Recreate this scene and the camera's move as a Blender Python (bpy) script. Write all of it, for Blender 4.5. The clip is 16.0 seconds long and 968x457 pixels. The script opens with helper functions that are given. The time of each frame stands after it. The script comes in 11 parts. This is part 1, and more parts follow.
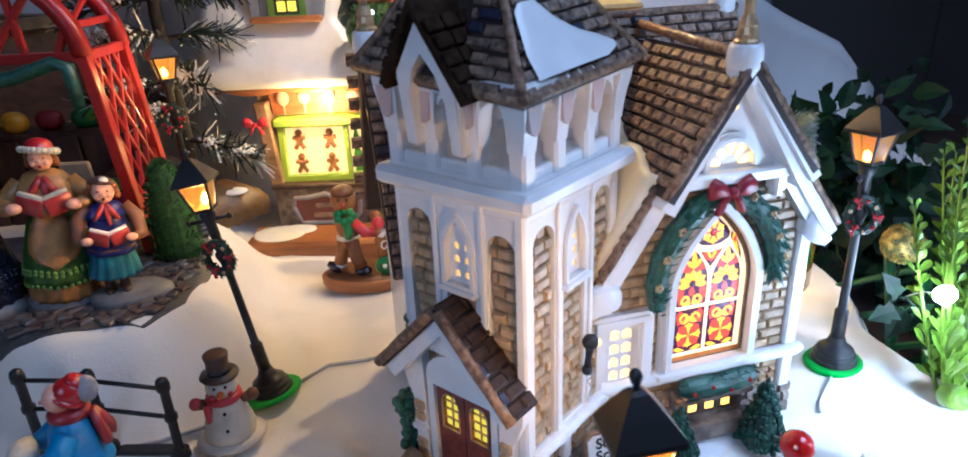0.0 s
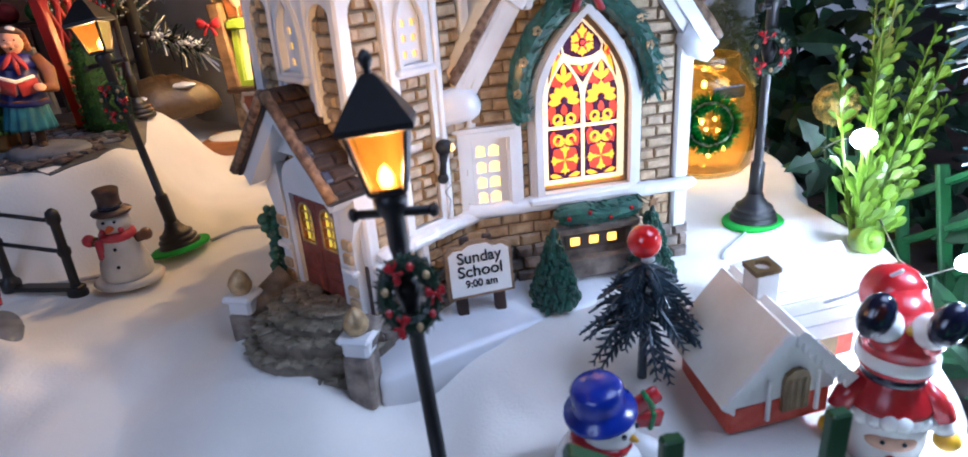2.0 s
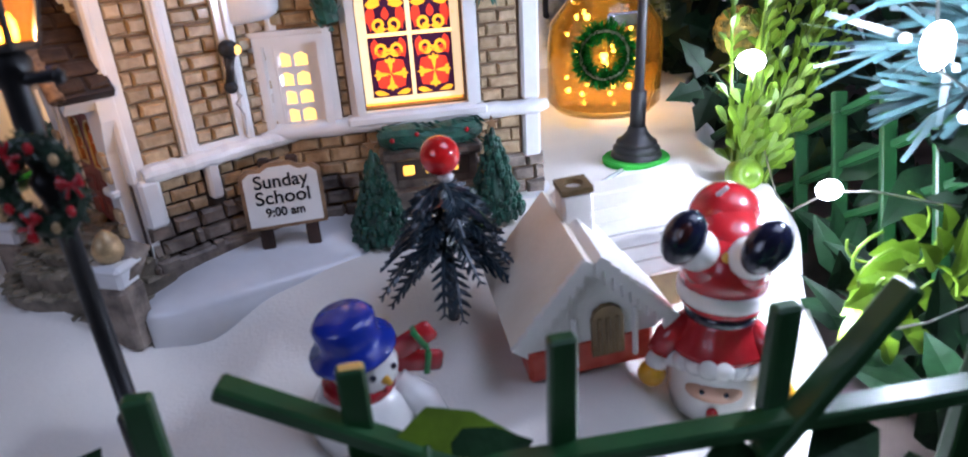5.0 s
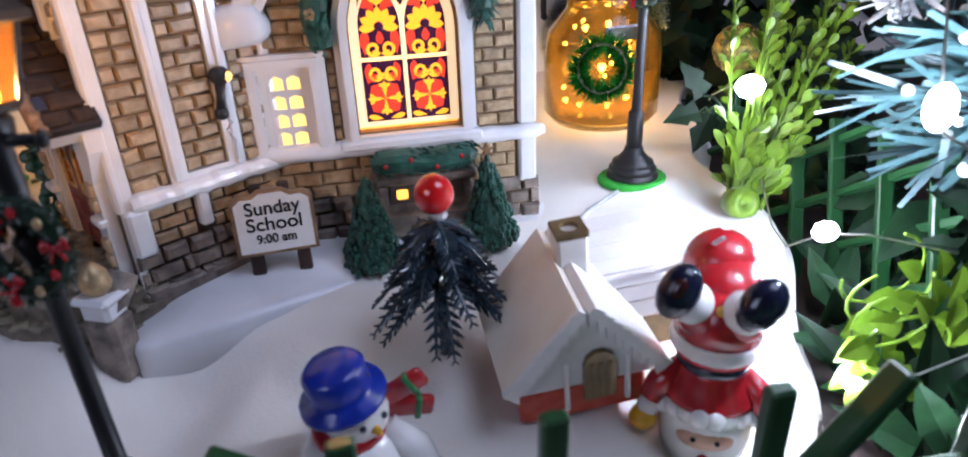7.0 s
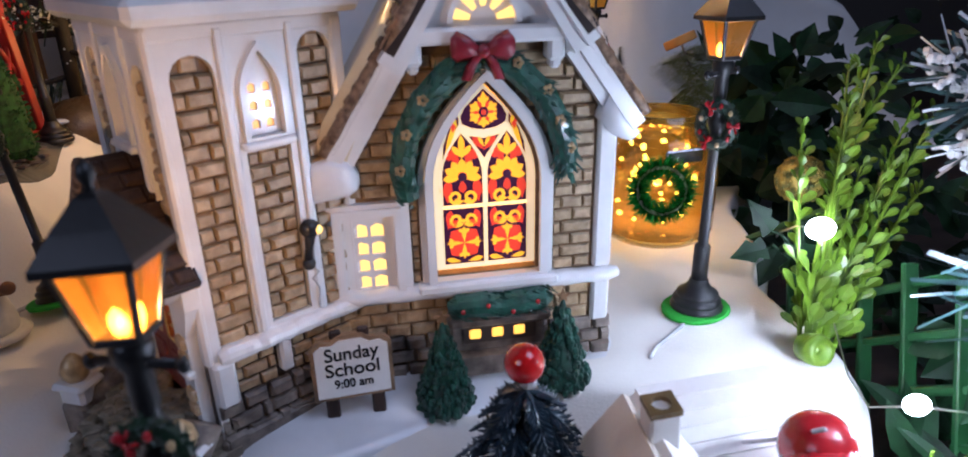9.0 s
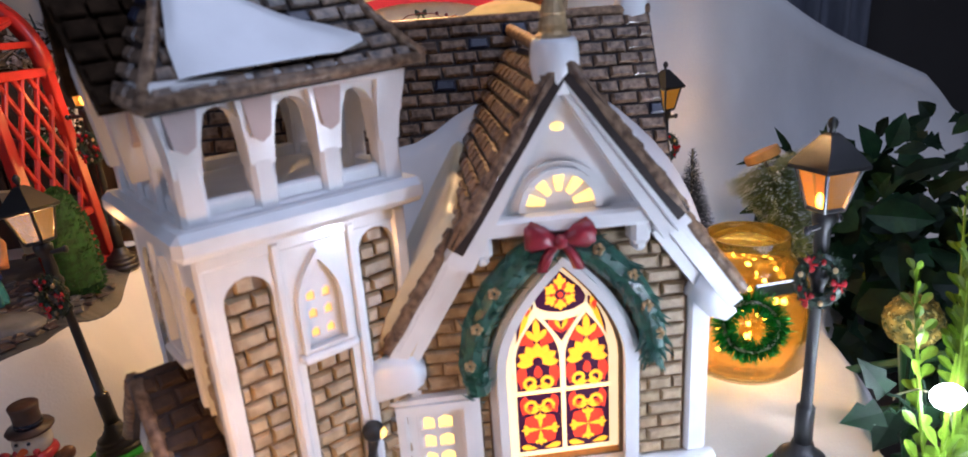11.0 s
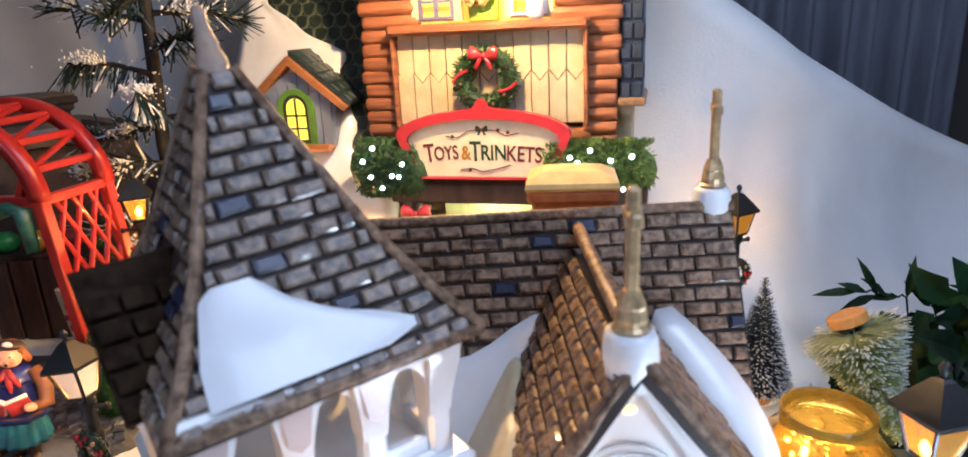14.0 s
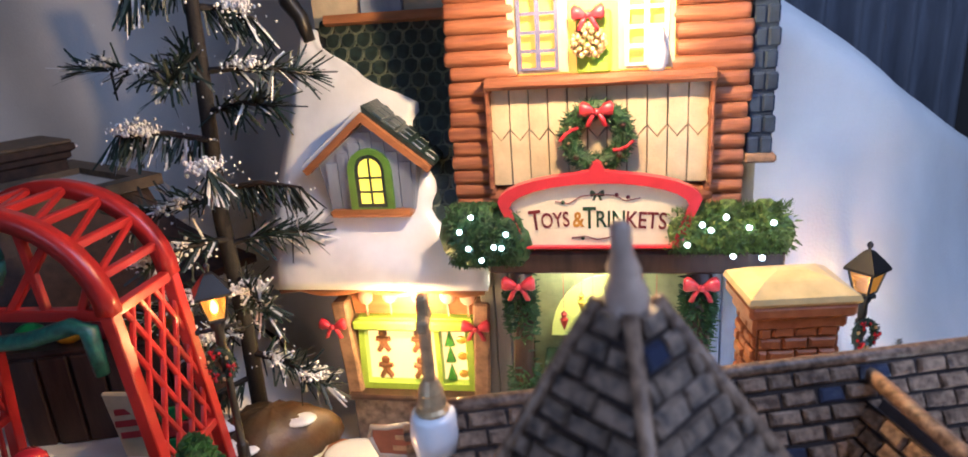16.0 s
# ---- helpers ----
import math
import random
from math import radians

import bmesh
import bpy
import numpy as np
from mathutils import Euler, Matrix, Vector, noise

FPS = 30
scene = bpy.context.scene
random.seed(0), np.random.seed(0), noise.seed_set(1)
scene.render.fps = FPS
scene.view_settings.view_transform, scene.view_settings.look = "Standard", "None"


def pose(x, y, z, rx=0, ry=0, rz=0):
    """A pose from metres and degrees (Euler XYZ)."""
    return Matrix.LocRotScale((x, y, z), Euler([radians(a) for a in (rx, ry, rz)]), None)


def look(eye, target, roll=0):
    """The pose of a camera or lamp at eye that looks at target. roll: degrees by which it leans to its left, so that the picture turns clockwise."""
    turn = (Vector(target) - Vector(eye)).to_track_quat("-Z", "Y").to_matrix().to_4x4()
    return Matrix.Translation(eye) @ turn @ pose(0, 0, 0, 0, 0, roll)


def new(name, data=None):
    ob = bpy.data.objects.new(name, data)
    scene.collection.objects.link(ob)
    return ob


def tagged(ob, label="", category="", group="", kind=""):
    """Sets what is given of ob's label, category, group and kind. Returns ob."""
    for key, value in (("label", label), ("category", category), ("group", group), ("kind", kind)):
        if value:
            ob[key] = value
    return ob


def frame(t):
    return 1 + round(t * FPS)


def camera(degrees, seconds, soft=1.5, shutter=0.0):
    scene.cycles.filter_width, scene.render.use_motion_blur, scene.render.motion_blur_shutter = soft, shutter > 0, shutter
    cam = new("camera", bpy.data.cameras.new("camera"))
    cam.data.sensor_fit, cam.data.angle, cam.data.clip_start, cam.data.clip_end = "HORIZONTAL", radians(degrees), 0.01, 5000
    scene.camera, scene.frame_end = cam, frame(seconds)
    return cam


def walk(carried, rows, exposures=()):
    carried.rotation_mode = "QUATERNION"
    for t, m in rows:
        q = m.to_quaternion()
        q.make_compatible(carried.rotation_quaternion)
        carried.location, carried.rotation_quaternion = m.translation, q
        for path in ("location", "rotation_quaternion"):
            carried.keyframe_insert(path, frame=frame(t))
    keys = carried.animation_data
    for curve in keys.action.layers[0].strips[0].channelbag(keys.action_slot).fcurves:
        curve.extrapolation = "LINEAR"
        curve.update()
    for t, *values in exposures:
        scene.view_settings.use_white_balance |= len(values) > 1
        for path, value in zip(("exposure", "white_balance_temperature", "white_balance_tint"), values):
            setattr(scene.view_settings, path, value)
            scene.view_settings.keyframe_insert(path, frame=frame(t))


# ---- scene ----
cam = camera(71.6, 16.0, soft=1.7)
PATH = [
    (0, (0.03, 0.055, 0.198), (0.531, 1.832, -0.572), -2.5),
    (0.5, (0.05, 0.04, 0.179), (0.474, 1.84, -0.582), -3.2),
    (1, (0.063, 0.029, 0.161), (0.442, 1.836, -0.61), -3.6),
    (1.5, (0.073, 0.025, 0.139), (0.44, 1.83, -0.64), -4.0),
    (2, (0.088, 0.018, 0.13), (0.453, 1.824, -0.648), -4.0),
    (2.5, (0.102, 0.018, 0.12), (0.463, 1.823, -0.661), -4.6),
    (3, (0.117, 0.015, 0.113), (0.464, 1.826, -0.662), -5.0),
    (3.5, (0.13, 0.013, 0.111), (0.475, 1.822, -0.668), -5.1),
    (4, (0.138, 0.015, 0.106), (0.484, 1.824, -0.673), -5.1),
    (4.5, (0.147, 0.019, 0.099), (0.479, 1.825, -0.694), -4.9),
    (4.7, (0.151, 0.022, 0.097), (0.497, 1.818, -0.713), -3.9),
    (6.8, (0.158, 0.037, 0.106), (0.516, 1.776, -0.816), -2.3),
    (7, (0.156, 0.035, 0.111), (0.518, 1.786, -0.784), -2.2),
    (7.5, (0.152, 0.031, 0.118), (0.504, 1.805, -0.737), -1.7),
    (8, (0.144, 0.033, 0.127), (0.483, 1.824, -0.695), -1.5),
    (8.5, (0.138, 0.041, 0.134), (0.48, 1.845, -0.661), -1.1),
    (9, (0.139, 0.051, 0.141), (0.475, 1.871, -0.618), -1.2),
    (9.5, (0.142, 0.062, 0.148), (0.457, 1.904, -0.566), -2.1),
    (10, (0.134, 0.075, 0.157), (0.367, 1.951, -0.495), -2.9),
    (10.2, (0.133, 0.078, 0.161), (0.367, 1.963, -0.465), -2.9),
    (12.3, (0.157, 0.095, 0.195), (0.173, 1.993, -0.437), -5.0),
    (12.5, (0.155, 0.1, 0.199), (0.157, 1.997, -0.435), -4.5),
    (13, (0.152, 0.113, 0.208), (0.12, 2.017, -0.401), -4.3),
    (13.5, (0.149, 0.113, 0.221), (0.128, 2.026, -0.363), -3.7),
    (14, (0.144, 0.119, 0.229), (0.176, 2.032, -0.355), -2.8),
    (14.5, (0.14, 0.127, 0.239), (0.271, 2.032, -0.357), -2.5),
    (15, (0.123, 0.133, 0.25), (0.293, 2.03, -0.363), -2.7),
    (15.5, (0.093, 0.154, 0.26), (0.236, 2.054, -0.347), -3.1),
    (16, (0.064, 0.177, 0.264), (0.244, 2.069, -0.358), -3.9),
]
EXPOSURES = [(0.0, 0.08, 4950, 14), (2.5, 0.00, 5400, 20), (4.7, -0.42, 5800, 25), (7.0, -0.50, 5900, 26), (8.0, -0.58, 5800, 25), (9.5, -0.74, 5600, 25), (10.2, -0.46, 5700, 25), (12.5, -0.06, 5950, 17), (14.0, 0.46, 5700, 16), (15.5, 0.52, 5250, 17), (16.0, 0.36, 5050, 18)]
cam.data.dof.use_dof, cam.data.dof.focus_distance = True, 0.34
cam.data.dof.aperture_fstop = cam.data.lens / 1000 / 0.0012
walk(cam, [(t, look(eye, target, roll)) for t, eye, target, roll in PATH], EXPOSURES)

# ---- light ----
world = bpy.data.worlds.new("room_dusk")
world.use_nodes = True
world.node_tree.nodes["Background"].inputs[0].default_value = (0.35, 0.42, 0.60, 1)
world.node_tree.nodes["Background"].inputs[1].default_value = 0.03
scene.world = world


def lamp(name, kind, m, watts, colour, size=0.002, spread=180):
    data = bpy.data.lights.new(name, kind)
    data.energy, data.color = watts, colour
    if kind == "AREA":
        data.size, data.spread = size, radians(spread)
    else:
        data.shadow_soft_size = size
    ob = new(name, data)
    ob.matrix_world = m
    return ob


WARM = (1.0, 0.50, 0.14)
# room light over the table, and an unseen soft fill added from the left
lamp("room_ceiling_lamp", "AREA", look((0.56, -0.02, 0.80), (0.26, 0.22, 0.0)), 2.35, (0.70, 0.82, 1.0), 0.50, 134)
lamp("side_fill_light", "AREA", look((-0.42, -0.28, 0.44), (0.17, 0.23, 0.09)), 0.24, (0.72, 0.83, 1.0), 0.40, 62)

# ---- materials ----


def mat(name, colour, rough=0.5, metal=0.0, var=0.15, scale=120.0, bump=0.15, fine=700.0, other=None, coat=0.0, piece=0.0, transmission=0.0, stretch=None):
    """A surface with a base colour that wanders at two scales, and a fine relief."""
    m = bpy.data.materials.new(name)
    m.use_nodes = True
    n, ln = m.node_tree.nodes, m.node_tree.links
    p = n["Principled BSDF"]
    p.inputs["Roughness"].default_value, p.inputs["Metallic"].default_value = rough, metal
    p.inputs["Coat Weight"].default_value, p.inputs["Transmission Weight"].default_value = coat, transmission
    p.inputs["Coat Roughness"].default_value = 0.12
    geo = n.new("ShaderNodeNewGeometry")
    place = geo.outputs["Position"]
    if stretch:
        mp = n.new("ShaderNodeMapping")
        mp.inputs["Scale"].default_value = stretch
        ln.new(place, mp.inputs["Vector"])
        place = mp.outputs["Vector"]
    big, small = n.new("ShaderNodeTexNoise"), n.new("ShaderNodeTexNoise")
    big.inputs["Scale"].default_value, small.inputs["Scale"].default_value = scale, fine
    big.inputs["Detail"].default_value, small.inputs["Detail"].default_value = 4, 3
    ln.new(place, big.inputs["Vector"]), ln.new(place, small.inputs["Vector"])
    ramp = n.new("ShaderNodeMapRange")
    ramp.inputs["From Min"].default_value, ramp.inputs["From Max"].default_value = 0.35, 0.68
    ln.new(big.outputs["Fac"], ramp.inputs["Value"])
    mix = n.new("ShaderNodeMix")
    mix.data_type = "RGBA"
    other = other or tuple(c * (1 - 2 * var) for c in colour)
    mix.inputs["A"].default_value, mix.inputs["B"].default_value = (*colour, 1), (*other, 1)
    ln.new(ramp.outputs["Result"], mix.inputs["Factor"])
    last = mix.outputs["Result"]
    hsv = n.new("ShaderNodeHueSaturation")
    ln.new(last, hsv.inputs["Color"])
    val = n.new("ShaderNodeMath")
    val.operation = "MULTIPLY_ADD"
    ln.new(small.outputs["Fac"], val.inputs[0])
    val.inputs[1].default_value, val.inputs[2].default_value = var, 1 - var / 2
    if piece:
        info, add = n.new("ShaderNodeObjectInfo"), n.new("ShaderNodeMath")
        add.operation = "MULTIPLY_ADD"
        ln.new(info.outputs["Random"], add.inputs[0])
        add.inputs[1].default_value = piece
        val.inputs[2].default_value -= piece / 2
        ln.new(val.outputs[0], add.inputs[2])
        val = add
    ln.new(val.outputs[0], hsv.inputs["Value"])
    ln.new(hsv.outputs["Color"], p.inputs["Base Color"])
    if bump:
        b = n.new("ShaderNodeBump")
        b.inputs["Strength"].default_value, b.inputs["Distance"].default_value = bump, 0.0006
        ln.new(small.outputs["Fac"], b.inputs["Height"])
        ln.new(b.outputs["Normal"], p.inputs["Normal"])
    return m


def glow(name, colour, strength):
    m = bpy.data.materials.new(name)
    m.use_nodes = True
    p = m.node_tree.nodes["Principled BSDF"]
    p.inputs["Base Color"].default_value, p.inputs["Roughness"].default_value = (*colour, 1), 0.3
    p.inputs["Emission Color"].default_value, p.inputs["Emission Strength"].default_value = (*colour, 1), strength
    return m


SNOW = mat("felt_snow", (0.81, 0.775, 0.715), 0.9, var=0.05, scale=25, bump=0.35, fine=900)
CERAMIC = mat("white_glazed_ceramic", (0.80, 0.80, 0.80), 0.28, var=0.05, scale=90, bump=0.35, fine=130, coat=0.35)
GLAZE_SNOW = mat("glazed_snow", (0.80, 0.81, 0.83), 0.3, var=0.05, scale=60, bump=0.15, fine=220, coat=0.3)
BRICK = mat("tan_brick", (0.50, 0.365, 0.215), 0.42, var=0.24, scale=260, bump=0.45, fine=800, other=(0.31, 0.21, 0.11), coat=0.2, piece=0.38)
MORTAR = mat("brown_mortar", (0.25, 0.16, 0.085), 0.5, var=0.2, scale=200, bump=0.2)
STONE = mat("grey_stone", (0.30, 0.245, 0.20), 0.5, var=0.25, scale=160, bump=0.4, fine=800, other=(0.10, 0.075, 0.062), piece=0.35)
STONE_DARK = mat("dark_stone_joint", (0.08, 0.06, 0.05), 0.6, var=0.2)
SLATE_DARK = mat("dark_brown_slate", (0.060, 0.036, 0.024), 0.5, var=0.3, scale=260, bump=0.5, fine=900, other=(0.025, 0.017, 0.014), piece=0.3)
SLATE = mat("brown_slate", (0.30, 0.196, 0.125), 0.46, var=0.3, scale=420, bump=0.6, fine=900, other=(0.085, 0.050, 0.032), coat=0.15, piece=0.3)
SLATE_BED = mat("dark_slate_bed", (0.042, 0.030, 0.027), 0.5, var=0.2)
# dormer slate: darker, rougher and less glossy than the other slates
SLATE_DORMER = mat("blackish_brown_slate", (0.040, 0.024, 0.014), 0.85, var=0.3, scale=260, bump=0.5)
SLATE_DORMER.node_tree.nodes["Principled BSDF"].inputs["Specular IOR Level"].default_value = 0.05
for slate in (SLATE, SLATE_DARK, SLATE_BED):
    slate.node_tree.nodes["Principled BSDF"].inputs["Specular IOR Level"].default_value = 0.22
SLATE_BLUE = mat("blue_slate", (0.03, 0.035, 0.07), 0.35, var=0.2, bump=0.3)
GOLD = mat("worn_gold_paint", (0.62, 0.44, 0.23), 0.36, metal=0.35, var=0.25, scale=300, bump=0.15)
RED_DOOR = mat("dull_red_wood", (0.24, 0.055, 0.04), 0.45, var=0.2, scale=200, bump=0.2)
GARLAND = mat("painted_garland_green", (0.024, 0.125, 0.088), 0.4, var=0.3, scale=300, bump=0.5, fine=1200, coat=0.3)
PINE_PAINT = mat("painted_fir_green", (0.012, 0.085, 0.055), 0.45, var=0.35, scale=350, bump=0.6, fine=1500, coat=0.3)
RED = mat("glossy_red_paint", (0.42, 0.015, 0.02), 0.25, var=0.1, scale=200, bump=0.05, coat=0.5)
BOW = mat("dark_red_ribbon", (0.30, 0.02, 0.035), 0.35, var=0.15, scale=300, bump=0.15)
BLACK = mat("black_plastic", (0.010, 0.010, 0.011), 0.42, var=0.1, scale=300, bump=0.1, coat=0.1)
BROWN_WOOD = mat("dark_brown_wood", (0.055, 0.028, 0.02), 0.5, var=0.3, scale=150, bump=0.4, stretch=(1, 1, 0.15))
LED_GREEN = mat("green_felt_pad", (0.02, 0.36, 0.03), 0.85, var=0.1, bump=0.3)
WHITE_BOARD = mat("white_signboard", (0.74, 0.73, 0.70), 0.3, var=0.05, bump=0.05)
INK = mat("black_ink", (0.012, 0.01, 0.012), 0.5, bump=0)
TAN_WOOD = mat("tan_carved_wood", (0.36, 0.22, 0.12), 0.5, var=0.25, scale=150, bump=0.3)
ORANGE_WOOD = mat("orange_brown_wood", (0.38, 0.15, 0.045), 0.45, var=0.2, scale=90, bump=0.35, stretch=(0.3, 0.3, 2.0), piece=0.2)
WIRE = mat("silver_wire", (0.5, 0.47, 0.42), 0.3, metal=1, bump=0)
CLEAR_WIRE = mat("clear_cable", (0.55, 0.56, 0.58), 0.25, bump=0, coat=0.5)
WINDOW_GLOW = glow("lit_window_yellow", (1.0, 0.60, 0.13), 2.6)
WINDOW_DIM = glow("lit_window_amber", (1.0, 0.52, 0.10), 1.1)
BULB = glow("warm_bulb", (1.0, 0.62, 0.16), 26)
LED_WHITE = glow("white_led", (0.85, 0.95, 1.0), 60)
LED_SMALL = glow("small_white_led", (0.8, 0.95, 0.9), 7)
LED_WARM = glow("fairy_light", (1.0, 0.75, 0.18), 22)

# ---- mesh helpers ----


def fm(x, y, z, degrees):
    """The frame of an upright face: x to its right, y up, z out of it."""
    c, s = math.cos(radians(degrees)), math.sin(radians(degrees))
    return Matrix(((c, 0, s, x), (s, 0, -c, y), (0, 1, 0, z), (0, 0, 0, 1)))


def link(name, bm, mats, parent=None, label="", smooth=False):
    me = bpy.data.meshes.new(name)
    bmesh.ops.recalc_face_normals(bm, faces=bm.faces)
    bm.to_mesh(me)
    bm.free()
    for m in mats if isinstance(mats, (list, tuple)) else [mats]:
        me.materials.append(m)
    if smooth:
        me.polygons.foreach_set("use_smooth", [True] * len(me.polygons))
    ob = new(name, me)
    if parent:
        ob.parent = parent
    if label:
        ob["label"] = label
    return ob


def part(name, bm, material, parent, label="", smooth=False):
    return link(name, bm, material, parent, label, smooth)


def thing(name, label, category, m=None, group="", kind=""):
    ob = tagged(new(name), label, category, group, kind)
    ob.empty_display_size = 0.005
    if m is not None:
        ob.matrix_world = m
    return ob


def solid(name, label, category, bm, mats, m=None, group="", kind="", smooth=False):
    ob = tagged(link(name, bm, mats, smooth=smooth), label, category, group, kind)
    if m is not None:
        ob.matrix_world = m
    return ob


def paint(bm, start, index):
    bm.faces.ensure_lookup_table()
    for f in bm.faces[start:]:
        f.material_index = index


def box(bm, c, s, m=Matrix(), bevel=0.0, mi=0):
    start = len(bm.faces)
    x, y, z = s[0] / 2, s[1] / 2, s[2] / 2
    b = min(bevel, x * 0.8, y * 0.8, z * 0.8)
    if b <= 0:
        v = [bm.verts.new(m @ Vector((c[0] + i * x, c[1] + j * y, c[2] + k * z))) for i in (-1, 1) for j in (-1, 1) for k in (-1, 1)]
        for q in ((0, 1, 3, 2), (4, 6, 7, 5), (0, 4, 5, 1), (2, 3, 7, 6), (0, 2, 6, 4), (1, 5, 7, 3)):
            bm.faces.new([v[i] for i in q])
    else:
        v = {}
        for i in (-1, 1):
            for j in (-1, 1):
                for k in (-1, 1):
                    for a in range(3):
                        p = [i * (x - b), j * (y - b), k * (z - b)]
                        p[a] = (i * x, j * y, k * z)[a]
                        v[i, j, k, a] = bm.verts.new(m @ (Vector(c) + Vector(p)))
        for a in range(3):
            o1, o2 = (a + 1) % 3, (a + 2) % 3
            for sg in (-1, 1):
                key = []
                for p, q in ((-1, -1), (1, -1), (1, 1), (-1, 1)):
                    t = [0, 0, 0]
                    t[a], t[o1], t[o2] = sg, p, q
                    key.append((*t, a))
                bm.faces.new([v[k] for k in key])
            for p in (-1, 1):
                for q in (-1, 1):
                    t0, t1 = [0, 0, 0], [0, 0, 0]
                    t0[a], t1[a] = -1, 1
                    t0[o1] = t1[o1] = p
                    t0[o2] = t1[o2] = q
                    bm.faces.new([v[(*t0, o1)], v[(*t1, o1)], v[(*t1, o2)], v[(*t0, o2)]])
        for i in (-1, 1):
            for j in (-1, 1):
                for k in (-1, 1):
                    bm.faces.new([v[i, j, k, a] for a in range(3)])
    paint(bm, start, mi)
    return bm


def loft(bm, rings, m=Matrix(), cap=True, closed=True, mi=0):
    start = len(bm.faces)
    vs = [[bm.verts.new(m @ Vector(p)) for p in r] for r in rings]
    n = len(vs[0])
    for a, b in zip(vs, vs[1:]):
        for i in range(n if closed else n - 1):
            j = (i + 1) % n
            bm.faces.new((a[i], a[j], b[j], b[i]))
    if cap:
        bm.faces.new(vs[0][::-1])
        bm.faces.new(vs[-1])
    paint(bm, start, mi)
    return bm


def lathe(bm, profile, seg=20, m=Matrix(), mi=0, sx=1.0, sy=1.0):
    rings = [[(r * sx * math.cos(2 * math.pi * i / seg), r * sy * math.sin(2 * math.pi * i / seg), z) for i in range(seg)] for r, z in profile]
    return loft(bm, rings, m, mi=mi)


def ball(bm, c, r, seg=14, m=Matrix(), mi=0, squash=(1, 1, 1), rows=9):
    prof = [(max(1e-5, r * math.sin(math.pi * i / rows)), -r * math.cos(math.pi * i / rows)) for i in range(rows + 1)]
    return lathe(bm, prof, seg, m @ Matrix.Translation(c) @ Matrix.Diagonal((*squash, 1)), mi)


def tube(bm, pts, radii, seg=8, mi=0, m=Matrix()):
    pts = [Vector(p) for p in pts]
    if not isinstance(radii, (list, tuple)):
        radii = [radii] * len(pts)
    rings, side = [], None
    for i, p in enumerate(pts):
        d = (pts[min(i + 1, len(pts) - 1)] - pts[max(i - 1, 0)]).normalized()
        if side is None:
            side = d.orthogonal().normalized()
        side = (side - d * side.dot(d)).normalized()
        other = d.cross(side)
        rings.append([p + (side * math.cos(2 * math.pi * k / seg) + other * math.sin(2 * math.pi * k / seg)) * radii[i] for k in range(seg)])
    return loft(bm, rings, m, mi=mi)


def prism(bm, outer, z0, z1, m=Matrix(), holes=(), mi=0):
    """A flat shape with holes, in x and y, from z0 to z1."""
    start = len(bm.faces)
    if not holes:
        return loft(bm, [[(x, y, z0) for x, y in outer], [(x, y, z1) for x, y in outer]], m, mi=mi)
    tmp = bmesh.new()
    edges = []
    for ring in (outer, *holes):
        vs = [tmp.verts.new((x, y, z0)) for x, y in ring]
        edges += [tmp.edges.new((a, b)) for a, b in zip(vs, vs[1:] + vs[:1])]
    got = bmesh.ops.triangle_fill(tmp, use_beauty=True, edges=edges)
    faces = [g for g in got["geom"] if isinstance(g, bmesh.types.BMFace)]
    ext = bmesh.ops.extrude_face_region(tmp, geom=faces)
    bmesh.ops.translate(tmp, vec=(0, 0, z1 - z0), verts=[g for g in ext["geom"] if isinstance(g, bmesh.types.BMVert)])
    new_of = {v: bm.verts.new(m @ v.co) for v in tmp.verts}
    for f in tmp.faces:
        bm.faces.new([new_of[v] for v in f.verts])
    tmp.free()
    paint(bm, start, mi)
    return bm


def arch(cx, y0, w, h, spring=0.5, n=7, power=1.9):
    """A pointed arch."""
    s = y0 + h * spring
    right = [(cx + w / 2 * (1 - (i / n) ** power), s + (h - h * spring) * i / n) for i in range(n)]
    return [(cx - w / 2, y0), (cx + w / 2, y0), *right, (cx, y0 + h), *[(2 * cx - x, y) for x, y in right[::-1]]]


def round_arch(cx, y0, w, h, n=8):
    r = w / 2
    return [(cx - r, y0), (cx + r, y0), *[(cx + r * math.cos(math.pi * i / n), y0 + h - r + r * math.sin(math.pi * i / n)) for i in range(n + 1)]]


def inside(poly, x, y):
    hit = False
    for (x0, y0), (x1, y1) in zip(poly, poly[1:] + poly[:1]):
        if (y0 > y) != (y1 > y) and x < (x1 - x0) * (y - y0) / (y1 - y0) + x0:
            hit = not hit
    return hit


def piece_mesh(name, top=(0.40, 0.33), lift=0.55, jitter=0.05, rnd=random.Random(5), material=None):
    """One block: a footprint of 1 by 1 with worn edges, 1 deep."""
    bm = bmesh.new()
    def ring(a, b, z):
        return [(i * a * (1 + rnd.uniform(-jitter, jitter)), j * b * (1 + rnd.uniform(-jitter, jitter)), z) for i, j in ((-1, -1), (1, -1), (1, 1), (-1, 1))]
    loft(bm, [ring(0.5, 0.5, 0), ring(0.49, 0.47, lift), ring(top[0], top[1], 1)])
    me = bpy.data.meshes.new(name)
    bmesh.ops.recalc_face_normals(bm, faces=bm.faces)
    bm.to_mesh(me)
    bm.free()
    me.materials.append(material)
    return me


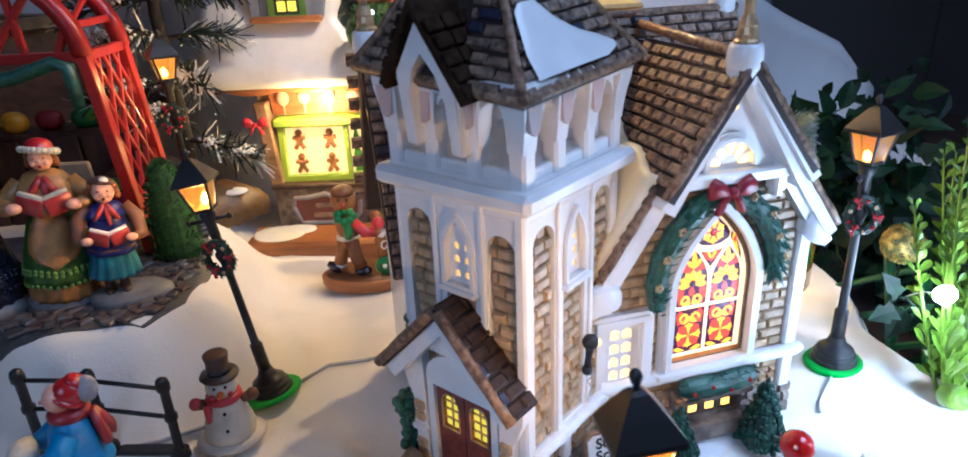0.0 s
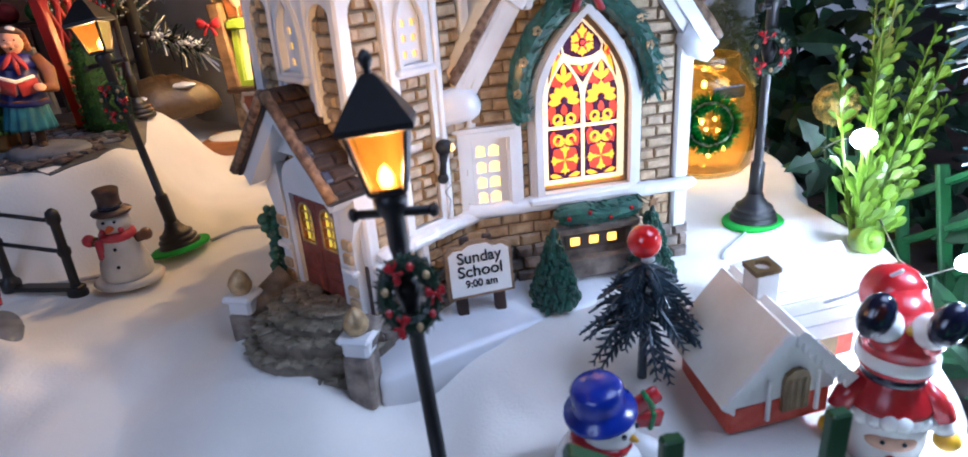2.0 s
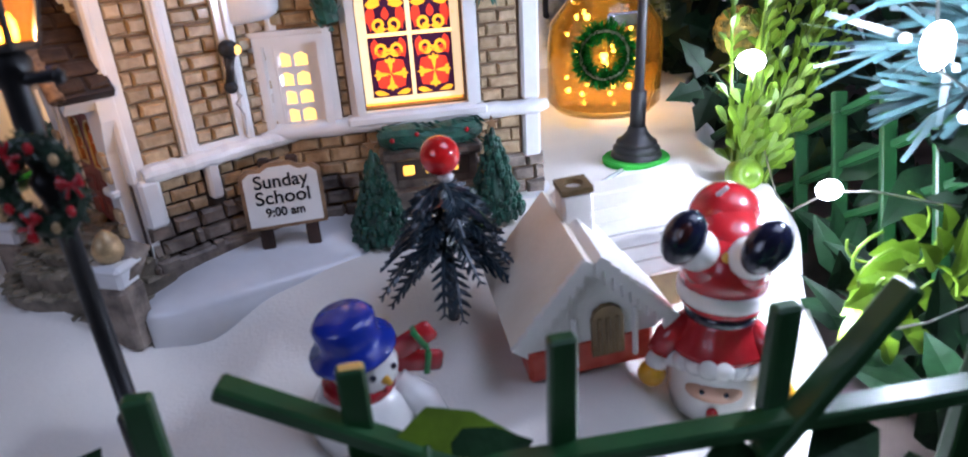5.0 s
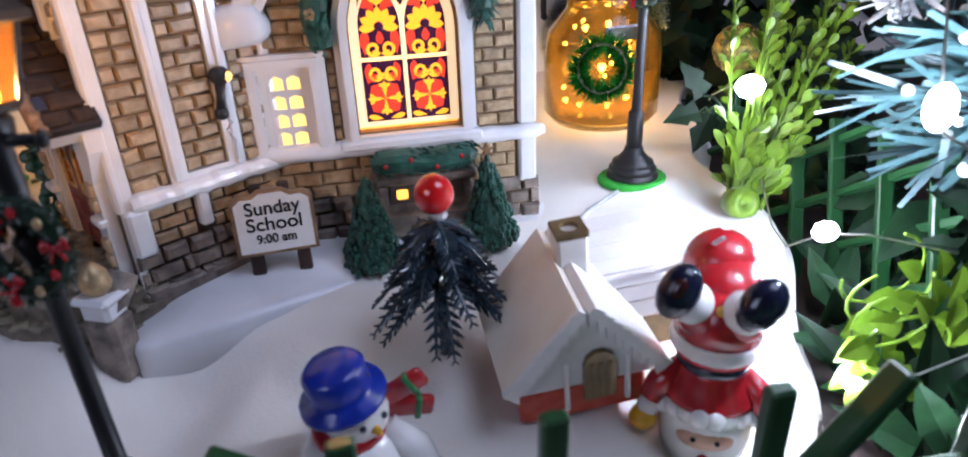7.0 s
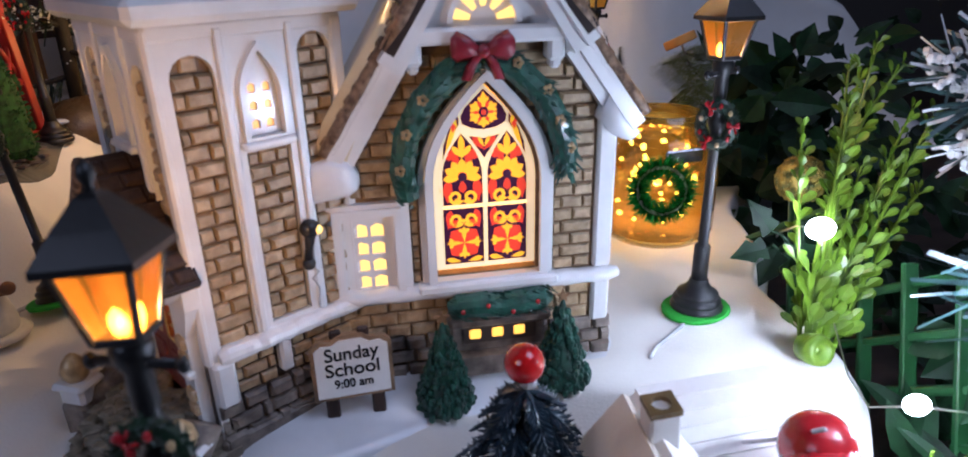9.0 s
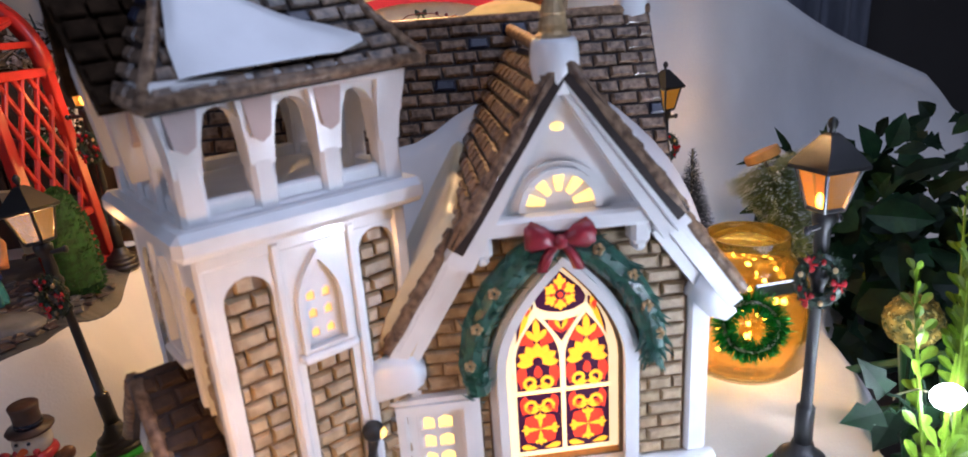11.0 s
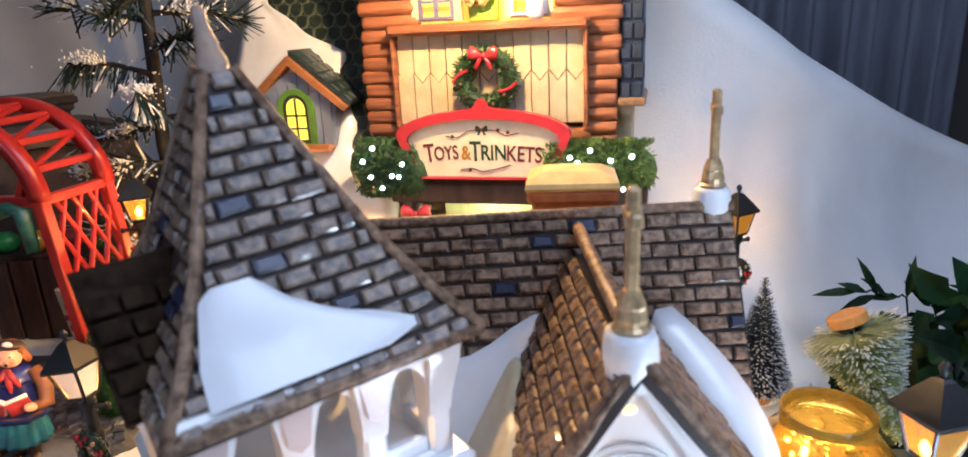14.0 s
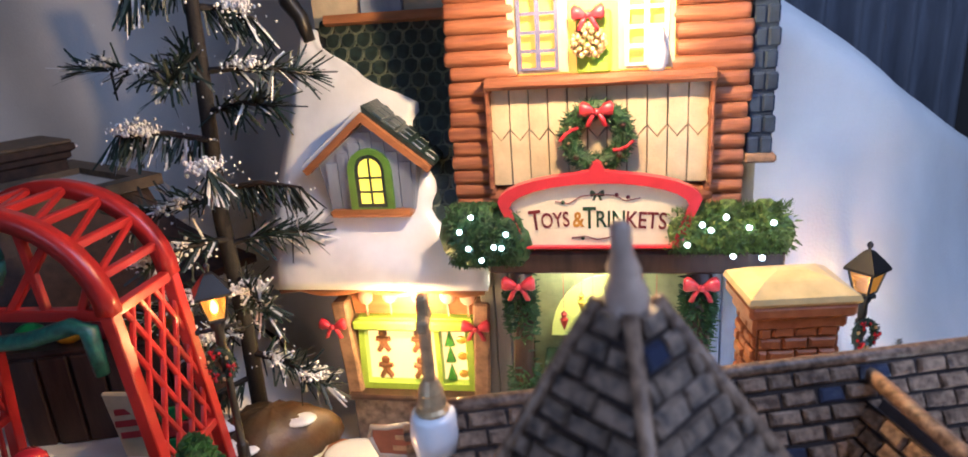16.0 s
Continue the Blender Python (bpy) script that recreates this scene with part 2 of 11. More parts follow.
BRICKS = [piece_mesh("brick", jitter=0.07, rnd=random.Random(i), material=BRICK) for i in range(4)]
STONES = [piece_mesh("stone", jitter=0.14, rnd=random.Random(10 + i), material=STONE) for i in range(4)]
SLATES = [piece_mesh("shingle", jitter=0.09, rnd=random.Random(20 + i), material=SLATE) for i in range(4)]
SLATES_SPIRE = [piece_mesh("shingle", jitter=0.13, rnd=random.Random(50 + i), material=mat("grey_brown_slate", (0.26, 0.180, 0.125), 0.42, var=0.3, scale=420, bump=0.6, fine=900, other=(0.055, 0.042, 0.036), coat=0.25, piece=0.35) if i == 0 else bpy.data.materials["grey_brown_slate"]) for i in range(4)]
SLATES_DARK = [piece_mesh("shingle", jitter=0.09, rnd=random.Random(40 + i), material=SLATE_DARK) for i in range(3)]
SLATES_BLUE = [piece_mesh("shingle", jitter=0.09, rnd=random.Random(30), material=SLATE_BLUE)]


def courses(parent, name, m, outer, w, h, meshes, depth=0.0012, holes=(), gap=0.0007, seed=1, lean=0.0, special=None, wobble=0.25):
    """Blocks laid in courses over a flat shape; each one is a piece of its own."""
    rnd = random.Random(seed)
    x0, x1 = min(p[0] for p in outer), max(p[0] for p in outer)
    y0, y1 = min(p[1] for p in outer), max(p[1] for p in outer)
    rows = max(1, round((y1 - y0) / h))
    h = (y1 - y0) / rows
    def ok(x, y):
        return inside(outer, x, y) and not any(inside(q, x, y) for q in holes)
    for r in range(rows):
        y = y0 + (r + 0.5) * h
        n = max(4, int((x1 - x0) / (w * 0.1)))
        runs, begin = [], None
        for i in range(n + 2):
            x = x0 + (x1 - x0) * (i - 0.5) / n
            good = i <= n and ok(x, y) and ok(x, y + h * 0.3) and ok(x, y - h * 0.3)
            if good and begin is None:
                begin = x
            if not good and begin is not None:
                runs.append((begin, x - (x1 - x0) / n))
                begin = None
        for a, b in runs:
            cuts = [a]
            x = x0 + (-0.5 if r % 2 else 0.0) * w
            while x < b:
                c = x + rnd.uniform(-1, 1) * w * wobble * 0.5
                if a + w * 0.3 < c < b - w * 0.3:
                    cuts.append(c)
                x += w
            cuts.append(b)
            for p, q in zip(cuts, cuts[1:]):
                if q - p < w * 0.22:
                    continue
                ob = new(name, rnd.choice(special if special and rnd.random() < 0.055 else meshes))
                ob.parent = parent
                size = Matrix.Diagonal((q - p - gap, h - gap, depth * rnd.uniform(0.75, 1.25), 1))
                tip = Matrix.Rotation(rnd.uniform(-0.03, 0.03), 4, "Z") @ Matrix.Rotation(lean, 4, "X")
                ob.matrix_basis = m @ Matrix.Translation(((p + q) / 2, y + rnd.uniform(-0.04, 0.04) * h, 0)) @ tip @ size


def words(text, size, m, material, parent, name="lettering", depth=0.0002, spread=1.0, width=0.0, bold=0.0):
    cu = bpy.data.curves.new(name, "FONT")
    cu.body, cu.size, cu.extrude, cu.align_x, cu.align_y = text, size, depth, "CENTER", "CENTER"
    cu.space_character, cu.offset = spread, bold * size
    tmp = bpy.data.objects.new("tmp", cu)
    me = bpy.data.meshes.new_from_object(tmp)
    bpy.data.objects.remove(tmp)
    me.materials.clear()
    me.materials.append(material)
    ob = new(name, me)
    ob.parent = parent
    if width:
        m = m @ Matrix.Diagonal((width / ob.dimensions.x, 1, 1, 1))
    ob.matrix_basis = m
    return ob


def bow_mesh(size=1.0):
    """A tied ribbon: two loops, a knot and two tails, about 1 wide."""
    bm = bmesh.new()
    for s in (-1, 1):
        loft(bm, [[(s * x * size, (y + yy) * size, z * size) for y, z in ((-h, -0.04), (-h * 0.6, 0.10), (h * 0.6, 0.10), (h, -0.04), (0, -0.08))] for x, h, yy in ((0.06, 0.08, 0.0), (0.22, 0.19, 0.05), (0.40, 0.25, 0.08), (0.50, 0.16, 0.06))])
        loft(bm, [[(s * (x + d) * size, y * size, z * size) for d, z in ((-0.09, 0.0), (-0.05, 0.09), (0.05, 0.09), (0.09, 0.0))] for x, y in ((0.05, -0.02), (0.18, -0.22), (0.27, -0.44))])
    ball(bm, (0, 0, 0.06 * size), 0.11 * size, 10)
    return bm


def settle(root, x, y, z):
    """Puts the root of a thing that was built in place at its base."""
    root.location = (x, y, z)
    for o in root.children:
        o.matrix_parent_inverse = Matrix.Translation((-x, -y, -z))
    return root

# ---- the setting: snow-covered table, hung cloth, curtain, room ----


def smooth(a, b, v):
    t = min(1.0, max(0.0, (v - a) / (b - a)))
    return t * t * (3 - 2 * t)


def bank(x, y):
    """How far a place is up on the snow bank with the arch: 0 to 1."""
    edge_y = 0.338 + 0.016 * math.sin(x * 38 + 1.0) + 0.03 * smooth(-0.10, -0.20, x)
    edge_x = 0.012 + 0.008 * math.sin(y * 40) - 0.05 * smooth(0.46, 0.60, y)
    return smooth(edge_y, edge_y + 0.038, y) * smooth(edge_x, edge_x - 0.045, x)


def ground(x, y):
    z = 0.046 * bank(x, y)
    z -= 0.017 * smooth(0.262, 0.170, y) * smooth(0.03, 0.09, x) * (1 - 0.7 * smooth(0.160, 0.205, x) * smooth(0.205, 0.240, y))
    z -= 0.012 * smooth(0.185, 0.155, y) * smooth(0.215, 0.240, x)
    z -= 0.004 * smooth(0.20, 0.10, y)
    z += 0.006 * noise.noise(Vector((x * 14, y * 14, 0.3))) * (1 - 0.6 * bank(x, y)) * smooth(0.20, 0.10, x)
    z -= 0.0070 * smooth(0.070, 0.046, math.hypot(x - 0.056, y - 0.214))
    crease = noise.noise(Vector((x * 10 + y * 6, y * 9 - x * 4, 5.1)))
    z += 0.0034 * max(0.0, 1 - abs(crease) * 7) * smooth(0.14, 0.06, x) * smooth(0.33, 0.28, y)
    z += 0.0060 * abs(math.sin((x * 0.8 + y * 0.62) * 44 + 2.4 * noise.noise(Vector((x * 9, y * 9, 2))))) * smooth(0.11, 0.05, x) * smooth(0.30, 0.24, y)
    z += 0.0016 * noise.noise(Vector((x * 45, y * 45, 1.7)))
    z += 0.012 * smooth(0.40, 0.55, y) * smooth(0.20, 0.32, x)
    return z


def table_edge(y):
    return 0.268 + 0.015 * smooth(0.14, 0.18, y) * smooth(0.36, 0.28, y) + 0.24 * max(0.0, y - 0.12) + 0.006 * math.sin(y * 60) + 0.35 * max(0.0, y - 0.30)


def snow_sheet():
    bm = bmesh.new()
    nx, ny = 230, 170
    rows = []
    for j in range(ny + 1):
        y = 0.075 + (0.66 - 0.075) * j / ny
        e = table_edge(y)
        row = []
        for i in range(nx + 1):
            x = -0.42 + (e + 0.42) * (1 - (1 - i / nx) ** 1.25)
            row.append(bm.verts.new((x, y, ground(x, y) - 0.012 * smooth(e - 0.010, e, x) - 0.01 * smooth(0.095, 0.075, y))))
        row.append(bm.verts.new((e - 0.002, y, -0.035)))
        rows.append(row)
    for a, b in zip(rows, rows[1:]):
        for i in range(len(a) - 1):
            bm.faces.new((a[i], a[i + 1], b[i + 1], b[i]))
    first = [bm.verts.new((v.co.x, v.co.y + 0.003, -0.035)) for v in rows[0]]
    for i in range(len(first) - 1):
        bm.faces.new((first[i], first[i + 1], rows[0][i + 1], rows[0][i]))
    return bm


solid("snow_ground", "white felt snow sheet draped in soft folds over the table", "snow", snow_sheet(), SNOW, kind="structure", smooth=True)

TABLE = mat("dark_table_wood", (0.05, 0.035, 0.028), 0.5, var=0.3, scale=12, bump=0.2, stretch=(1, 8, 1))
bm = bmesh.new()
box(bm, (0.15, 0.38, -0.055), (1.5, 1.0, 0.036), bevel=0.003)
solid("table", "dark wooden table under the snow sheet", "table", bm, TABLE, kind="structure")

FLOOR = mat("dark_floor", (0.06, 0.05, 0.045), 0.6, var=0.2, scale=5, bump=0.1)
WALLS = mat("dim_wall_paint", (0.15, 0.14, 0.135), 0.8, var=0.08, scale=4, bump=0.1)
CEILING = mat("white_ceiling_paint", (0.6, 0.6, 0.62), 0.9, var=0.05, scale=4, bump=0.1)
for name, c, s, mt, lb in (("floor", (0.2, 0.15, -0.52), (2.2, 2.0, 0.04), FLOOR, "dark floor of the room"), ("ceiling", (0.2, 0.15, 1.32), (2.2, 2.0, 0.04), CEILING, "plain white ceiling"),
                           ("wall_north", (0.2, 1.12, 0.4), (2.2, 0.05, 1.80), WALLS, "dim grey room wall"), ("wall_south", (0.2, -0.82, 0.4), (2.2, 0.05, 1.80), WALLS, "dim grey room wall"),
                           ("wall_west", (-0.87, 0.15, 0.4), (0.05, 1.88, 1.80), WALLS, "dim grey room wall"), ("wall_east", (1.27, 0.15, 0.4), (0.05, 1.88, 1.80), WALLS, "dim grey room wall")):
    bm = bmesh.new()
    box(bm, c, s)
    solid(name, lb, name.split("_")[0], bm, mt, kind="structure")

CURTAIN = mat("grey_blue_curtain", (0.40, 0.43, 0.52), 0.85, var=0.12, scale=30, bump=0.3, fine=500, stretch=(6, 1, 0.4))
bm = bmesh.new()
line = [(0.15 + 0.65 * i / 180, 1.02 + 0.012 * math.sin(i * 0.55) + 0.008 * math.sin(i * 0.21 + 1)) for i in range(181)]
loft(bm, [[(x, y, z) for x, y in line] + [(x, y + 0.004, z) for x, y in line[::-1]] for z in (-0.48, 1.2)])
solid("curtain", "blue-grey fabric curtain hanging in soft vertical folds", "curtain", bm, CURTAIN, kind="structure", smooth=True)

CLOTH = mat("white_batting", (0.80, 0.79, 0.78), 0.95, var=0.06, scale=14, bump=0.4, fine=600)


def cloth_sheet():
    """White batting hung behind the village; its thick top edge falls away to the right."""
    bm = bmesh.new()
    rows = []
    n, k = 80, 36
    for i in range(n + 1):
        x = -0.62 + 1.29 * i / n
        top = 0.52 - 0.26 * smooth(0.10, 0.24, x)
        if x > 0.24:
            top = 0.279 - 0.62 * (x - 0.24) if x < 0.37 else 0.1985 - 0.445 * (x - 0.37)
            top -= 0.018
        top = max(top, 0.03)
        top *= 1 - 0.5 * smooth(0.62, 0.67, x)
        back = 0.69 + 0.17 * smooth(0.04, -0.12, x) - 0.155 * smooth(0.14, 0.27, x) + 0.125 * smooth(0.30, 0.56, x)
        row = []
        for j in range(k + 1):
            t = j / k
            z = -0.03 + (top + 0.03) * t
            y = back - (0.10 - 0.06 * smooth(0.02, -0.12, x)) * (1 - t) ** 2.2 + 0.010 * noise.noise(Vector((x * 9, z * 7, 0))) + 0.006 * math.sin(x * 40 + 8 * z) * smooth(0.2, -0.1, x)
            row.append((x, y, z))
        for a in (0.6, 1.2, 1.9, 2.6, 3.1):
            row.append((x, back + 0.028 * (1 - math.cos(a)) * 0.8, top - 0.002 + 0.022 * math.sin(a)))
        row.append((x, back + 0.05, -0.03))
        rows.append(row)
    loft(bm, rows, cap=True, closed=False)
    return bm


solid("cloth_backdrop", "thick white batting hung up as a snowy hillside", "backdrop", cloth_sheet(), CLOTH, kind="structure", smooth=True)

# ---- church ----
church = thing("church", "white glazed ceramic church with tan bricks and lit windows", "church")
FRONT = fm(0, 0.2555, 0, 0)
AX, AZ = 0.177, 0.151


def stained_glass(parent, m):
    """A printed pane lit from behind: cream ground, dark fields, red and orange petals."""
    cream, dark, red = glow("pane_cream", (1.0, 0.78, 0.42), 1.0), glow("pane_purple", (0.045, 0.008, 0.030), 0.9), glow("pane_red", (0.80, 0.055, 0.022), 1.1)
    yellow = glow("pane_yellow", (1.0, 0.50, 0.02), 1.2)
    w, h, x0, y0 = 0.030, 0.058, 0.1775, 0.0425
    bm = bmesh.new()
    prism(bm, arch(x0, y0 - 0.001, w + 0.004, h + 0.004, 0.52), -0.0008, 0, m)
    pane = part("pane", bm, cream, parent, "cream glass lit from behind")
    field, hot, sun = bmesh.new(), bmesh.new(), bmesh.new()

    def petal(b, cx, cy, ang, length, width, lift, n=5):
        a = radians(ang)
        pts = []
        for i in range(n + 1):
            t = i / n
            pts.append((t * length, width / 2 * math.sin(math.pi * min(1, t ** 1.5)) ** 0.8 if t < 1 else 0))
        pts = pts[1:-1]
        ring = [(0, 0), *[(x, -y) for x, y in pts], (length * 0.99, 0), *[(x, y) for x, y in pts[::-1]]]
        prism(b, [(cx + x * math.cos(a) - y * math.sin(a), cy + x * math.sin(a) + y * math.cos(a)) for x, y in ring], 0.0001, lift, m)

    half = w / 2 - 0.0008
    mid = y0 + 0.0215
    for sgn in (-1, 1):
        cx = x0 + sgn * (half / 2 + 0.0003)
        prism(field, [(cx - half / 2 + 0.0004, y0 + 0.0008), (cx + half / 2 - 0.0004, y0 + 0.0008), (cx + half / 2 - 0.0004, mid - 0.0004), (cx - half / 2 + 0.0004, mid - 0.0004)], 0, 0.00015, m)
        prism(field, arch(cx, mid + 0.0004, half - 0.0008, 0.0246, 0.42), 0, 0.00015, m)
        prism(field, [(x0 + sgn * x, y0 + y) for x, y in ((0.0081, 0.0518), (0.0079, 0.0490), (0.0096, 0.0462), (0.0118, 0.0425), (0.0136, 0.0372), (0.0132, 0.0420), (0.0114, 0.0470))], 0, 0.00015, m)
        petal(sun, x0 + sgn * 0.0131, y0 + 0.0380, 90 + sgn * 19, 0.0130, 0.0016, 0.0003)
        petal(hot, x0 + sgn * 0.0100, y0 + 0.0462, 90 + sgn * 4, 0.0044, 0.0018, 0.00033)
        petal(sun, x0 + sgn * 0.0086, y0 + 0.0480, 90 - sgn * 20, 0.0034, 0.0012, 0.00035)
        # lower flower: four orange lobes and four red ones
        fy = y0 + 0.0085
        for k in range(4):
            petal(sun, cx, fy, 90 * k, 0.0060, 0.0016, 0.00035)
            for s2 in (-1, 1):
                petal(sun, cx + 0.0034 * math.cos(radians(90 * k)), fy + 0.0034 * math.sin(radians(90 * k)), 90 * k + s2 * 48, 0.0024, 0.0012, 0.00037)
            petal(hot, cx, fy, 90 * k + 45, 0.0062, 0.0044, 0.0003)
        for s2 in (-1, 1):
            petal(sun, cx + s2 * 0.0012, y0 + 0.0016, 90 - s2 * 78, 0.0052, 0.0019, 0.0003)
            petal(hot, cx + s2 * 0.0052, y0 + 0.0135, 90 + s2 * 8, 0.0070, 0.0026, 0.0003)
            petal(hot, cx + s2 * 0.0050, y0 + 0.0140, 90 + s2 * 48, 0.0040, 0.0022, 0.00035)
            petal(hot, cx + s2 * 0.0052, mid + 0.0012, 90 + s2 * 4, 0.0082, 0.0030, 0.0003)
            petal(hot, cx + s2 * 0.0050, mid + 0.0035, 90 - s2 * 38, 0.0040, 0.0020, 0.00035)
            # curled scrolls on either side of the bar
            for yb in (mid - 0.0048, mid + 0.0032):
                for k in range(11):
                    ring = []
                    for q, w2 in ((k, -0.5), (k + 1, -0.5), (k + 1, 0.5), (k, 0.5)):
                        a, r2 = radians(-150 + 40 * q), 0.0023 - 0.00012 * q
                        ring.append((cx + s2 * (0.0024 + (r2 + w2 * 0.0011) * math.cos(a)), yb + (r2 + w2 * 0.0011) * math.sin(a)))
                    prism(sun, ring, 0.0001, 0.00035, m)
            petal(hot, cx + s2 * 0.0008, mid + 0.0172, 90 - s2 * 84, 0.0050, 0.0034, 0.0003)
            petal(hot, cx + s2 * 0.0030, mid + 0.0178, 90 + s2 * 150, 0.0032, 0.0022, 0.00032)
        ball(sun, (cx, y0 + 0.0163, 0.0), 0.0011, 8, m, squash=(1, 0.8, 0.25), rows=4)
        for k in range(7):
            petal(sun, cx, mid + 0.0100, -4 + 31.3 * k, 0.0064, 0.0027, 0.00035)
        petal(hot, cx, mid + 0.0092, -90, 0.0046, 0.0026, 0.00035)
        ball(field, (cx, mid + 0.0102, 0.0003), 0.0017, 8, m, squash=(1, 1, 0.25), rows=4)
        petal(sun, cx, mid + 0.0158, 90, 0.0082, 0.0021, 0.00037)
        for s2 in (-1, 1):
            petal(sun, cx, mid + 0.0166, 90 - s2 * 38, 0.0050, 0.0019, 0.00038)
    rose = [(0, 0.0468), (0.0040, 0.0474), (0.0070, 0.0490), (0.0075, 0.0512), (0.0060, 0.0540), (0.0038, 0.0562), (0, 0.0598)]
    prism(field, [(x0 + x, y0 + y) for x, y in rose + [(-x, y) for x, y in rose[-2:0:-1]]], 0, 0.00015, m)
    prism(field, [(x0 - 0.0050, y0 + 0.0450), (x0, y0 + 0.0375), (x0 + 0.0050, y0 + 0.0450), (x0, y0 + 0.0440)], 0, 0.00015, m)
    for k in range(6):
        size = 0.0066 if k == 0 else 0.0052
        petal(sun, x0, y0 + 0.0524, 90 + 60 * k, size, 0.0018, 0.0003)
        for s2 in (-1, 1):
            a = radians(90 + 60 * k)
            petal(sun, x0 + size * 0.42 * math.cos(a), y0 + 0.0524 + size * 0.42 * math.sin(a), 90 + 60 * k + s2 * 42, 0.0026, 0.0012, 0.00033)
        petal(hot, x0, y0 + 0.0524, 60 + 60 * k, 0.0038, 0.0018, 0.00025)
    ball(field, (x0, y0 + 0.0524, 0.0003), 0.0017, 10, m, squash=(1, 1, 0.2), rows=4)
    ball(hot, (x0, y0 + 0.0524, 0.0006), 0.0009, 8, m, squash=(1, 1, 0.25), rows=4)
    for s2 in (-1, 1):
        petal(hot, x0, y0 + 0.0402, 90 - s2 * 40, 0.0058, 0.0022, 0.0003)
        petal(sun, x0, y0 + 0.0412, 90 - s2 * 28, 0.0040, 0.0012, 0.00035)
    lead = bmesh.new()
    for sgn in (-1, 1):
        cx = x0 + sgn * (half / 2 + 0.0003)
        prism(lead, arch(cx, mid - 0.0006, half + 0.0006, 0.0262, 0.42), 0.0001, 0.0006, m, holes=[arch(cx, mid + 0.0006, half - 0.0010, 0.0240, 0.42)])
    for a, b in (((x0 - 0.0005, y0), (x0 + 0.0005, mid)), ((x0 - half, mid - 0.0005), (x0 + half, mid + 0.0005))):
        prism(lead, [a, (b[0], a[1]), b, (a[0], b[1])], 0.0001, 0.0006, m)
    part("lead_line", lead, cream, pane, "pale lines between the panes")
    part("dark_field", field, dark, pane, "dark purple glass")
    part("red_leaf", hot, red, pane, "red glass leaves")
    part("flower", sun, yellow, pane, "golden glass flowers")


def snowy_ledge(bm, m, x0, x1, y, out, seed):
    """A projecting course with a soft, uneven rim of snow."""
    rnd, n, k = random.Random(seed), 22, 12
    rings = []
    for i in range(n + 1):
        f = 0.75 if i in (0, n) else 1.0
        h, d, dy = 0.0027 * f * rnd.uniform(0.86, 1.16), 0.0036 * f * rnd.uniform(0.88, 1.14), rnd.uniform(-0.0003, 0.0003)
        rings.append([(x0 + (x1 - x0) * i / n, y + dy + h * math.sin(2 * math.pi * j / k), out + d * math.cos(2 * math.pi * j / k)) for j in range(k)])
    loft(bm, rings, m)


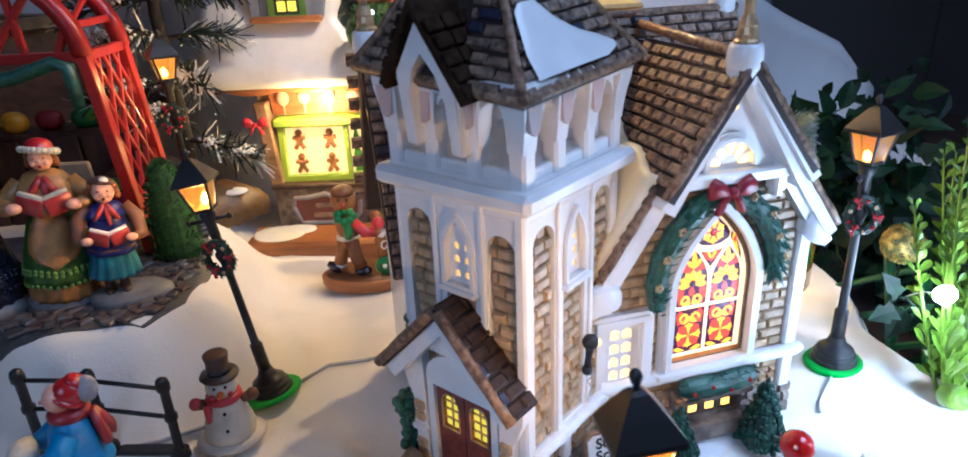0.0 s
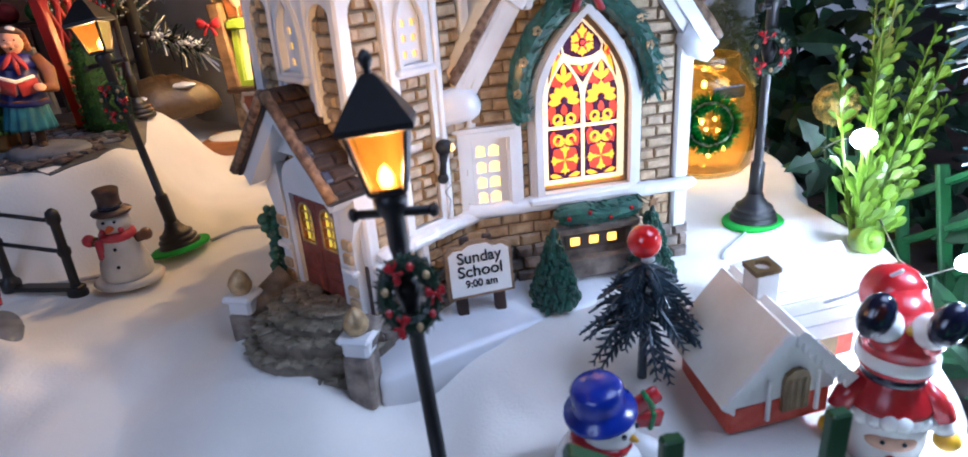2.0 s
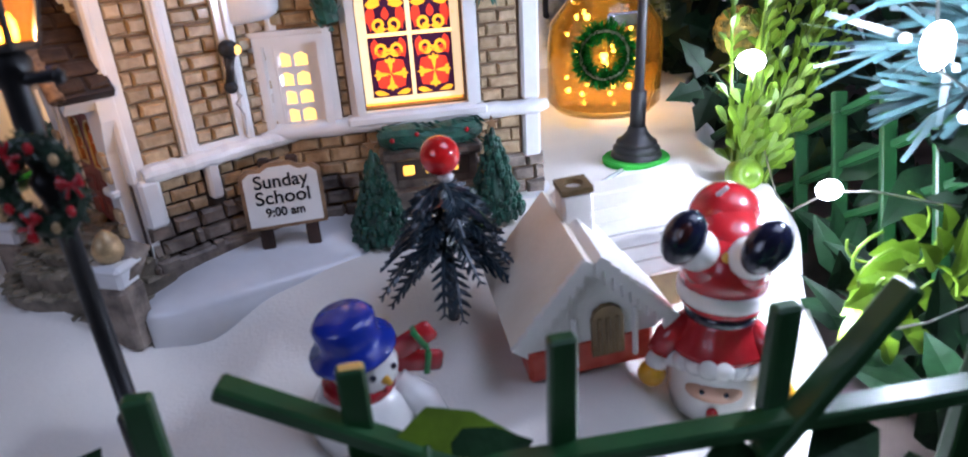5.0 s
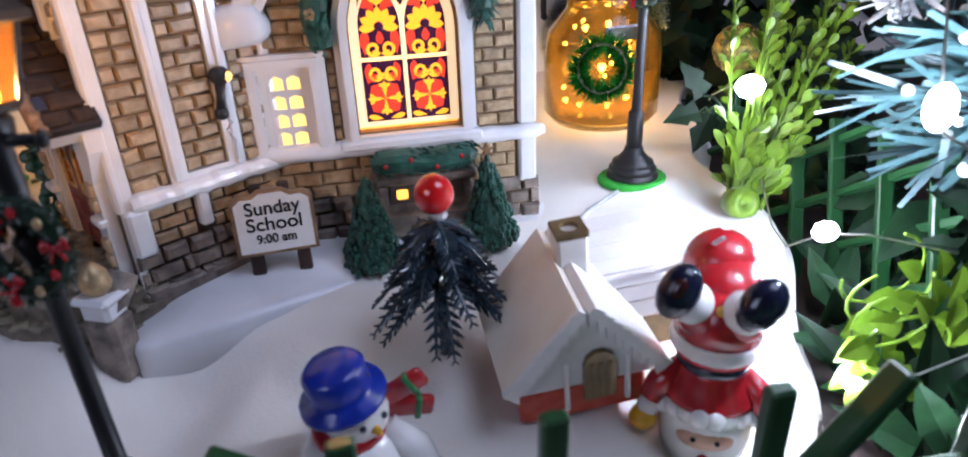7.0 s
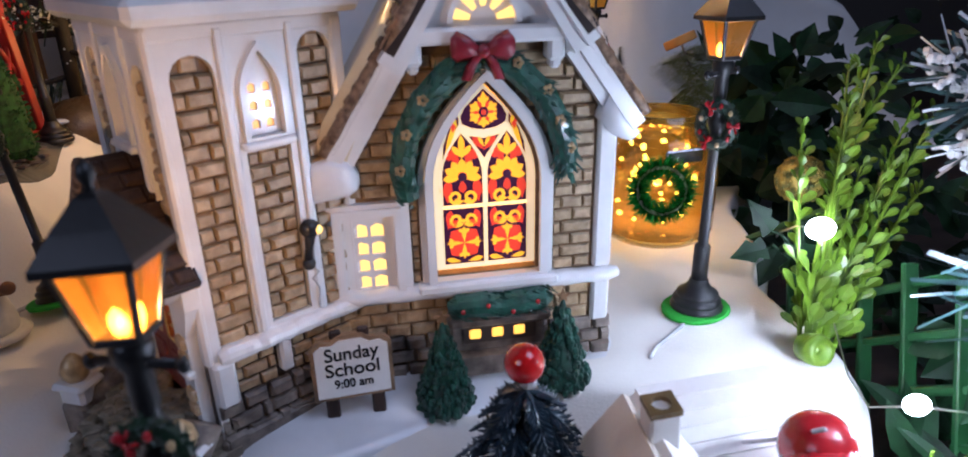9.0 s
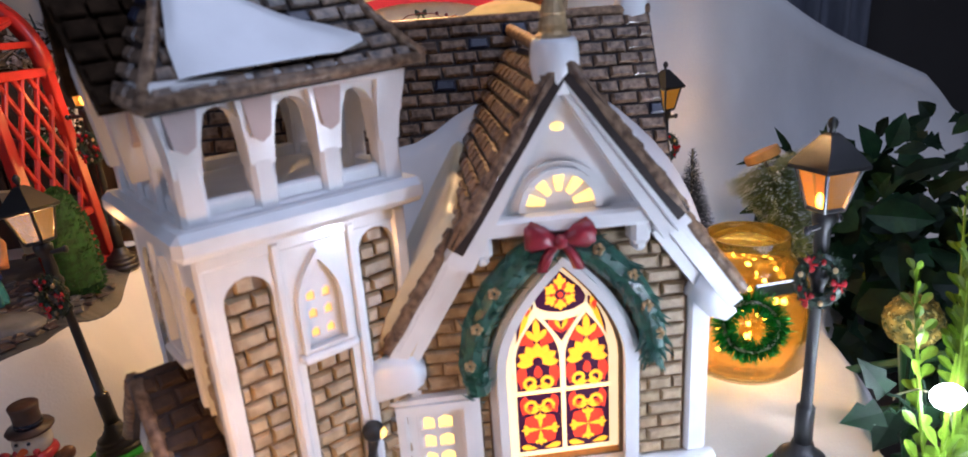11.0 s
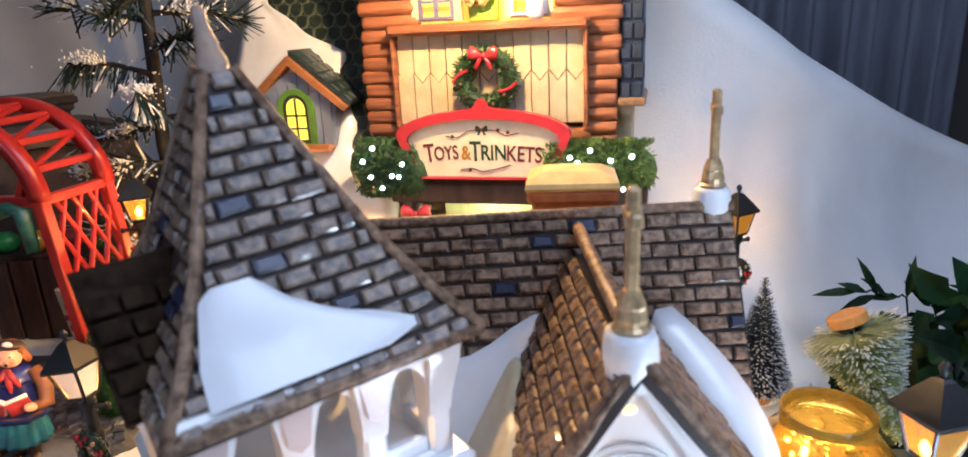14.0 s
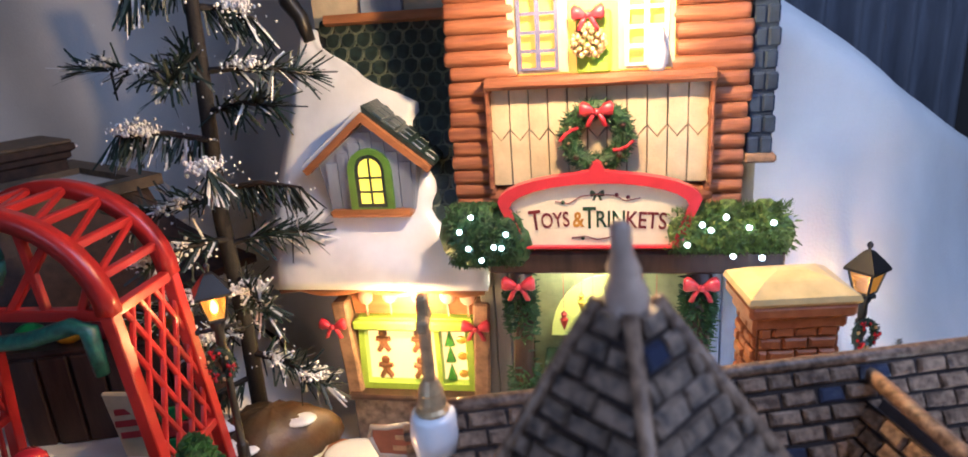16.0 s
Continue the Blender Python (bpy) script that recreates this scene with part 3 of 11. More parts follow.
def front_gable():
    big, small = arch(0.1775, 0.040, 0.034, 0.064, 0.52), [(0.1305, 0.0365), (0.1455, 0.0365), (0.1455, 0.0640), (0.1305, 0.0640)]
    outline = [(0.122, 0.003), (0.2205, 0.003), (0.2205, 0.090), (AX, AZ), (0.122, 0.0745)]
    bm = bmesh.new()
    prism(bm, outline, -0.006, 0, FRONT, holes=[big, small])
    wall = part("front_wall", bm, MORTAR, church, "brown mortar between tan bricks")
    frame_out = arch(0.1775, 0.0355, 0.0445, 0.0745, 0.52)
    sill = [(0.126, 0.033), (0.152, 0.033), (0.152, 0.0685), (0.126, 0.0685)]
    tri = [(0.150, 0.117), (0.204, 0.117), (AX, 0.158)]
    courses(wall, "brick", FRONT, [(0.124, 0.0385), (0.2145, 0.0385), (0.2145, 0.098), (AX, 0.149), (0.124, 0.078)], 0.0092, 0.0044, BRICKS, 0.0013, holes=[frame_out, sill, tri], seed=3)
    courses(wall, "brick", FRONT, [(0.124, 0.018), (0.2145, 0.018), (0.2145, 0.033), (0.124, 0.033)], 0.0090, 0.0046, BRICKS, 0.0012, holes=[[(0.164, 0.0), (0.198, 0.0), (0.198, 0.0335), (0.164, 0.0335)]], seed=4)
    courses(wall, "stone", FRONT, [(0.122, 0.002), (0.2235, 0.002), (0.2235, 0.0185), (0.122, 0.0185)], 0.0085, 0.0056, STONES, 0.0022, holes=[[(0.166, 0.0), (0.196, 0.0), (0.196, 0.03), (0.166, 0.03)]], seed=5)
    # the great window
    bm = bmesh.new()
    prism(bm, arch(0.1775, 0.0355, 0.0445, 0.0745, 0.52), 0.0, 0.0030, FRONT, holes=[arch(0.1775, 0.0395, 0.0365, 0.0670, 0.52)])
    prism(bm, arch(0.1775, 0.0380, 0.0405, 0.0705, 0.52), 0.0028, 0.0048, FRONT, holes=[arch(0.1775, 0.0400, 0.0350, 0.0655, 0.52)])
    box(bm, (0.1775, 0.0372, 0.003), (0.048, 0.0035, 0.006), FRONT, 0.0008)
    win = part("window", bm, CERAMIC, church, "pointed stained-glass window in a white frame")
    stained_glass(win, FRONT @ Matrix.Translation((0, 0, -0.0010)))
    bm = bmesh.new()
    prism(bm, arch(0.1775, 0.0400, 0.0345, 0.0650, 0.52), -0.0044, -0.0040, FRONT)
    part("light_box", bm, glow("glowing_reveal", (1.0, 0.55, 0.08), 1.6), win, "yellow glow round the pane")
    # the small window
    bm = bmesh.new()
    prism(bm, sill, 0.0, 0.003, FRONT, holes=[[(0.1305, 0.0375), (0.1465, 0.0375), (0.1465, 0.0640), (0.1305, 0.0640)]])
    prism(bm, [(0.1275, 0.0345), (0.1495, 0.0345), (0.1495, 0.0670), (0.1275, 0.0670)], 0.0028, 0.0042, FRONT, holes=[[(0.1300, 0.0370), (0.1470, 0.0370), (0.1470, 0.0645), (0.1300, 0.0645)]])
    prism(bm, [(0.1302, 0.0372), (0.1468, 0.0372), (0.1468, 0.0643), (0.1302, 0.0643)], -0.001, 0.0012, FRONT, holes=[[(x - 0.0020, y - 0.0022), (x + 0.0020, y - 0.0022), (x + 0.0020, y + 0.0012), (x, y + 0.0022), (x - 0.0020, y + 0.0012)] for x in (0.1362, 0.1415) for y in (0.0410, 0.0470, 0.0530, 0.0592)])
    win = part("window", bm, CERAMIC, church, "small white window with eight lit panes")
    for x in (0.1362, 0.1415):
        for y in (0.0410, 0.0470, 0.0530, 0.0592):
            bm = bmesh.new()
            box(bm, (x, y, -0.0002), (0.0046, 0.0050, 0.0008), FRONT)
            part("pane", bm, WINDOW_GLOW, win)
    # band, corner strip
    bm = bmesh.new()
    snowy_ledge(bm, FRONT, 0.1215, 0.2240, 0.0356, 0.0018, 4)
    part("band", bm, CERAMIC, church, "white string course with a snowy edge", True)
    for y0, y1 in ((0.038, 0.092), (0.0165, 0.0335)):
        bm = bmesh.new()
        box(bm, (0.2182, (y0 + y1) / 2, -0.002), (0.0065, y1 - y0, 0.0085), FRONT, 0.0009)
        part("corner_strip", bm, CERAMIC, church)
    # rake boards with snow-white brackets
    for sgn, end in ((1, (0.2262, 0.0885)), (-1, (0.1300, 0.0815))):
        d = Vector((end[0] - AX, end[1] - AZ)).normalized()
        nrm = Vector((-d.y, d.x)) * (1 if sgn > 0 else -1)
        if nrm.y < 0:
            nrm = -nrm
        top, low = Vector((AX, AZ + 0.0050)), Vector(end)
        kink = top.lerp(low, 0.60)
        for name, p0, p1, steps in (("rake_board", top, kink, ((-0.0040, 0.0030, 0.0, 0.0115), (0.0000, 0.0042, 0.0, 0.0138))), ("lower_rake_board", kink, low, ((-0.0050, 0.0024, 0.0, 0.0044), (-0.0014, 0.0034, 0.0, 0.0062)))):
            bm = bmesh.new()
            for t0, t1, z0, z1 in steps:
                pts = [p0 + nrm * t1, p1 + nrm * t1, p1 + nrm * t0, p0 + nrm * t0]
                if p0 == top:
                    pts[0].x = pts[3].x = AX
                prism(bm, [(p.x, p.y) for p in pts], z0, z1, FRONT)
            part(name, bm, CERAMIC, church)
        bm = bmesh.new()
        if sgn > 0:
            prism(bm, [(0.2135, 0.092), (0.2190, 0.086), (0.2245, 0.0840), (0.2275, 0.0865), (0.2180, 0.1010)], -0.004, 0.0058, FRONT)
        else:
            rnd = random.Random(3)
            rings = []
            for x, z0, z1, o in ((0.1180, 0.0735, 0.0785, 0.0030), (0.1195, 0.0718, 0.0815, 0.0065), (0.1240, 0.0712, 0.0840, 0.0085), (0.1290, 0.0722, 0.0850, 0.0088), (0.1340, 0.0728, 0.0835, 0.0080), (0.1365, 0.0740, 0.0805, 0.0055), (0.1375, 0.0755, 0.0785, 0.0030)):
                zc, zh = (z0 + z1) / 2, (z1 - z0) / 2
                rings.append([(x, zc + zh * (abs(math.sin(a)) ** 0.6) * (1 if math.sin(a) > 0 else -1) * rnd.uniform(0.95, 1.05), -0.002 + (o + 0.002) * (0.5 + 0.5 * (abs(math.cos(a)) ** 0.6) * (1 if math.cos(a) > 0 else -1))) for a in [2 * math.pi * j / 14 for j in range(14)]])
            loft(bm, rings, FRONT)
        part("eave_snow", bm, GLAZE_SNOW, church, smooth=True)
        bm = bmesh.new()
        box(bm, (AX + sgn * 0.0215, 0.1165, 0.0045), (0.0055, 0.0115, 0.007), FRONT, 0.0012)
        box(bm, (AX + sgn * 0.0215, 0.1105, 0.0045), (0.0035, 0.0040, 0.005), FRONT, 0.0010)
        part("bracket", bm, CERAMIC, church)
    # gable triangle with the fan light
    bm = bmesh.new()
    prism(bm, [(0.1515, 0.1170), (0.2025, 0.1170), (AX, 0.1530)], 0.0, 0.0042, FRONT)
    box(bm, (AX, 0.1192, 0.0055), (0.048, 0.0048, 0.0075), FRONT, 0.0009)
    for r, z in ((0.0128, 0.0055), (0.0112, 0.0068)):
        n = 12
        o = [(AX + r * math.cos(math.pi * i / n), 0.1225 + r * math.sin(math.pi * i / n)) for i in range(n + 1)]
        i2 = [(AX + (r - 0.0018) * math.cos(math.pi * i / n), 0.1225 + (r - 0.0018) * math.sin(math.pi * i / n)) for i in range(n, -1, -1)]
        prism(bm, o + i2, 0.004, z, FRONT)
    tri = part("gable_panel", bm, CERAMIC, church)
    for k in range(5):
        a = radians(14 + 38 * k)
        bm = bmesh.new()
        r0, r1, wd = 0.0042, 0.0092, 0.17
        prism(bm, [(AX + r * math.cos(a + s), 0.1230 + r * math.sin(a + s)) for r, s in ((r0, -wd), (r1, -wd), (r1 + 0.0008, 0), (r1, wd), (r0, wd))], 0.0040, 0.0047, FRONT)
        part("fan_light", bm, WINDOW_GLOW, tri, "lit fan pane")
    bm = bmesh.new()
    ball(bm, (AX, 0.1440, 0.0043), 0.0014, 8, FRONT, squash=(1.3, 0.8, 0.4))
    part("peep_light", bm, WINDOW_GLOW, tri)


def front_roof():
    """The steep front roof: two slopes of shingles, its brown edge over the rake boards."""
    for sgn, end in ((1, (0.2278, 0.0880)), (-1, (0.1290, 0.0812))):
        top = Vector((AX, 0.2415, AZ + 0.0088))
        low = Vector((end[0], 0.2415, end[1] + 0.0055))
        d = (low - top)
        slope = d.length
        d.normalize()
        side = Vector((0, 1, 0))
        nrm = d.cross(side).normalized()
        if nrm.z < 0:
            nrm = -nrm
        back, set_in, bend = 0.0935, 0.0078, slope * 0.60
        # local frame: x along the ridge, y up the slope, z out
        xa = side if sgn > 0 else -side
        m = Matrix(((xa.x, -d.x, nrm.x, top.x), (xa.y, -d.y, nrm.y, top.y), (xa.z, -d.z, nrm.z, top.z), (0, 0, 0, 1)))
        shape = [(sgn * set_in, -slope), (sgn * back, -slope), (sgn * back, -0.001), (0, -0.001), (0, -bend), (sgn * set_in, -bend)]
        bm = bmesh.new()
        prism(bm, shape, -0.002, 0.002, m)
        roof = part("front_roof", bm, SLATE_BED, church, "steep brown shingled roof slope")
        courses(roof, "shingle", m @ Matrix.Translation((0, 0, 0.0018)), shape, 0.0074, 0.0048, SLATES, 0.0013, gap=0.0009, seed=11 + sgn, lean=-0.10)
        for x, t0, t1 in ((0.0015, 0.0, 0.60), (set_in + 0.0012, 0.58, 1.02)):
            bm = bmesh.new()
            tube(bm, [m @ Vector((sgn * x, -slope * (t0 + (t1 - t0) * k / 5), 0.0010)) for k in range(6)], [0.0020, 0.0017, 0.0020, 0.0018, 0.0021, 0.0016], 8)
            part("roof_edge", bm, SLATE, church, "worn brown roof edge", True)
    bm = bmesh.new()
    tube(bm, [(AX, y, AZ + 0.0102 + (y - 0.24) * 0.06) for y in (0.244, 0.262, 0.28, 0.30, 0.325)], 0.0021, 8)
    part("ridge", bm, SLATE, church, "worn golden-brown ridge", True)


RIDGE_Y, RIDGE_Z, NAVE = 0.3240, 0.1690, (0.058, 0.2270)


def nave():
    bm = bmesh.new()
    for x0, x1 in ((0.066, 0.2200),):
        loft(bm, [[(x, 0.287, 0.002), (x, 0.361, 0.002), (x, 0.361, 0.094), (x, RIDGE_Y, 0.160), (x, 0.287, 0.094)] for x in (x0, x1)])
    part("nave_wall", bm, CERAMIC, church, "white side walls")
    for sgn in (-1, 1):
        top = Vector((NAVE[0], RIDGE_Y, RIDGE_Z))
        low = Vector((NAVE[0], RIDGE_Y + sgn * 0.042, 0.084))
        d = (low - top)
        slope = d.length
        d.normalize()
        xa = Vector((1, 0, 0)) if sgn < 0 else Vector((-1, 0, 0))
        nrm = xa.cross(-d)
        m = Matrix(((xa.x, -d.x, nrm.x, top.x), (xa.y, -d.y, nrm.y, top.y), (xa.z, -d.z, nrm.z, top.z), (0, 0, 0, 1)))
        length = NAVE[1] - NAVE[0]
        x0, x1 = (0, length) if sgn < 0 else (-length, 0)
        bm = bmesh.new()
        box(bm, ((x0 + x1) / 2, -slope / 2, -0.001), (length, slope, 0.004), m, 0.0008)
        roof = part("nave_roof", bm, SLATE_BED, church, "long brown shingled roof slope")
        if sgn < 0:
            courses(roof, "shingle", m @ Matrix.Translation((0, 0, 0.0008)), [(x0, -slope), (x1, -slope), (x1, -0.001), (x0, -0.001)], 0.0086, 0.0046, SLATES, 0.0014, gap=0.0009, seed=21, lean=-0.08, special=SLATES_BLUE)
        else:
            bm = bmesh.new()
            for r in range(17):
                for k in range(16):
                    box(bm, (x0 + (k + 0.5 * (r % 2)) * 0.0106 + 0.004, -slope + 0.0028 + r * 0.0054, 0.001), (0.0098, 0.0046, 0.0024), m)
            tagged(part("back_shingles", bm, SLATE, roof), kind="stuff")
    bm = bmesh.new()
    tube(bm, [(NAVE[0] + (NAVE[1] - NAVE[0]) * t, RIDGE_Y, RIDGE_Z + 0.0008) for t in (0, 0.25, 0.5, 0.75, 1)], 0.0019, 8)
    part("ridge", bm, SLATE, church, "worn brown ridge", True)
    # snow drifts in the valleys
    bm = bmesh.new()
    rows = []
    top, low = Vector((AX, 0, AZ + 0.0088)), Vector((0.1290, 0, 0.0867))
    for i in range(15):
        y = 0.2510 + 0.0690 * i / 14
        t0 = 0.53 - 0.20 * i / 14 + 0.018 * math.sin(i * 1.3)

        def slope(t, lift):
            return top.lerp(low, t) + Vector((-0.84 * lift, y, 0.54 * lift))
        rows.append([slope(t0, 0.0010), slope(t0, 0.0042), slope(t0 + 0.03, 0.0052), slope(t0 + 0.12, 0.0054), slope((t0 + 1) / 2, 0.0056), slope(0.92, 0.0056), slope(1.0, 0.0040), slope(1.03, 0.0005), slope(1.0, -0.006), slope(t0, -0.001)])
    loft(bm, rows)
    # warm light on the valley snow is put into its cream base colour
    part("snow_drift", bm, mat("warm_lit_snow", (0.80, 0.68, 0.44), 0.32, var=0.08, scale=80, bump=0.2, fine=260, coat=0.3), church, "glazed snow in the roof valley, coloured cream as if warmly lit", True)
    bm = bmesh.new()
    rows = []
    for i in range(12):
        x = 0.0950 + 0.0720 * i / 11
        s0 = 0.60 - 0.28 * i / 11 + 0.02 * math.sin(i * 1.1)

        def fall(s, lift):
            return Vector((x, RIDGE_Y - 0.042 * s - 0.89 * lift, RIDGE_Z - 0.085 * s + 0.45 * lift))
        rows.append([fall(s0, 0.0), fall(s0, 0.0042), fall(s0 + 0.06, 0.0056), fall((s0 + 1) / 2, 0.0070), fall(0.95, 0.0080), fall(1.02, 0.0070), fall(1.02, -0.002)])
    loft(bm, rows)
    part("snow_drift", bm, GLAZE_SNOW, church, "pale snow on the foot of the long roof", True)
    bm = bmesh.new()
    rows = []
    for i in range(9):
        t = i / 8
        w = 0.004 + 0.014 * math.sin(math.pi * min(1.0, 0.15 + t * 0.8))
        base = Vector((0.1960, 0.3040, 0.140)).lerp(Vector((0.2235, 0.2720, 0.0985)), t)
        rows.append([base + Vector((-0.002, -0.003, -0.003)), base + Vector((0.001, -0.002, 0.005)), base + Vector((w * 0.7, 0.002, 0.004)), base + Vector((w, 0.006, -0.004)), base + Vector((w * 0.5, 0.006, -0.010))])
    loft(bm, rows)
    part("snow_drift", bm, GLAZE_SNOW, church, "white snow sliding off the roof valley", True)


def cross(x, y, z, turn):
    bm = bmesh.new()
    m = Matrix.Translation((x, y, z)) @ Matrix.Rotation(radians(turn), 4, "Z")
    lathe(bm, [(0.0040, 0), (0.0043, 0.0008), (0.0034, 0.0016), (0.0036, 0.0030), (0.0030, 0.0052), (0.0032, 0.0058), (0.0024, 0.0080), (0.0020, 0.009)], 14, m)
    box(bm, (0, 0, 0.0195), (0.0034, 0.0028, 0.023), m, 0.0007)
    box(bm, (0, 0, 0.0248), (0.0104, 0.0030, 0.0034), m, 0.0007)
    c = part("cross", bm, GOLD, church, "worn gold cross on a turned foot")
    bm = bmesh.new()
    lathe(bm, [(0.0048, -0.013), (0.0062, -0.006), (0.0058, -0.0012), (0.0052, 0.0)], 10, m, sx=1.05)
    part("cross_block", bm, GLAZE_SNOW, church, "snow-capped white block", True)
    return c


TC, TH, TA = (0.098, 0.264), 0.0265, 34.0


def tower_face(turn, out=TH):
    a = radians(turn)
    return fm(TC[0] + out * math.sin(a), TC[1] - out * math.cos(a), 0, turn)


def tower():
    m0 = Matrix.Translation((*TC, 0)) @ Matrix.Rotation(radians(TA), 4, "Z")
    bm = bmesh.new()
    box(bm, (0, 0, 0.064), (2 * TH - 0.004, 2 * TH - 0.004, 0.124), m0)
    foot = bmesh.new()
    box(foot, (0, 0, -0.0040), (2 * TH + 0.003, 2 * TH + 0.003, 0.0200), m0, 0.001)
    part("tower_foot", foot, STONE, church, "grey stone foot of the tower")
    part("tower_wall", bm, MORTAR, church, "tower core behind the bricks")
    for k, turn in enumerate((TA, TA - 90, TA + 90, TA + 180)):
        m = tower_face(turn, TH - 0.002)
        seen = k < 2
        panels = [round_arch(-0.0172, 0.036, 0.0118, 0.083), round_arch(0.0180, 0.036, 0.0108, 0.086)]
        mid = [(-0.0062, 0.0385), (0.0072, 0.0385), (0.0072, 0.0915), (-0.0062, 0.0915)]
        if k == 1:
            mid = [(-0.0060, 0.0800), (0.0066, 0.0800), (0.0066, 0.0915), (-0.0060, 0.0915)]
            panels = [round_arch(-0.0172, 0.030, 0.0112, 0.089), round_arch(0.0178, 0.030, 0.0112, 0.087)]
        winhole = arch(0.0004, 0.0955, 0.0105, 0.0230, 0.5)
        door = [(-0.0105, 0.012), (0.0105, 0.012), *[(0.0105 * math.cos(math.pi * i / 8), 0.0555 + 0.0085 * math.sin(math.pi * i / 8)) for i in range(9)][0:9]]
        holes = [*panels, mid, winhole] + ([door] if k == 1 else [])
        low = 0.0035 if k == 1 else 0.0315
        bm = bmesh.new()
        prism(bm, [(-TH, low), (TH, low), (TH, 0.126), (-TH, 0.126)], 0.0, 0.0026, m, holes=holes)
        face = part("tower_facing", bm, CERAMIC, church, "white glazed tower face with arched panels")
        if seen:
            for i, q in enumerate((*panels, mid)):
                courses(face, "brick", m, q, 0.0074, 0.0046, BRICKS, 0.0019, seed=40 + 7 * k + i, gap=0.0006, wobble=0.5)
        # window: frame, recessed plate, lit panes, sill
        bm = bmesh.new()
        prism(bm, arch(0.0004, 0.0940, 0.0135, 0.0268, 0.5), 0.0024, 0.0042, m, holes=[winhole])
        prism(bm, arch(0.0004, 0.0952, 0.0108, 0.0236, 0.5), 0.0002, 0.0014, m, holes=[[(x - 0.0011, y - 0.0011), (x + 0.0011, y - 0.0011), (x + 0.0011, y + 0.0008), (x, y + 0.0015), (x - 0.0011, y + 0.0008)] for x in (-0.0017, 0.0026) for y in (0.0985, 0.1037, 0.1085)])
        box(bm, (0.0004, 0.0935, 0.0035), (0.0160, 0.0022, 0.0040), m, 0.0006)
        win = part("tower_window", bm, CERAMIC, church, "pointed white window with lit panes")
        if seen:
            for x in (-0.0017, 0.0026):
                for y in (0.0985, 0.1037, 0.1085):
                    bm = bmesh.new()
                    box(bm, (x, y + 0.0003, 0.0003), (0.0030, 0.0036, 0.0004), m)
                    part("pane", bm, WINDOW_DIM, win)
        # thin strips beside the window
        for x in (-0.0095, 0.0105):
            bm = bmesh.new()
            box(bm, (x, 0.081 if k != 1 else 0.098, 0.0030), (0.0022, 0.088 if k != 1 else 0.056, 0.0014), m, 0.0004)
            part("strip", bm, CERAMIC, face)
        bm = bmesh.new()
        box(bm, (TH - 0.0012, 0.079, 0.0022), (0.0042, 0.094, 0.0026), m, 0.0008)
        part("corner_strip", bm, CERAMIC, church)
        # frieze under the ledge
        bm = bmesh.new()
        box(bm, (0, 0.1245, 0.0016), (2 * TH + 0.0015, 0.0040, 0.0030), m, 0.0006)
        part("frieze", bm, CERAMIC, church)
        if k == 0:
            bm = bmesh.new()
            snowy_ledge(bm, m, -0.0245, 0.0285, 0.0343, 0.0026, 9)
            box(bm, (-0.0238, 0.0255, 0.0022), (0.0062, 0.0150, 0.0060), m, 0.0010)
            box(bm, (-0.0040, 0.0270, 0.0022), (0.0040, 0.0120, 0.0040), m, 0.0008)
            part("band", bm, CERAMIC, church, "white string course")
            bm = bmesh.new()
            prism(bm, [(-0.0275, 0.002), (0.030, 0.002), (0.030, 0.0315), (-0.0275, 0.0315)], -0.002, 0.0006, m)
            foot = part("tower_foot", bm, STONE_DARK, church, "dark stone plinth")
            courses(foot, "brick", m @ Matrix.Translation((0, 0, 0.0006)), [(-0.0205, 0.0185), (0.030, 0.0185), (0.030, 0.0315), (-0.0205, 0.0315)], 0.0078, 0.0046, BRICKS, 0.0014, holes=[[(-0.0062, 0.02), (-0.0018, 0.02), (-0.0018, 0.04), (-0.0062, 0.04)]], seed=71)
            courses(foot, "stone", m @ Matrix.Translation((0, 0, 0.0006)), [(-0.0275, 0.002), (0.030, 0.002), (0.030, 0.0185), (-0.0275, 0.0185)], 0.0078, 0.0055, STONES, 0.0026, seed=72, wobble=0.8)
    # ledge
    bm = bmesh.new()
    box(bm, (0, 0, 0.1300), (0.0645, 0.0645, 0.0066), m0, 0.0018)
    box(bm, (0, 0, 0.1335), (0.0560, 0.0560, 0.0020), m0, 0.0006)
    part("ledge", bm, CERAMIC, church, "white ledge round the tower", False)
    # open belfry: corner posts, mid posts with brackets, rail
    h = 0.0250
    top, base = 0.1605, 0.1335
    for k in range(4):
        m = m0 @ Matrix.Rotation(radians(90 * k), 4, "Z") @ Matrix(((1, 0, 0, 0), (0, 0, -1, -h), (0, 1, 0, 0), (0, 0, 0, 1)))
        for x, w in ((-h, 0.0062), (-0.0085, 0.0058), (0.0085, 0.0058)):
            bm = bmesh.new()
            box(bm, (x, (base + top) / 2 - 0.002, 0), (w, top - base - 0.003, w), m, 0.0010)
            loft(bm, [[(x - q * w, y, -0.0030), (x + q * w, y, -0.0030), (x + q * w, y, 0.0030 + e), (x - q * w, y, 0.0030 + e)] for q, y, e in ((0.50, top - 0.0165, -0.0002), (0.54, top - 0.0120, 0.0003), (0.64, top - 0.0075, 0.0010), (0.80, top - 0.0030, 0.0018), (0.86, top, 0.0020))], m)
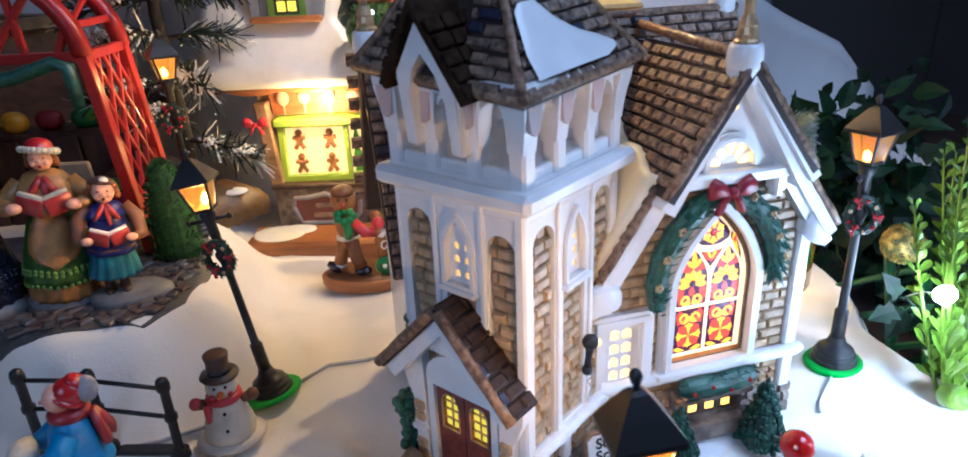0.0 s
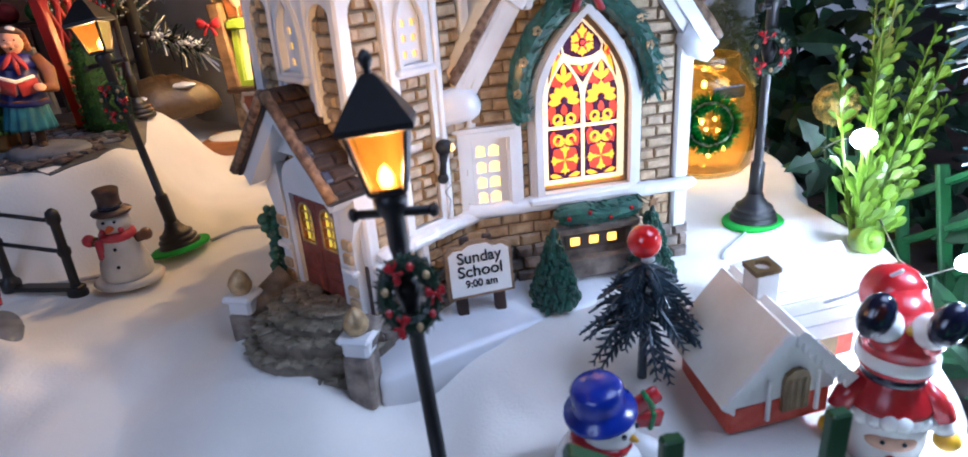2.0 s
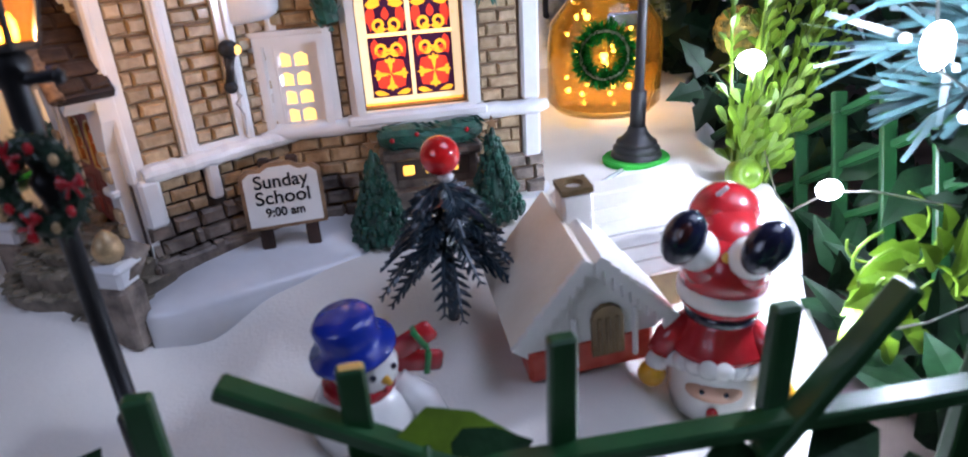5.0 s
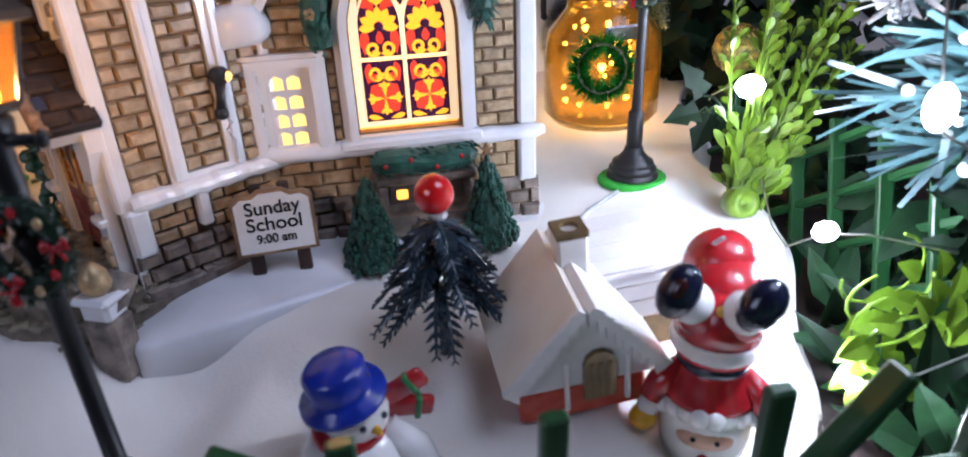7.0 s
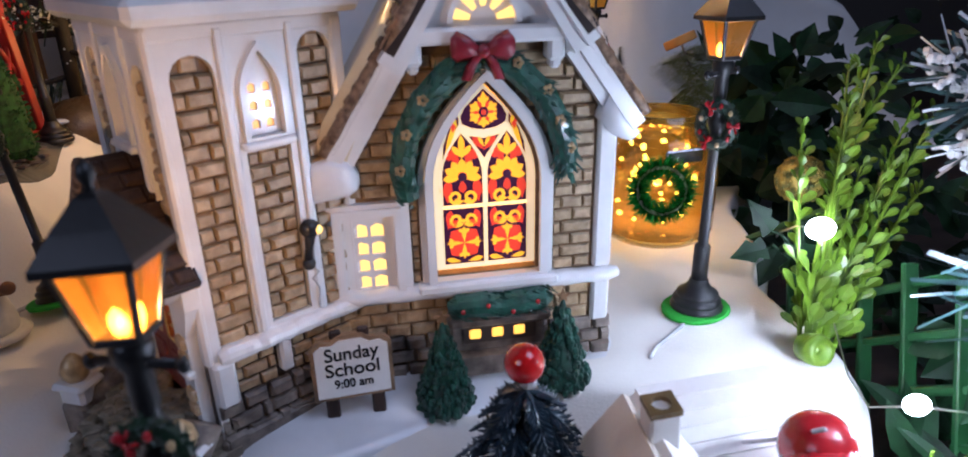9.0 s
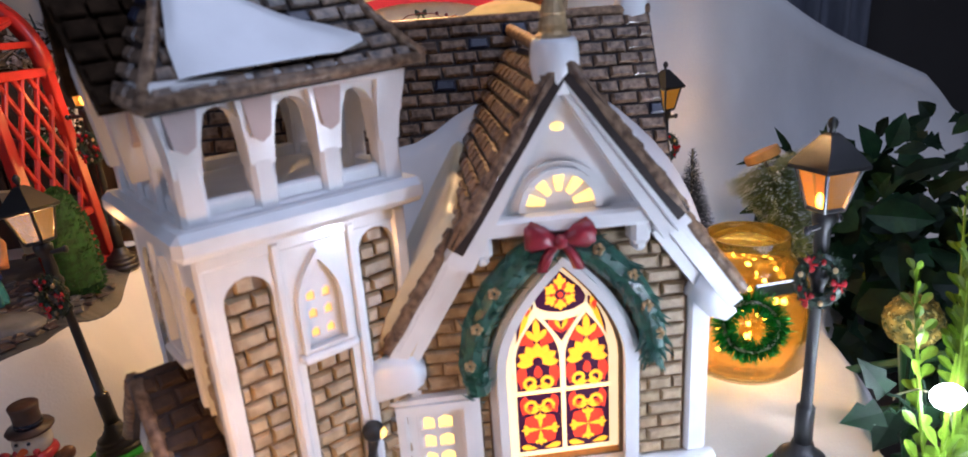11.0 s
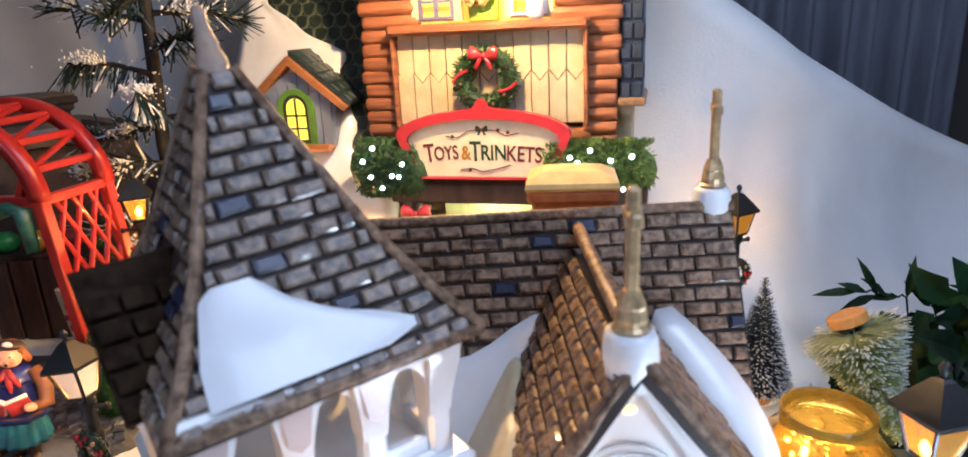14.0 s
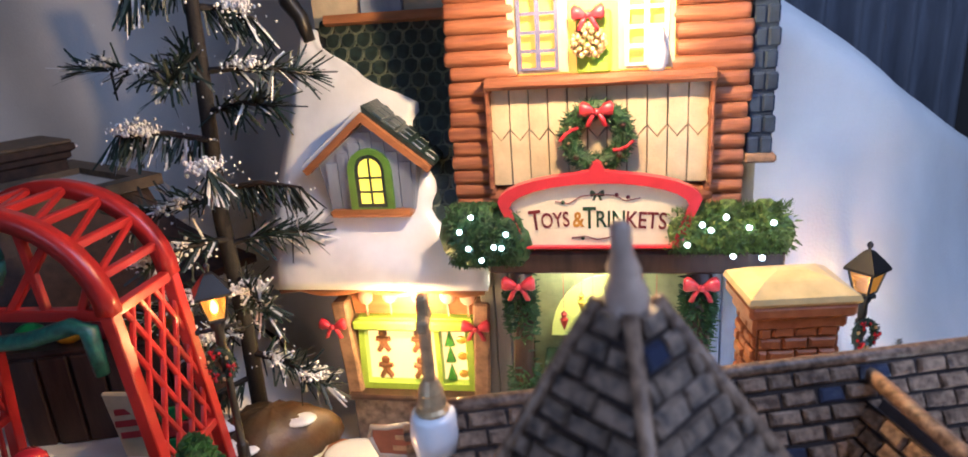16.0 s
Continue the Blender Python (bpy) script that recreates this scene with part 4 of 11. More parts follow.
            post = part("belfry_post", bm, CERAMIC, church, "white belfry post with a stepped bracket")
            bm = bmesh.new()
            prism(bm, [(x - w * 0.60, top - 0.0012), (x - w * 0.36, top - 0.0098), (x, top - 0.0112), (x + w * 0.36, top - 0.0098), (x + w * 0.60, top - 0.0012)], 0.0020, 0.0051, m)
            part("bracket_tip", bm, mat("rosy_glaze", (0.60, 0.47, 0.43), 0.3, var=0.05, coat=0.3) if k == 0 and x < -0.02 else bpy.data.materials["rosy_glaze"], post, "rose-tinted bracket")
        bm = bmesh.new()
        box(bm, (0, base + 0.0022, 0), (2 * h, 0.0048, 0.0030), m, 0.0007)
        part("belfry_rail", bm, CERAMIC, church)
        bm = bmesh.new()
        n = 10
        for a, b in ((-h, -0.0085), (-0.0085, 0.0085), (0.0085, h)):
            c, r = (a + b) / 2, (b - a) / 2 - 0.0026
            pts = [(a, top + 0.002), (a, top - 0.0130), (c - r, top - 0.0130), *[(c - r * math.cos(math.pi * i / n), top - 0.0130 + 0.0105 * math.sin(math.pi * i / n) ** 0.85) for i in range(1, n)], (c + r, top - 0.0130), (b, top - 0.0130), (b, top + 0.002)]
            prism(bm, pts, -0.0026, 0.0028, m)
        part("belfry_arch", bm, CERAMIC, church)
    bm = bmesh.new()
    box(bm, (0, 0, 0.1618), (0.061, 0.061, 0.0052), m0, 0.0008)
    part("belfry_top", bm, CERAMIC, church, "white board under the tower eaves")
    # flared pyramid roof in three bends
    tip = 0.2200
    lean = Matrix.Identity(4)
    lean[0][2], lean[1][2], lean[2][1] = -0.10, -0.065, 0.095
    m0 = Matrix.Translation((TC[0], TC[1] + 0.003, 0.1638)) @ lean @ Matrix.Translation((-TC[0], -TC[1], -0.1615)) @ m0
    prof = [(0.0338, 0.1615), (0.0262, 0.1715), (0.0178, 0.1860), (0.0030, tip)]
    bm = bmesh.new()
    loft(bm, [[(sx * r, sy * r, z) for sx, sy in ((-1, -1), (1, -1), (1, 1), (-1, 1))] for r, z in ((0.0333, 0.1600), *prof)], m0)
    roof = part("tower_roof", bm, SLATE_BED, church, "flared brown shingled spire")
    for k in range(4):
        mk = m0 @ Matrix.Rotation(radians(90 * k), 4, "Z")
        for s, ((r0, z0), (r1, z1)) in enumerate(zip(prof, prof[1:])):
            run = math.hypot(r0 - r1, z1 - z0)
            up = Vector((0, r0 - r1, z1 - z0)) / run
            nrm = Vector((1, 0, 0)).cross(up)
            m = mk @ Matrix(((1, up.x, nrm.x, 0), (0, up.y, nrm.y, -r0), (0, up.z, nrm.z, z0), (0, 0, 0, 1)))
            holes = []
            if k == 3 and s < 2:
                holes = [[(-0.0115, -1), (0.0115, -1), (0.0115 if s == 0 else 0.0080, run if s == 0 else 0.0150), (-0.0115 if s == 0 else -0.0080, run if s == 0 else 0.0150)]]
            courses(roof, "shingle", m, [(-r0, 0.0003), (r0, 0.0003), (r1, run), (-r1, run)], 0.0074, 0.0040, SLATES_SPIRE, 0.0013, gap=0.0008, seed=80 + 4 * k + s, lean=-0.10, special=SLATES_BLUE, holes=holes)
        bm = bmesh.new()
        tube(bm, [mk @ Vector((-r, -r, z + 0.0006)) for r, z in prof], [0.0016, 0.0015, 0.0014, 0.0012], 8)
        part("hip", bm, SLATE, roof, "worn brown hip", True)
        bm = bmesh.new()
        tube(bm, [mk @ Vector((x, -0.0334, 0.1622 + 0.0003 * math.sin(x * 900))) for x in (-0.0338, -0.018, 0, 0.018, 0.0338)], 0.0016, 8)
        part("roof_edge", bm, SLATE, roof, "worn brown eave", True)
    # snow patch on the slope over the east face
    bm = bmesh.new()
    pts = [(-0.0250, 0.0035), (-0.0238, 0.0120), (-0.0200, 0.0235), (-0.0160, 0.0264), (-0.0115, 0.0268), (-0.0085, 0.0252), (-0.0040, 0.0200), (0.0040, 0.0148), (0.0120, 0.0115), (0.0192, 0.0078), (0.0190, 0.0060), (0.0080, 0.0030), (-0.0100, 0.0026)]
    def on_roof(x, t, lift):
        acc = t
        for (r0, z0), (r1, z1) in zip(prof, prof[1:]):
            run = math.hypot(r0 - r1, z1 - z0)
            if acc <= run or r1 == prof[-1][0]:
                f = acc / run
                up = Vector((0, r0 - r1, z1 - z0)) / run
                return Vector((x, -(r0 + (r1 - r0) * f), z0 + (z1 - z0) * f)) + Vector((1, 0, 0)).cross(up) * lift
            acc -= run
    # subdivided so that it follows the bend
    rows = []
    for i in range(15):
        t = 0.0020 + 0.0275 * i / 14
        xs = []
        for (xa, ya), (xb, yb) in zip(pts, pts[1:] + pts[:1]):
            if (ya > t) != (yb > t):
                xs.append(xa + (xb - xa) * (t - ya) / (yb - ya))
        if len(xs) >= 2:
            rows.append([(min(xs) + (max(xs) - min(xs)) * j / 12, t, 0.0024 + 0.0009 * (math.sin(math.pi * j / 12) ** 0.35) * min(1, i / 1.5 + 0.3)) for j in range(13)])
    loft(bm, [[on_roof(*p) for p in r] for r in rows], m0, cap=False, closed=False)
    part("snow_patch", bm, GLAZE_SNOW, roof, "white snow patch on the spire", True)
    # dormer over the door side
    mk = m0 @ Matrix.Rotation(radians(-90), 4, "Z")
    bm = bmesh.new()
    fmx = mk @ Matrix(((1, 0, 0, 0), (0, 0, -1, -0.0330), (0, 1, 0, 0), (0, 0, 0, 1)))
    prism(bm, [(-0.0112, 0.1420), (-0.0070, 0.1420), *[(x, y) for x, y in [(-0.0070, 0.1570), (-0.0045, 0.1655), (0, 0.1710), (0.0045, 0.1655), (0.0070, 0.1570)]], (0.0070, 0.1420), (0.0112, 0.1420), (0.0112, 0.1640), (0, 0.1800), (-0.0112, 0.1640)], -0.003, 0.0030, fmx)
    dormer = part("dormer", bm, CERAMIC, church, "white pointed dormer arch")
    for sgn in (-1, 1):
        bm = bmesh.new()
        a, b = Vector((0, 0.1828)), Vector((sgn * 0.0150, 0.1585))
        d = (b - a).normalized()
        nv = Vector((-d.y, d.x)) * sgn
        prism(bm, [(a.x, a.y + 0.003), (b.x + nv.x * 0.003, b.y + nv.y * 0.003), (b.x, b.y), (a.x, a.y)], -0.0180, 0.0050, fmx)
        slab = part("dormer_roof", bm, SLATE_DORMER, dormer, "brown dormer roof slope")
        run = (b - a).length
        x3 = fmx.to_3x3()
        ua = x3 @ Vector((0, 0, -1)) * sgn
        up = x3 @ Vector((-d.x, -d.y, 0))
        nn = ua.cross(up)
        o = fmx @ Vector((b.x + nv.x * 0.003, b.y + nv.y * 0.003, 0.0050))
        m = Matrix(((ua.x, up.x, nn.x, o.x), (ua.y, up.y, nn.y, o.y), (ua.z, up.z, nn.z, o.z), (0, 0, 0, 1)))
        bm = bmesh.new()
        for r in range(5):
            for k in range(3):
                box(bm, ((0.0035 + k * 0.0068) * sgn + 0.0006 * (r % 2), 0.0028 + r * 0.0050, 0.0003), (0.0060, 0.0042, 0.0014), m, 0.0004)
        tagged(part("dormer_shingles", bm, SLATE_DORMER, slab), kind="stuff")
    # finial
    bm = bmesh.new()
    lathe(bm, [(0.0042, tip - 0.004), (0.0046, tip - 0.001), (0.0032, tip), (0.0034, tip + 0.002), (0.0022, tip + 0.0045), (0.0025, tip + 0.0055), (0.0016, tip + 0.008), (0.0015, tip + 0.012), (0.0006, tip + 0.013)], 12, m0)
    part("finial", bm, mat("dusty_gold", (0.46, 0.33, 0.25), 0.45, var=0.2), church, "short dusty gold finial", True)


def porch():
    m = tower_face(TA - 90, TH + 0.0005)
    # double door with lit panes and a fan light
    bm = bmesh.new()
    prism(bm, [(-0.0165, 0.014), (0.0165, 0.014), (0.0165, 0.056), *[(0.0165 * math.cos(math.pi * i / 8), 0.056 + 0.011 * math.sin(math.pi * i / 8)) for i in range(1, 8)], (-0.0165, 0.056)], -0.003, 0.0034, m, holes=[[(-0.0134, 0.0145), (0.0134, 0.0145), (0.0134, 0.052), (-0.0134, 0.052)]])
    part("door_frame", bm, CERAMIC, church, "white arched door frame")
    for s in (-1, 1):
        cx = s * 0.0067
        bm = bmesh.new()
        pane = round_arch(cx, 0.0335, 0.0076, 0.0150)
        prism(bm, [(cx - 0.0065, 0.0147), (cx + 0.0065, 0.0147), (cx + 0.0065, 0.052), (cx - 0.0065, 0.052)], -0.002, 0.0018, m, holes=[pane])
        for y in (0.0195, 0.0270):
            box(bm, (cx, y, 0.0020), (0.0078, 0.0052, 0.0010), m, 0.0004)
        door = part("door", bm, RED_DOOR, church, "dull red panelled door leaf")
        bm = bmesh.new()
        prism(bm, [(cx - 0.0042, 0.033), (cx + 0.0042, 0.033), (cx + 0.0042, 0.049), (cx - 0.0042, 0.049)], -0.0008, 0.0000, m)
        part("pane", bm, glow("door_pane_yellow", (0.95, 0.72, 0.05), 0.8) if s < 0 else bpy.data.materials["door_pane_yellow"], door, "yellow lit door pane")
        bm = bmesh.new()
        for y in (0.0375, 0.0415, 0.0450):
            box(bm, (cx, y, 0.0008), (0.0074, 0.0005, 0.0008), m)
        box(bm, (cx, 0.041, 0.0008), (0.0005, 0.014, 0.0008), m)
        tube(bm, [m @ Vector((x, y, 0.0020)) for x, y in round_arch(cx, 0.0335, 0.0080, 0.0154)] + [m @ Vector((cx - 0.004, 0.0335, 0.0020))], 0.0004, 6)
        part("muntin", bm, GOLD, door, "gilded window bars")
    bm = bmesh.new()
    prism(bm, [(0.0075 * math.cos(math.pi * i / 8), 0.0545 + 0.0058 * math.sin(math.pi * i / 8)) for i in range(9)], 0.0015, 0.0030, m)
    part("fan_light", bm, WINDOW_GLOW, church, "lit fan light over the door")
    # gabled hood
    for sgn in (-1, 1):
        a, b = Vector((0, 0.0880)), Vector((sgn * 0.0285, 0.0585))
        d = (b - a).normalized()
        nv = Vector((-d.y, d.x)) * sgn
        bm = bmesh.new()
        prism(bm, [(a.x, a.y), (b.x, b.y), (b.x - nv.x * 0.0050, b.y - nv.y * 0.0050), (a.x, a.y - 0.0070)], 0.0, 0.0115, m)
        part("porch_hood", bm, CERAMIC, church, "white underside of the porch hood")
        bm = bmesh.new()
        prism(bm, [(a.x, a.y + 0.0042), (b.x + nv.x * 0.003, b.y + nv.y * 0.003), (b.x, b.y), (a.x, a.y)], -0.001, 0.0132, m)
        slab = part("porch_roof", bm, SLATE_BED, church, "brown shingled porch roof")
        x3 = m.to_3x3()
        ua = x3 @ Vector((0, 0, -1)) * sgn
        up = x3 @ Vector((-d.x, -d.y, 0))
        nn = ua.cross(up)
        o = m @ Vector((b.x + nv.x * 0.003, b.y + nv.y * 0.003, 0.0132))
        mm = Matrix(((ua.x, up.x, nn.x, o.x), (ua.y, up.y, nn.y, o.y), (ua.z, up.z, nn.z, o.z), (0, 0, 0, 1)))
        x0, x1 = (0, 0.0142) if sgn > 0 else (-0.0142, 0)
        courses(slab, "shingle", mm, [(x0, 0.0004), (x1, 0.0004), (x1, 0.0425), (x0, 0.0425)], 0.0078, 0.0050, SLATES_DARK, 0.0012, gap=0.0008, seed=120 + sgn, lean=-0.1, special=SLATES_BLUE)
        bm = bmesh.new()
        tube(bm, [mm @ Vector(((x0 if sgn > 0 else x1), 0.0425 * t, -0.0004)) for t in (0, 0.25, 0.5, 0.75, 1.0)], [0.0022, 0.0019, 0.0022, 0.0019, 0.0021], 7)
        part("roof_edge", bm, SLATE, slab, "worn brown roof edge", True)
        # carved bracket and side wall of bricks
        bm = bmesh.new()
        prism(bm, [(sgn * 0.0175, 0.0050), (sgn * 0.0235, 0.0050), (sgn * 0.0235, 0.0420), (sgn * 0.0275, 0.0520), (sgn * 0.0280, 0.0590), (sgn * 0.0175, 0.0680)], 0.0, 0.0040, m)
        box(bm, (sgn * 0.0205, 0.030, 0.0045), (0.0075, 0.0025, 0.003), m, 0.0006)
        part("porch_pier", bm, CERAMIC, church, "white porch pier with a carved bracket")
        bm = bmesh.new()
        for y in (0.0175, 0.0225, 0.0350, 0.0400):
            box(bm, (sgn * 0.0205, y, 0.0044), (0.0050, 0.0040, 0.0018), m, 0.0005)
        part("pier_brick", bm, BRICK, church, "tan bricks set in the pier")
    bm = bmesh.new()
    prism(bm, [(-0.0165, 0.0680), (0.0165, 0.0680), (0, 0.0845)], 0.001, 0.0050, m)
    part("hood_panel", bm, CERAMIC, church)
    # climbing greens beside the porch
    bm = bmesh.new()
    rnd = random.Random(9)
    for i in range(46):
        y = 0.004 + 0.040 * i / 46
        ball(bm, (-0.0285 + rnd.uniform(-0.002, 0.002), y, 0.004 + rnd.uniform(-0.002, 0.003)), rnd.uniform(0.0014, 0.0026), 7, m, rows=5)
    part("climbing_plant", bm, GARLAND, church, "dark green climbing plant")
    bm = bmesh.new()
    for i in range(12):
        ball(bm, (-0.0275 + rnd.uniform(-0.002, 0.002), 0.064 + 0.010 * i / 12, -0.002 + rnd.uniform(-0.001, 0.002)), 0.0022, 7, m, rows=5)
    part("climbing_plant", bm, GARLAND, church, "dark green plant tuft")
    # round cobbled steps between two posts
    cob = mat("mossy_cobble", (0.30, 0.25, 0.18), 0.5, var=0.35, scale=220, bump=0.5, other=(0.12, 0.105, 0.065), piece=0.35)
    cobbles = [piece_mesh("cobble", top=(0.34, 0.34), jitter=0.16, rnd=random.Random(60 + i), material=cob) for i in range(4)]
    rnd = random.Random(33)
    for s, (rx, ro, z) in enumerate(((0.0300, 0.0400, -0.0030), (0.0288, 0.0355, 0.0030), (0.0265, 0.0300, 0.0082), (0.0235, 0.0235, 0.0118), (0.0205, 0.0165, 0.0145))):
        n = 18
        ring = [(rx * math.cos(math.pi * i / n), -(ro * math.sin(math.pi * i / n))) for i in range(n + 1)]
        bm = bmesh.new()
        loft(bm, [[m @ Vector((x, zz, -o)) for x, o in ring] + [m @ Vector((-rx, zz, -0.004)), m @ Vector((rx, zz, -0.004))] for zz in (-0.014, z - 0.0006, z)])
        step = part("step", bm, mat("worn_step_stone", (0.27, 0.22, 0.165), 0.5, var=0.3, scale=200, bump=0.5, other=(0.12, 0.10, 0.075)) if s == 0 else bpy.data.materials["worn_step_stone"], church, "rounded cobbled step")
        for i in range(15):
            a = math.pi * (i + 0.5) / 15
            for f, sz in ((0.94, 0.0050), (0.80, 0.0048)) if s < 4 else ((0.9, 0.005), (0.65, 0.005), (0.38, 0.005)):
                ob = new("cobble", rnd.choice(cobbles))
                ob.parent = step
                ob.matrix_basis = Matrix.Translation(m @ Vector((rx * f * math.cos(a), z - 0.0003, ro * f * math.sin(a)))) @ Matrix.Rotation(rnd.uniform(0, 3), 4, "Z") @ Matrix.Diagonal((sz, sz * 0.8, 0.0012 * rnd.uniform(0.7, 1.3), 1))
    for x, o, sink in ((-0.0225, 0.0245, -0.003), (0.0320, 0.0130, -0.0055)):
        p = m @ Vector((x, 0, o))
        mz = Matrix.Translation((p.x, p.y, sink)) @ Matrix.Rotation(radians(TA - 60), 4, "Z")
        bm = bmesh.new()
        box(bm, (0, 0, 0.0025), (0.0105, 0.0095, 0.021), mz, 0.0014)
        post = part("step_post", bm, STONE, church, "stone pier with a snowy cap")
        bm = bmesh.new()
        box(bm, (0, 0, 0.0155), (0.0095, 0.0085, 0.0065), mz, 0.0012)
        box(bm, (0, 0, 0.0190), (0.0120, 0.0110, 0.0028), mz, 0.0012)
        part("post_cap", bm, GLAZE_SNOW, post, "snow-white cap")
        bm = bmesh.new()
        lathe(bm, [(0.0026, 0.0200), (0.0040, 0.0218), (0.0044, 0.0240), (0.0034, 0.0268), (0.0016, 0.0290), (0.0004, 0.0298)], 12, mz)
        part("post_knob", bm, GOLD, post, "gold acorn knob", True)
        q = m @ Vector((x * 0.92, 0, 0.006))
        bm = bmesh.new()
        tube(bm, [(p.x, p.y, 0.008), ((p.x + q.x) / 2, (p.y + q.y) / 2, 0.0125), (q.x, q.y, 0.0175)], [0.0048, 0.0052, 0.0055], 8)
        part("stair_wall", bm, STONE, church, "curved stone stair wall", True)


def church_trim():
    # half wreath over the great window, with a bow
    bm = bmesh.new()
    rnd = random.Random(3)
    path = [(0.1520, 0.0700), (0.1505, 0.0790), (0.1525, 0.0900), (0.1580, 0.1000), (0.1660, 0.1080), (0.1760, 0.1135), (0.1860, 0.1095), (0.1950, 0.1010), (0.2005, 0.0915), (0.2030, 0.0825), (0.2030, 0.0755)]
    pts = [FRONT @ Vector((x, y, 0.0045)) for x, y in path]
    tube(bm, pts, [0.0036, 0.0040, 0.0042, 0.0043, 0.0044, 0.0044, 0.0044, 0.0043, 0.0042, 0.0040, 0.0032], 10)
    gar = part("window_garland", bm, GARLAND, church, "green fir garland arched over the window")
    needles = bmesh.new()
    for a, b in zip(pts, pts[1:]):
        for k in range(22):
            p = a.lerp(b, k / 22)
            dirn = Vector((rnd.uniform(-1, 1), -abs(rnd.uniform(0.3, 1)), rnd.uniform(-1, 1))).normalized()
            lean = (b - a).normalized() * 0.9
            base = p + dirn * 0.0034
            tipv = base + (dirn * 0.8 + lean).normalized() * 0.0042
            side = dirn.cross(lean).normalized() * 0.0011
            loft(needles, [[base - side, base + side, base + dirn * 0.0007], [tipv - side * 0.1, tipv + side * 0.1, tipv + dirn * 0.0001]])
    tagged(part("fir_needles", needles, GARLAND, gar), kind="stuff")
    for i in (1, 2, 3, 6, 7, 8, 9):
        c = pts[i] + Vector((rnd.uniform(-0.001, 0.001), -0.0042, 0.0015))
        cones = bmesh.new()
        for k in range(5):
            a = 2 * math.pi * k / 5
            ball(cones, c + Vector((0.0011 * math.cos(a), 0, 0.0011 * math.sin(a))), 0.0008, 6, rows=4)
        part("gold_flower", cones, GOLD, gar, "small gold flower")
    part("bow", bow_mesh(0.0185), BOW, church, "red ribbon bow", True).matrix_basis = FRONT @ Matrix.Translation((0.1757, 0.1150, 0.0095))
    # planter with a garland over a stone grate with three lights
    bm = bmesh.new()
    box(bm, (0.1805, 0.0120, -0.0010), (0.034, 0.026, 0.008), FRONT, 0.001)
    prism(bm, [(0.166, 0.0035), (0.196, 0.0035), (0.196, 0.0110), (0.166, 0.0110)], 0.003, 0.0080, FRONT)
    box(bm, (0.1805, 0.0245, 0.0030), (0.036, 0.0042, 0.0110), FRONT, 0.0012)
    grate = part("cellar_hatch", bm, STONE, church, "grey stone cellar hatch under a planter")
    bm = bmesh.new()
    box(bm, (0.1810, 0.0175, 0.0030), (0.026, 0.0068, 0.0012), FRONT)
    part("hatch_opening", bm, STONE_DARK, grate)
    for x in (0.1722, 0.1802, 0.1880):
        bm = bmesh.new()
        box(bm, (x, 0.0176, 0.0036), (0.0040, 0.0036, 0.0012), FRONT, 0.0006)
        part("cellar_light", bm, glow("cellar_glow", (1.0, 0.50, 0.06), 3.0) if x < 0.175 else bpy.data.materials["cellar_glow"], grate, "small lit cellar pane")
    bm = bmesh.new()
    rnd = random.Random(8)
    pts = [FRONT @ Vector((0.1625 + 0.036 * t, 0.0310 + 0.0008 * math.sin(t * 9), 0.0075)) for t in (0, 0.08, 0.3, 0.5, 0.7, 0.92, 1)]
    tube(bm, pts, [0.0018, 0.0040, 0.0044, 0.0042, 0.0044, 0.0040, 0.0016], 12)
    for k in range(150):
        t = rnd.random()
        p = pts[0].lerp(pts[-1], t)
        a = rnd.uniform(-0.3, 3.4)
        dirn = Vector((0, -math.cos(a - 0.9), math.sin(a - 0.4))).normalized()
        base = p + dirn * 0.0038
        s = Vector((0.0018, 0, -0.0012))
        loft(bm, [[base - s * 0.6, base + s * 0.6, base + dirn * 0.0008], [base + s + dirn * 0.0003, base + s * 1.5, base + s * 1.2 + dirn * 0.0004]])
    gar = part("planter_garland", bm, GARLAND, church, "green garland with red berries")
    for k in range(4):
        bm = bmesh.new()
        ball(bm, FRONT @ Vector((0.1670 + 0.0085 * k, 0.0315 + 0.0018 * math.sin(k * 2.3), 0.0120)), 0.0009, 8, rows=5)
        part("berry", bm, RED, gar)
    # bracket lantern beside the small window
    bm = bmesh.new()
    m = FRONT @ Matrix.Translation((0.1215, 0.0615, 0.011))
    ball(bm, (0, 0.004, 0), 0.0032, 12, m, squash=(1, 0.9, 1))
    tube(bm, [m @ Vector(p) for p in ((0, 0.003, 0), (-0.0008, -0.002, 0.0004), (-0.0014, -0.006, 0.0008))], [0.0019, 0.0012, 0.0014], 8)
    ball(bm, (-0.0014, -0.0072, 0.0008), 0.0021, 10, m)
    spot = part("wall_lantern", bm, BLACK, church, "small black bracket lantern", True)
    bm = bmesh.new()
    ball(bm, (0.0022, 0.0038, 0.0008), 0.0016, 8, m)
    part("bulb", bm, WINDOW_GLOW, spot)
    bm = bmesh.new()
    tube(bm, [m @ Vector(p) for p in ((-0.001, -0.008, 0), (0.0012, -0.010, 0.001), (-0.001, -0.0125, 0), (0.0008, -0.016, 0), (0, -0.0235, -0.002))], 0.0003, 5)
    part("wire", bm, CLEAR_WIRE, spot)
    # glazed snow foot
    bm = bmesh.new()
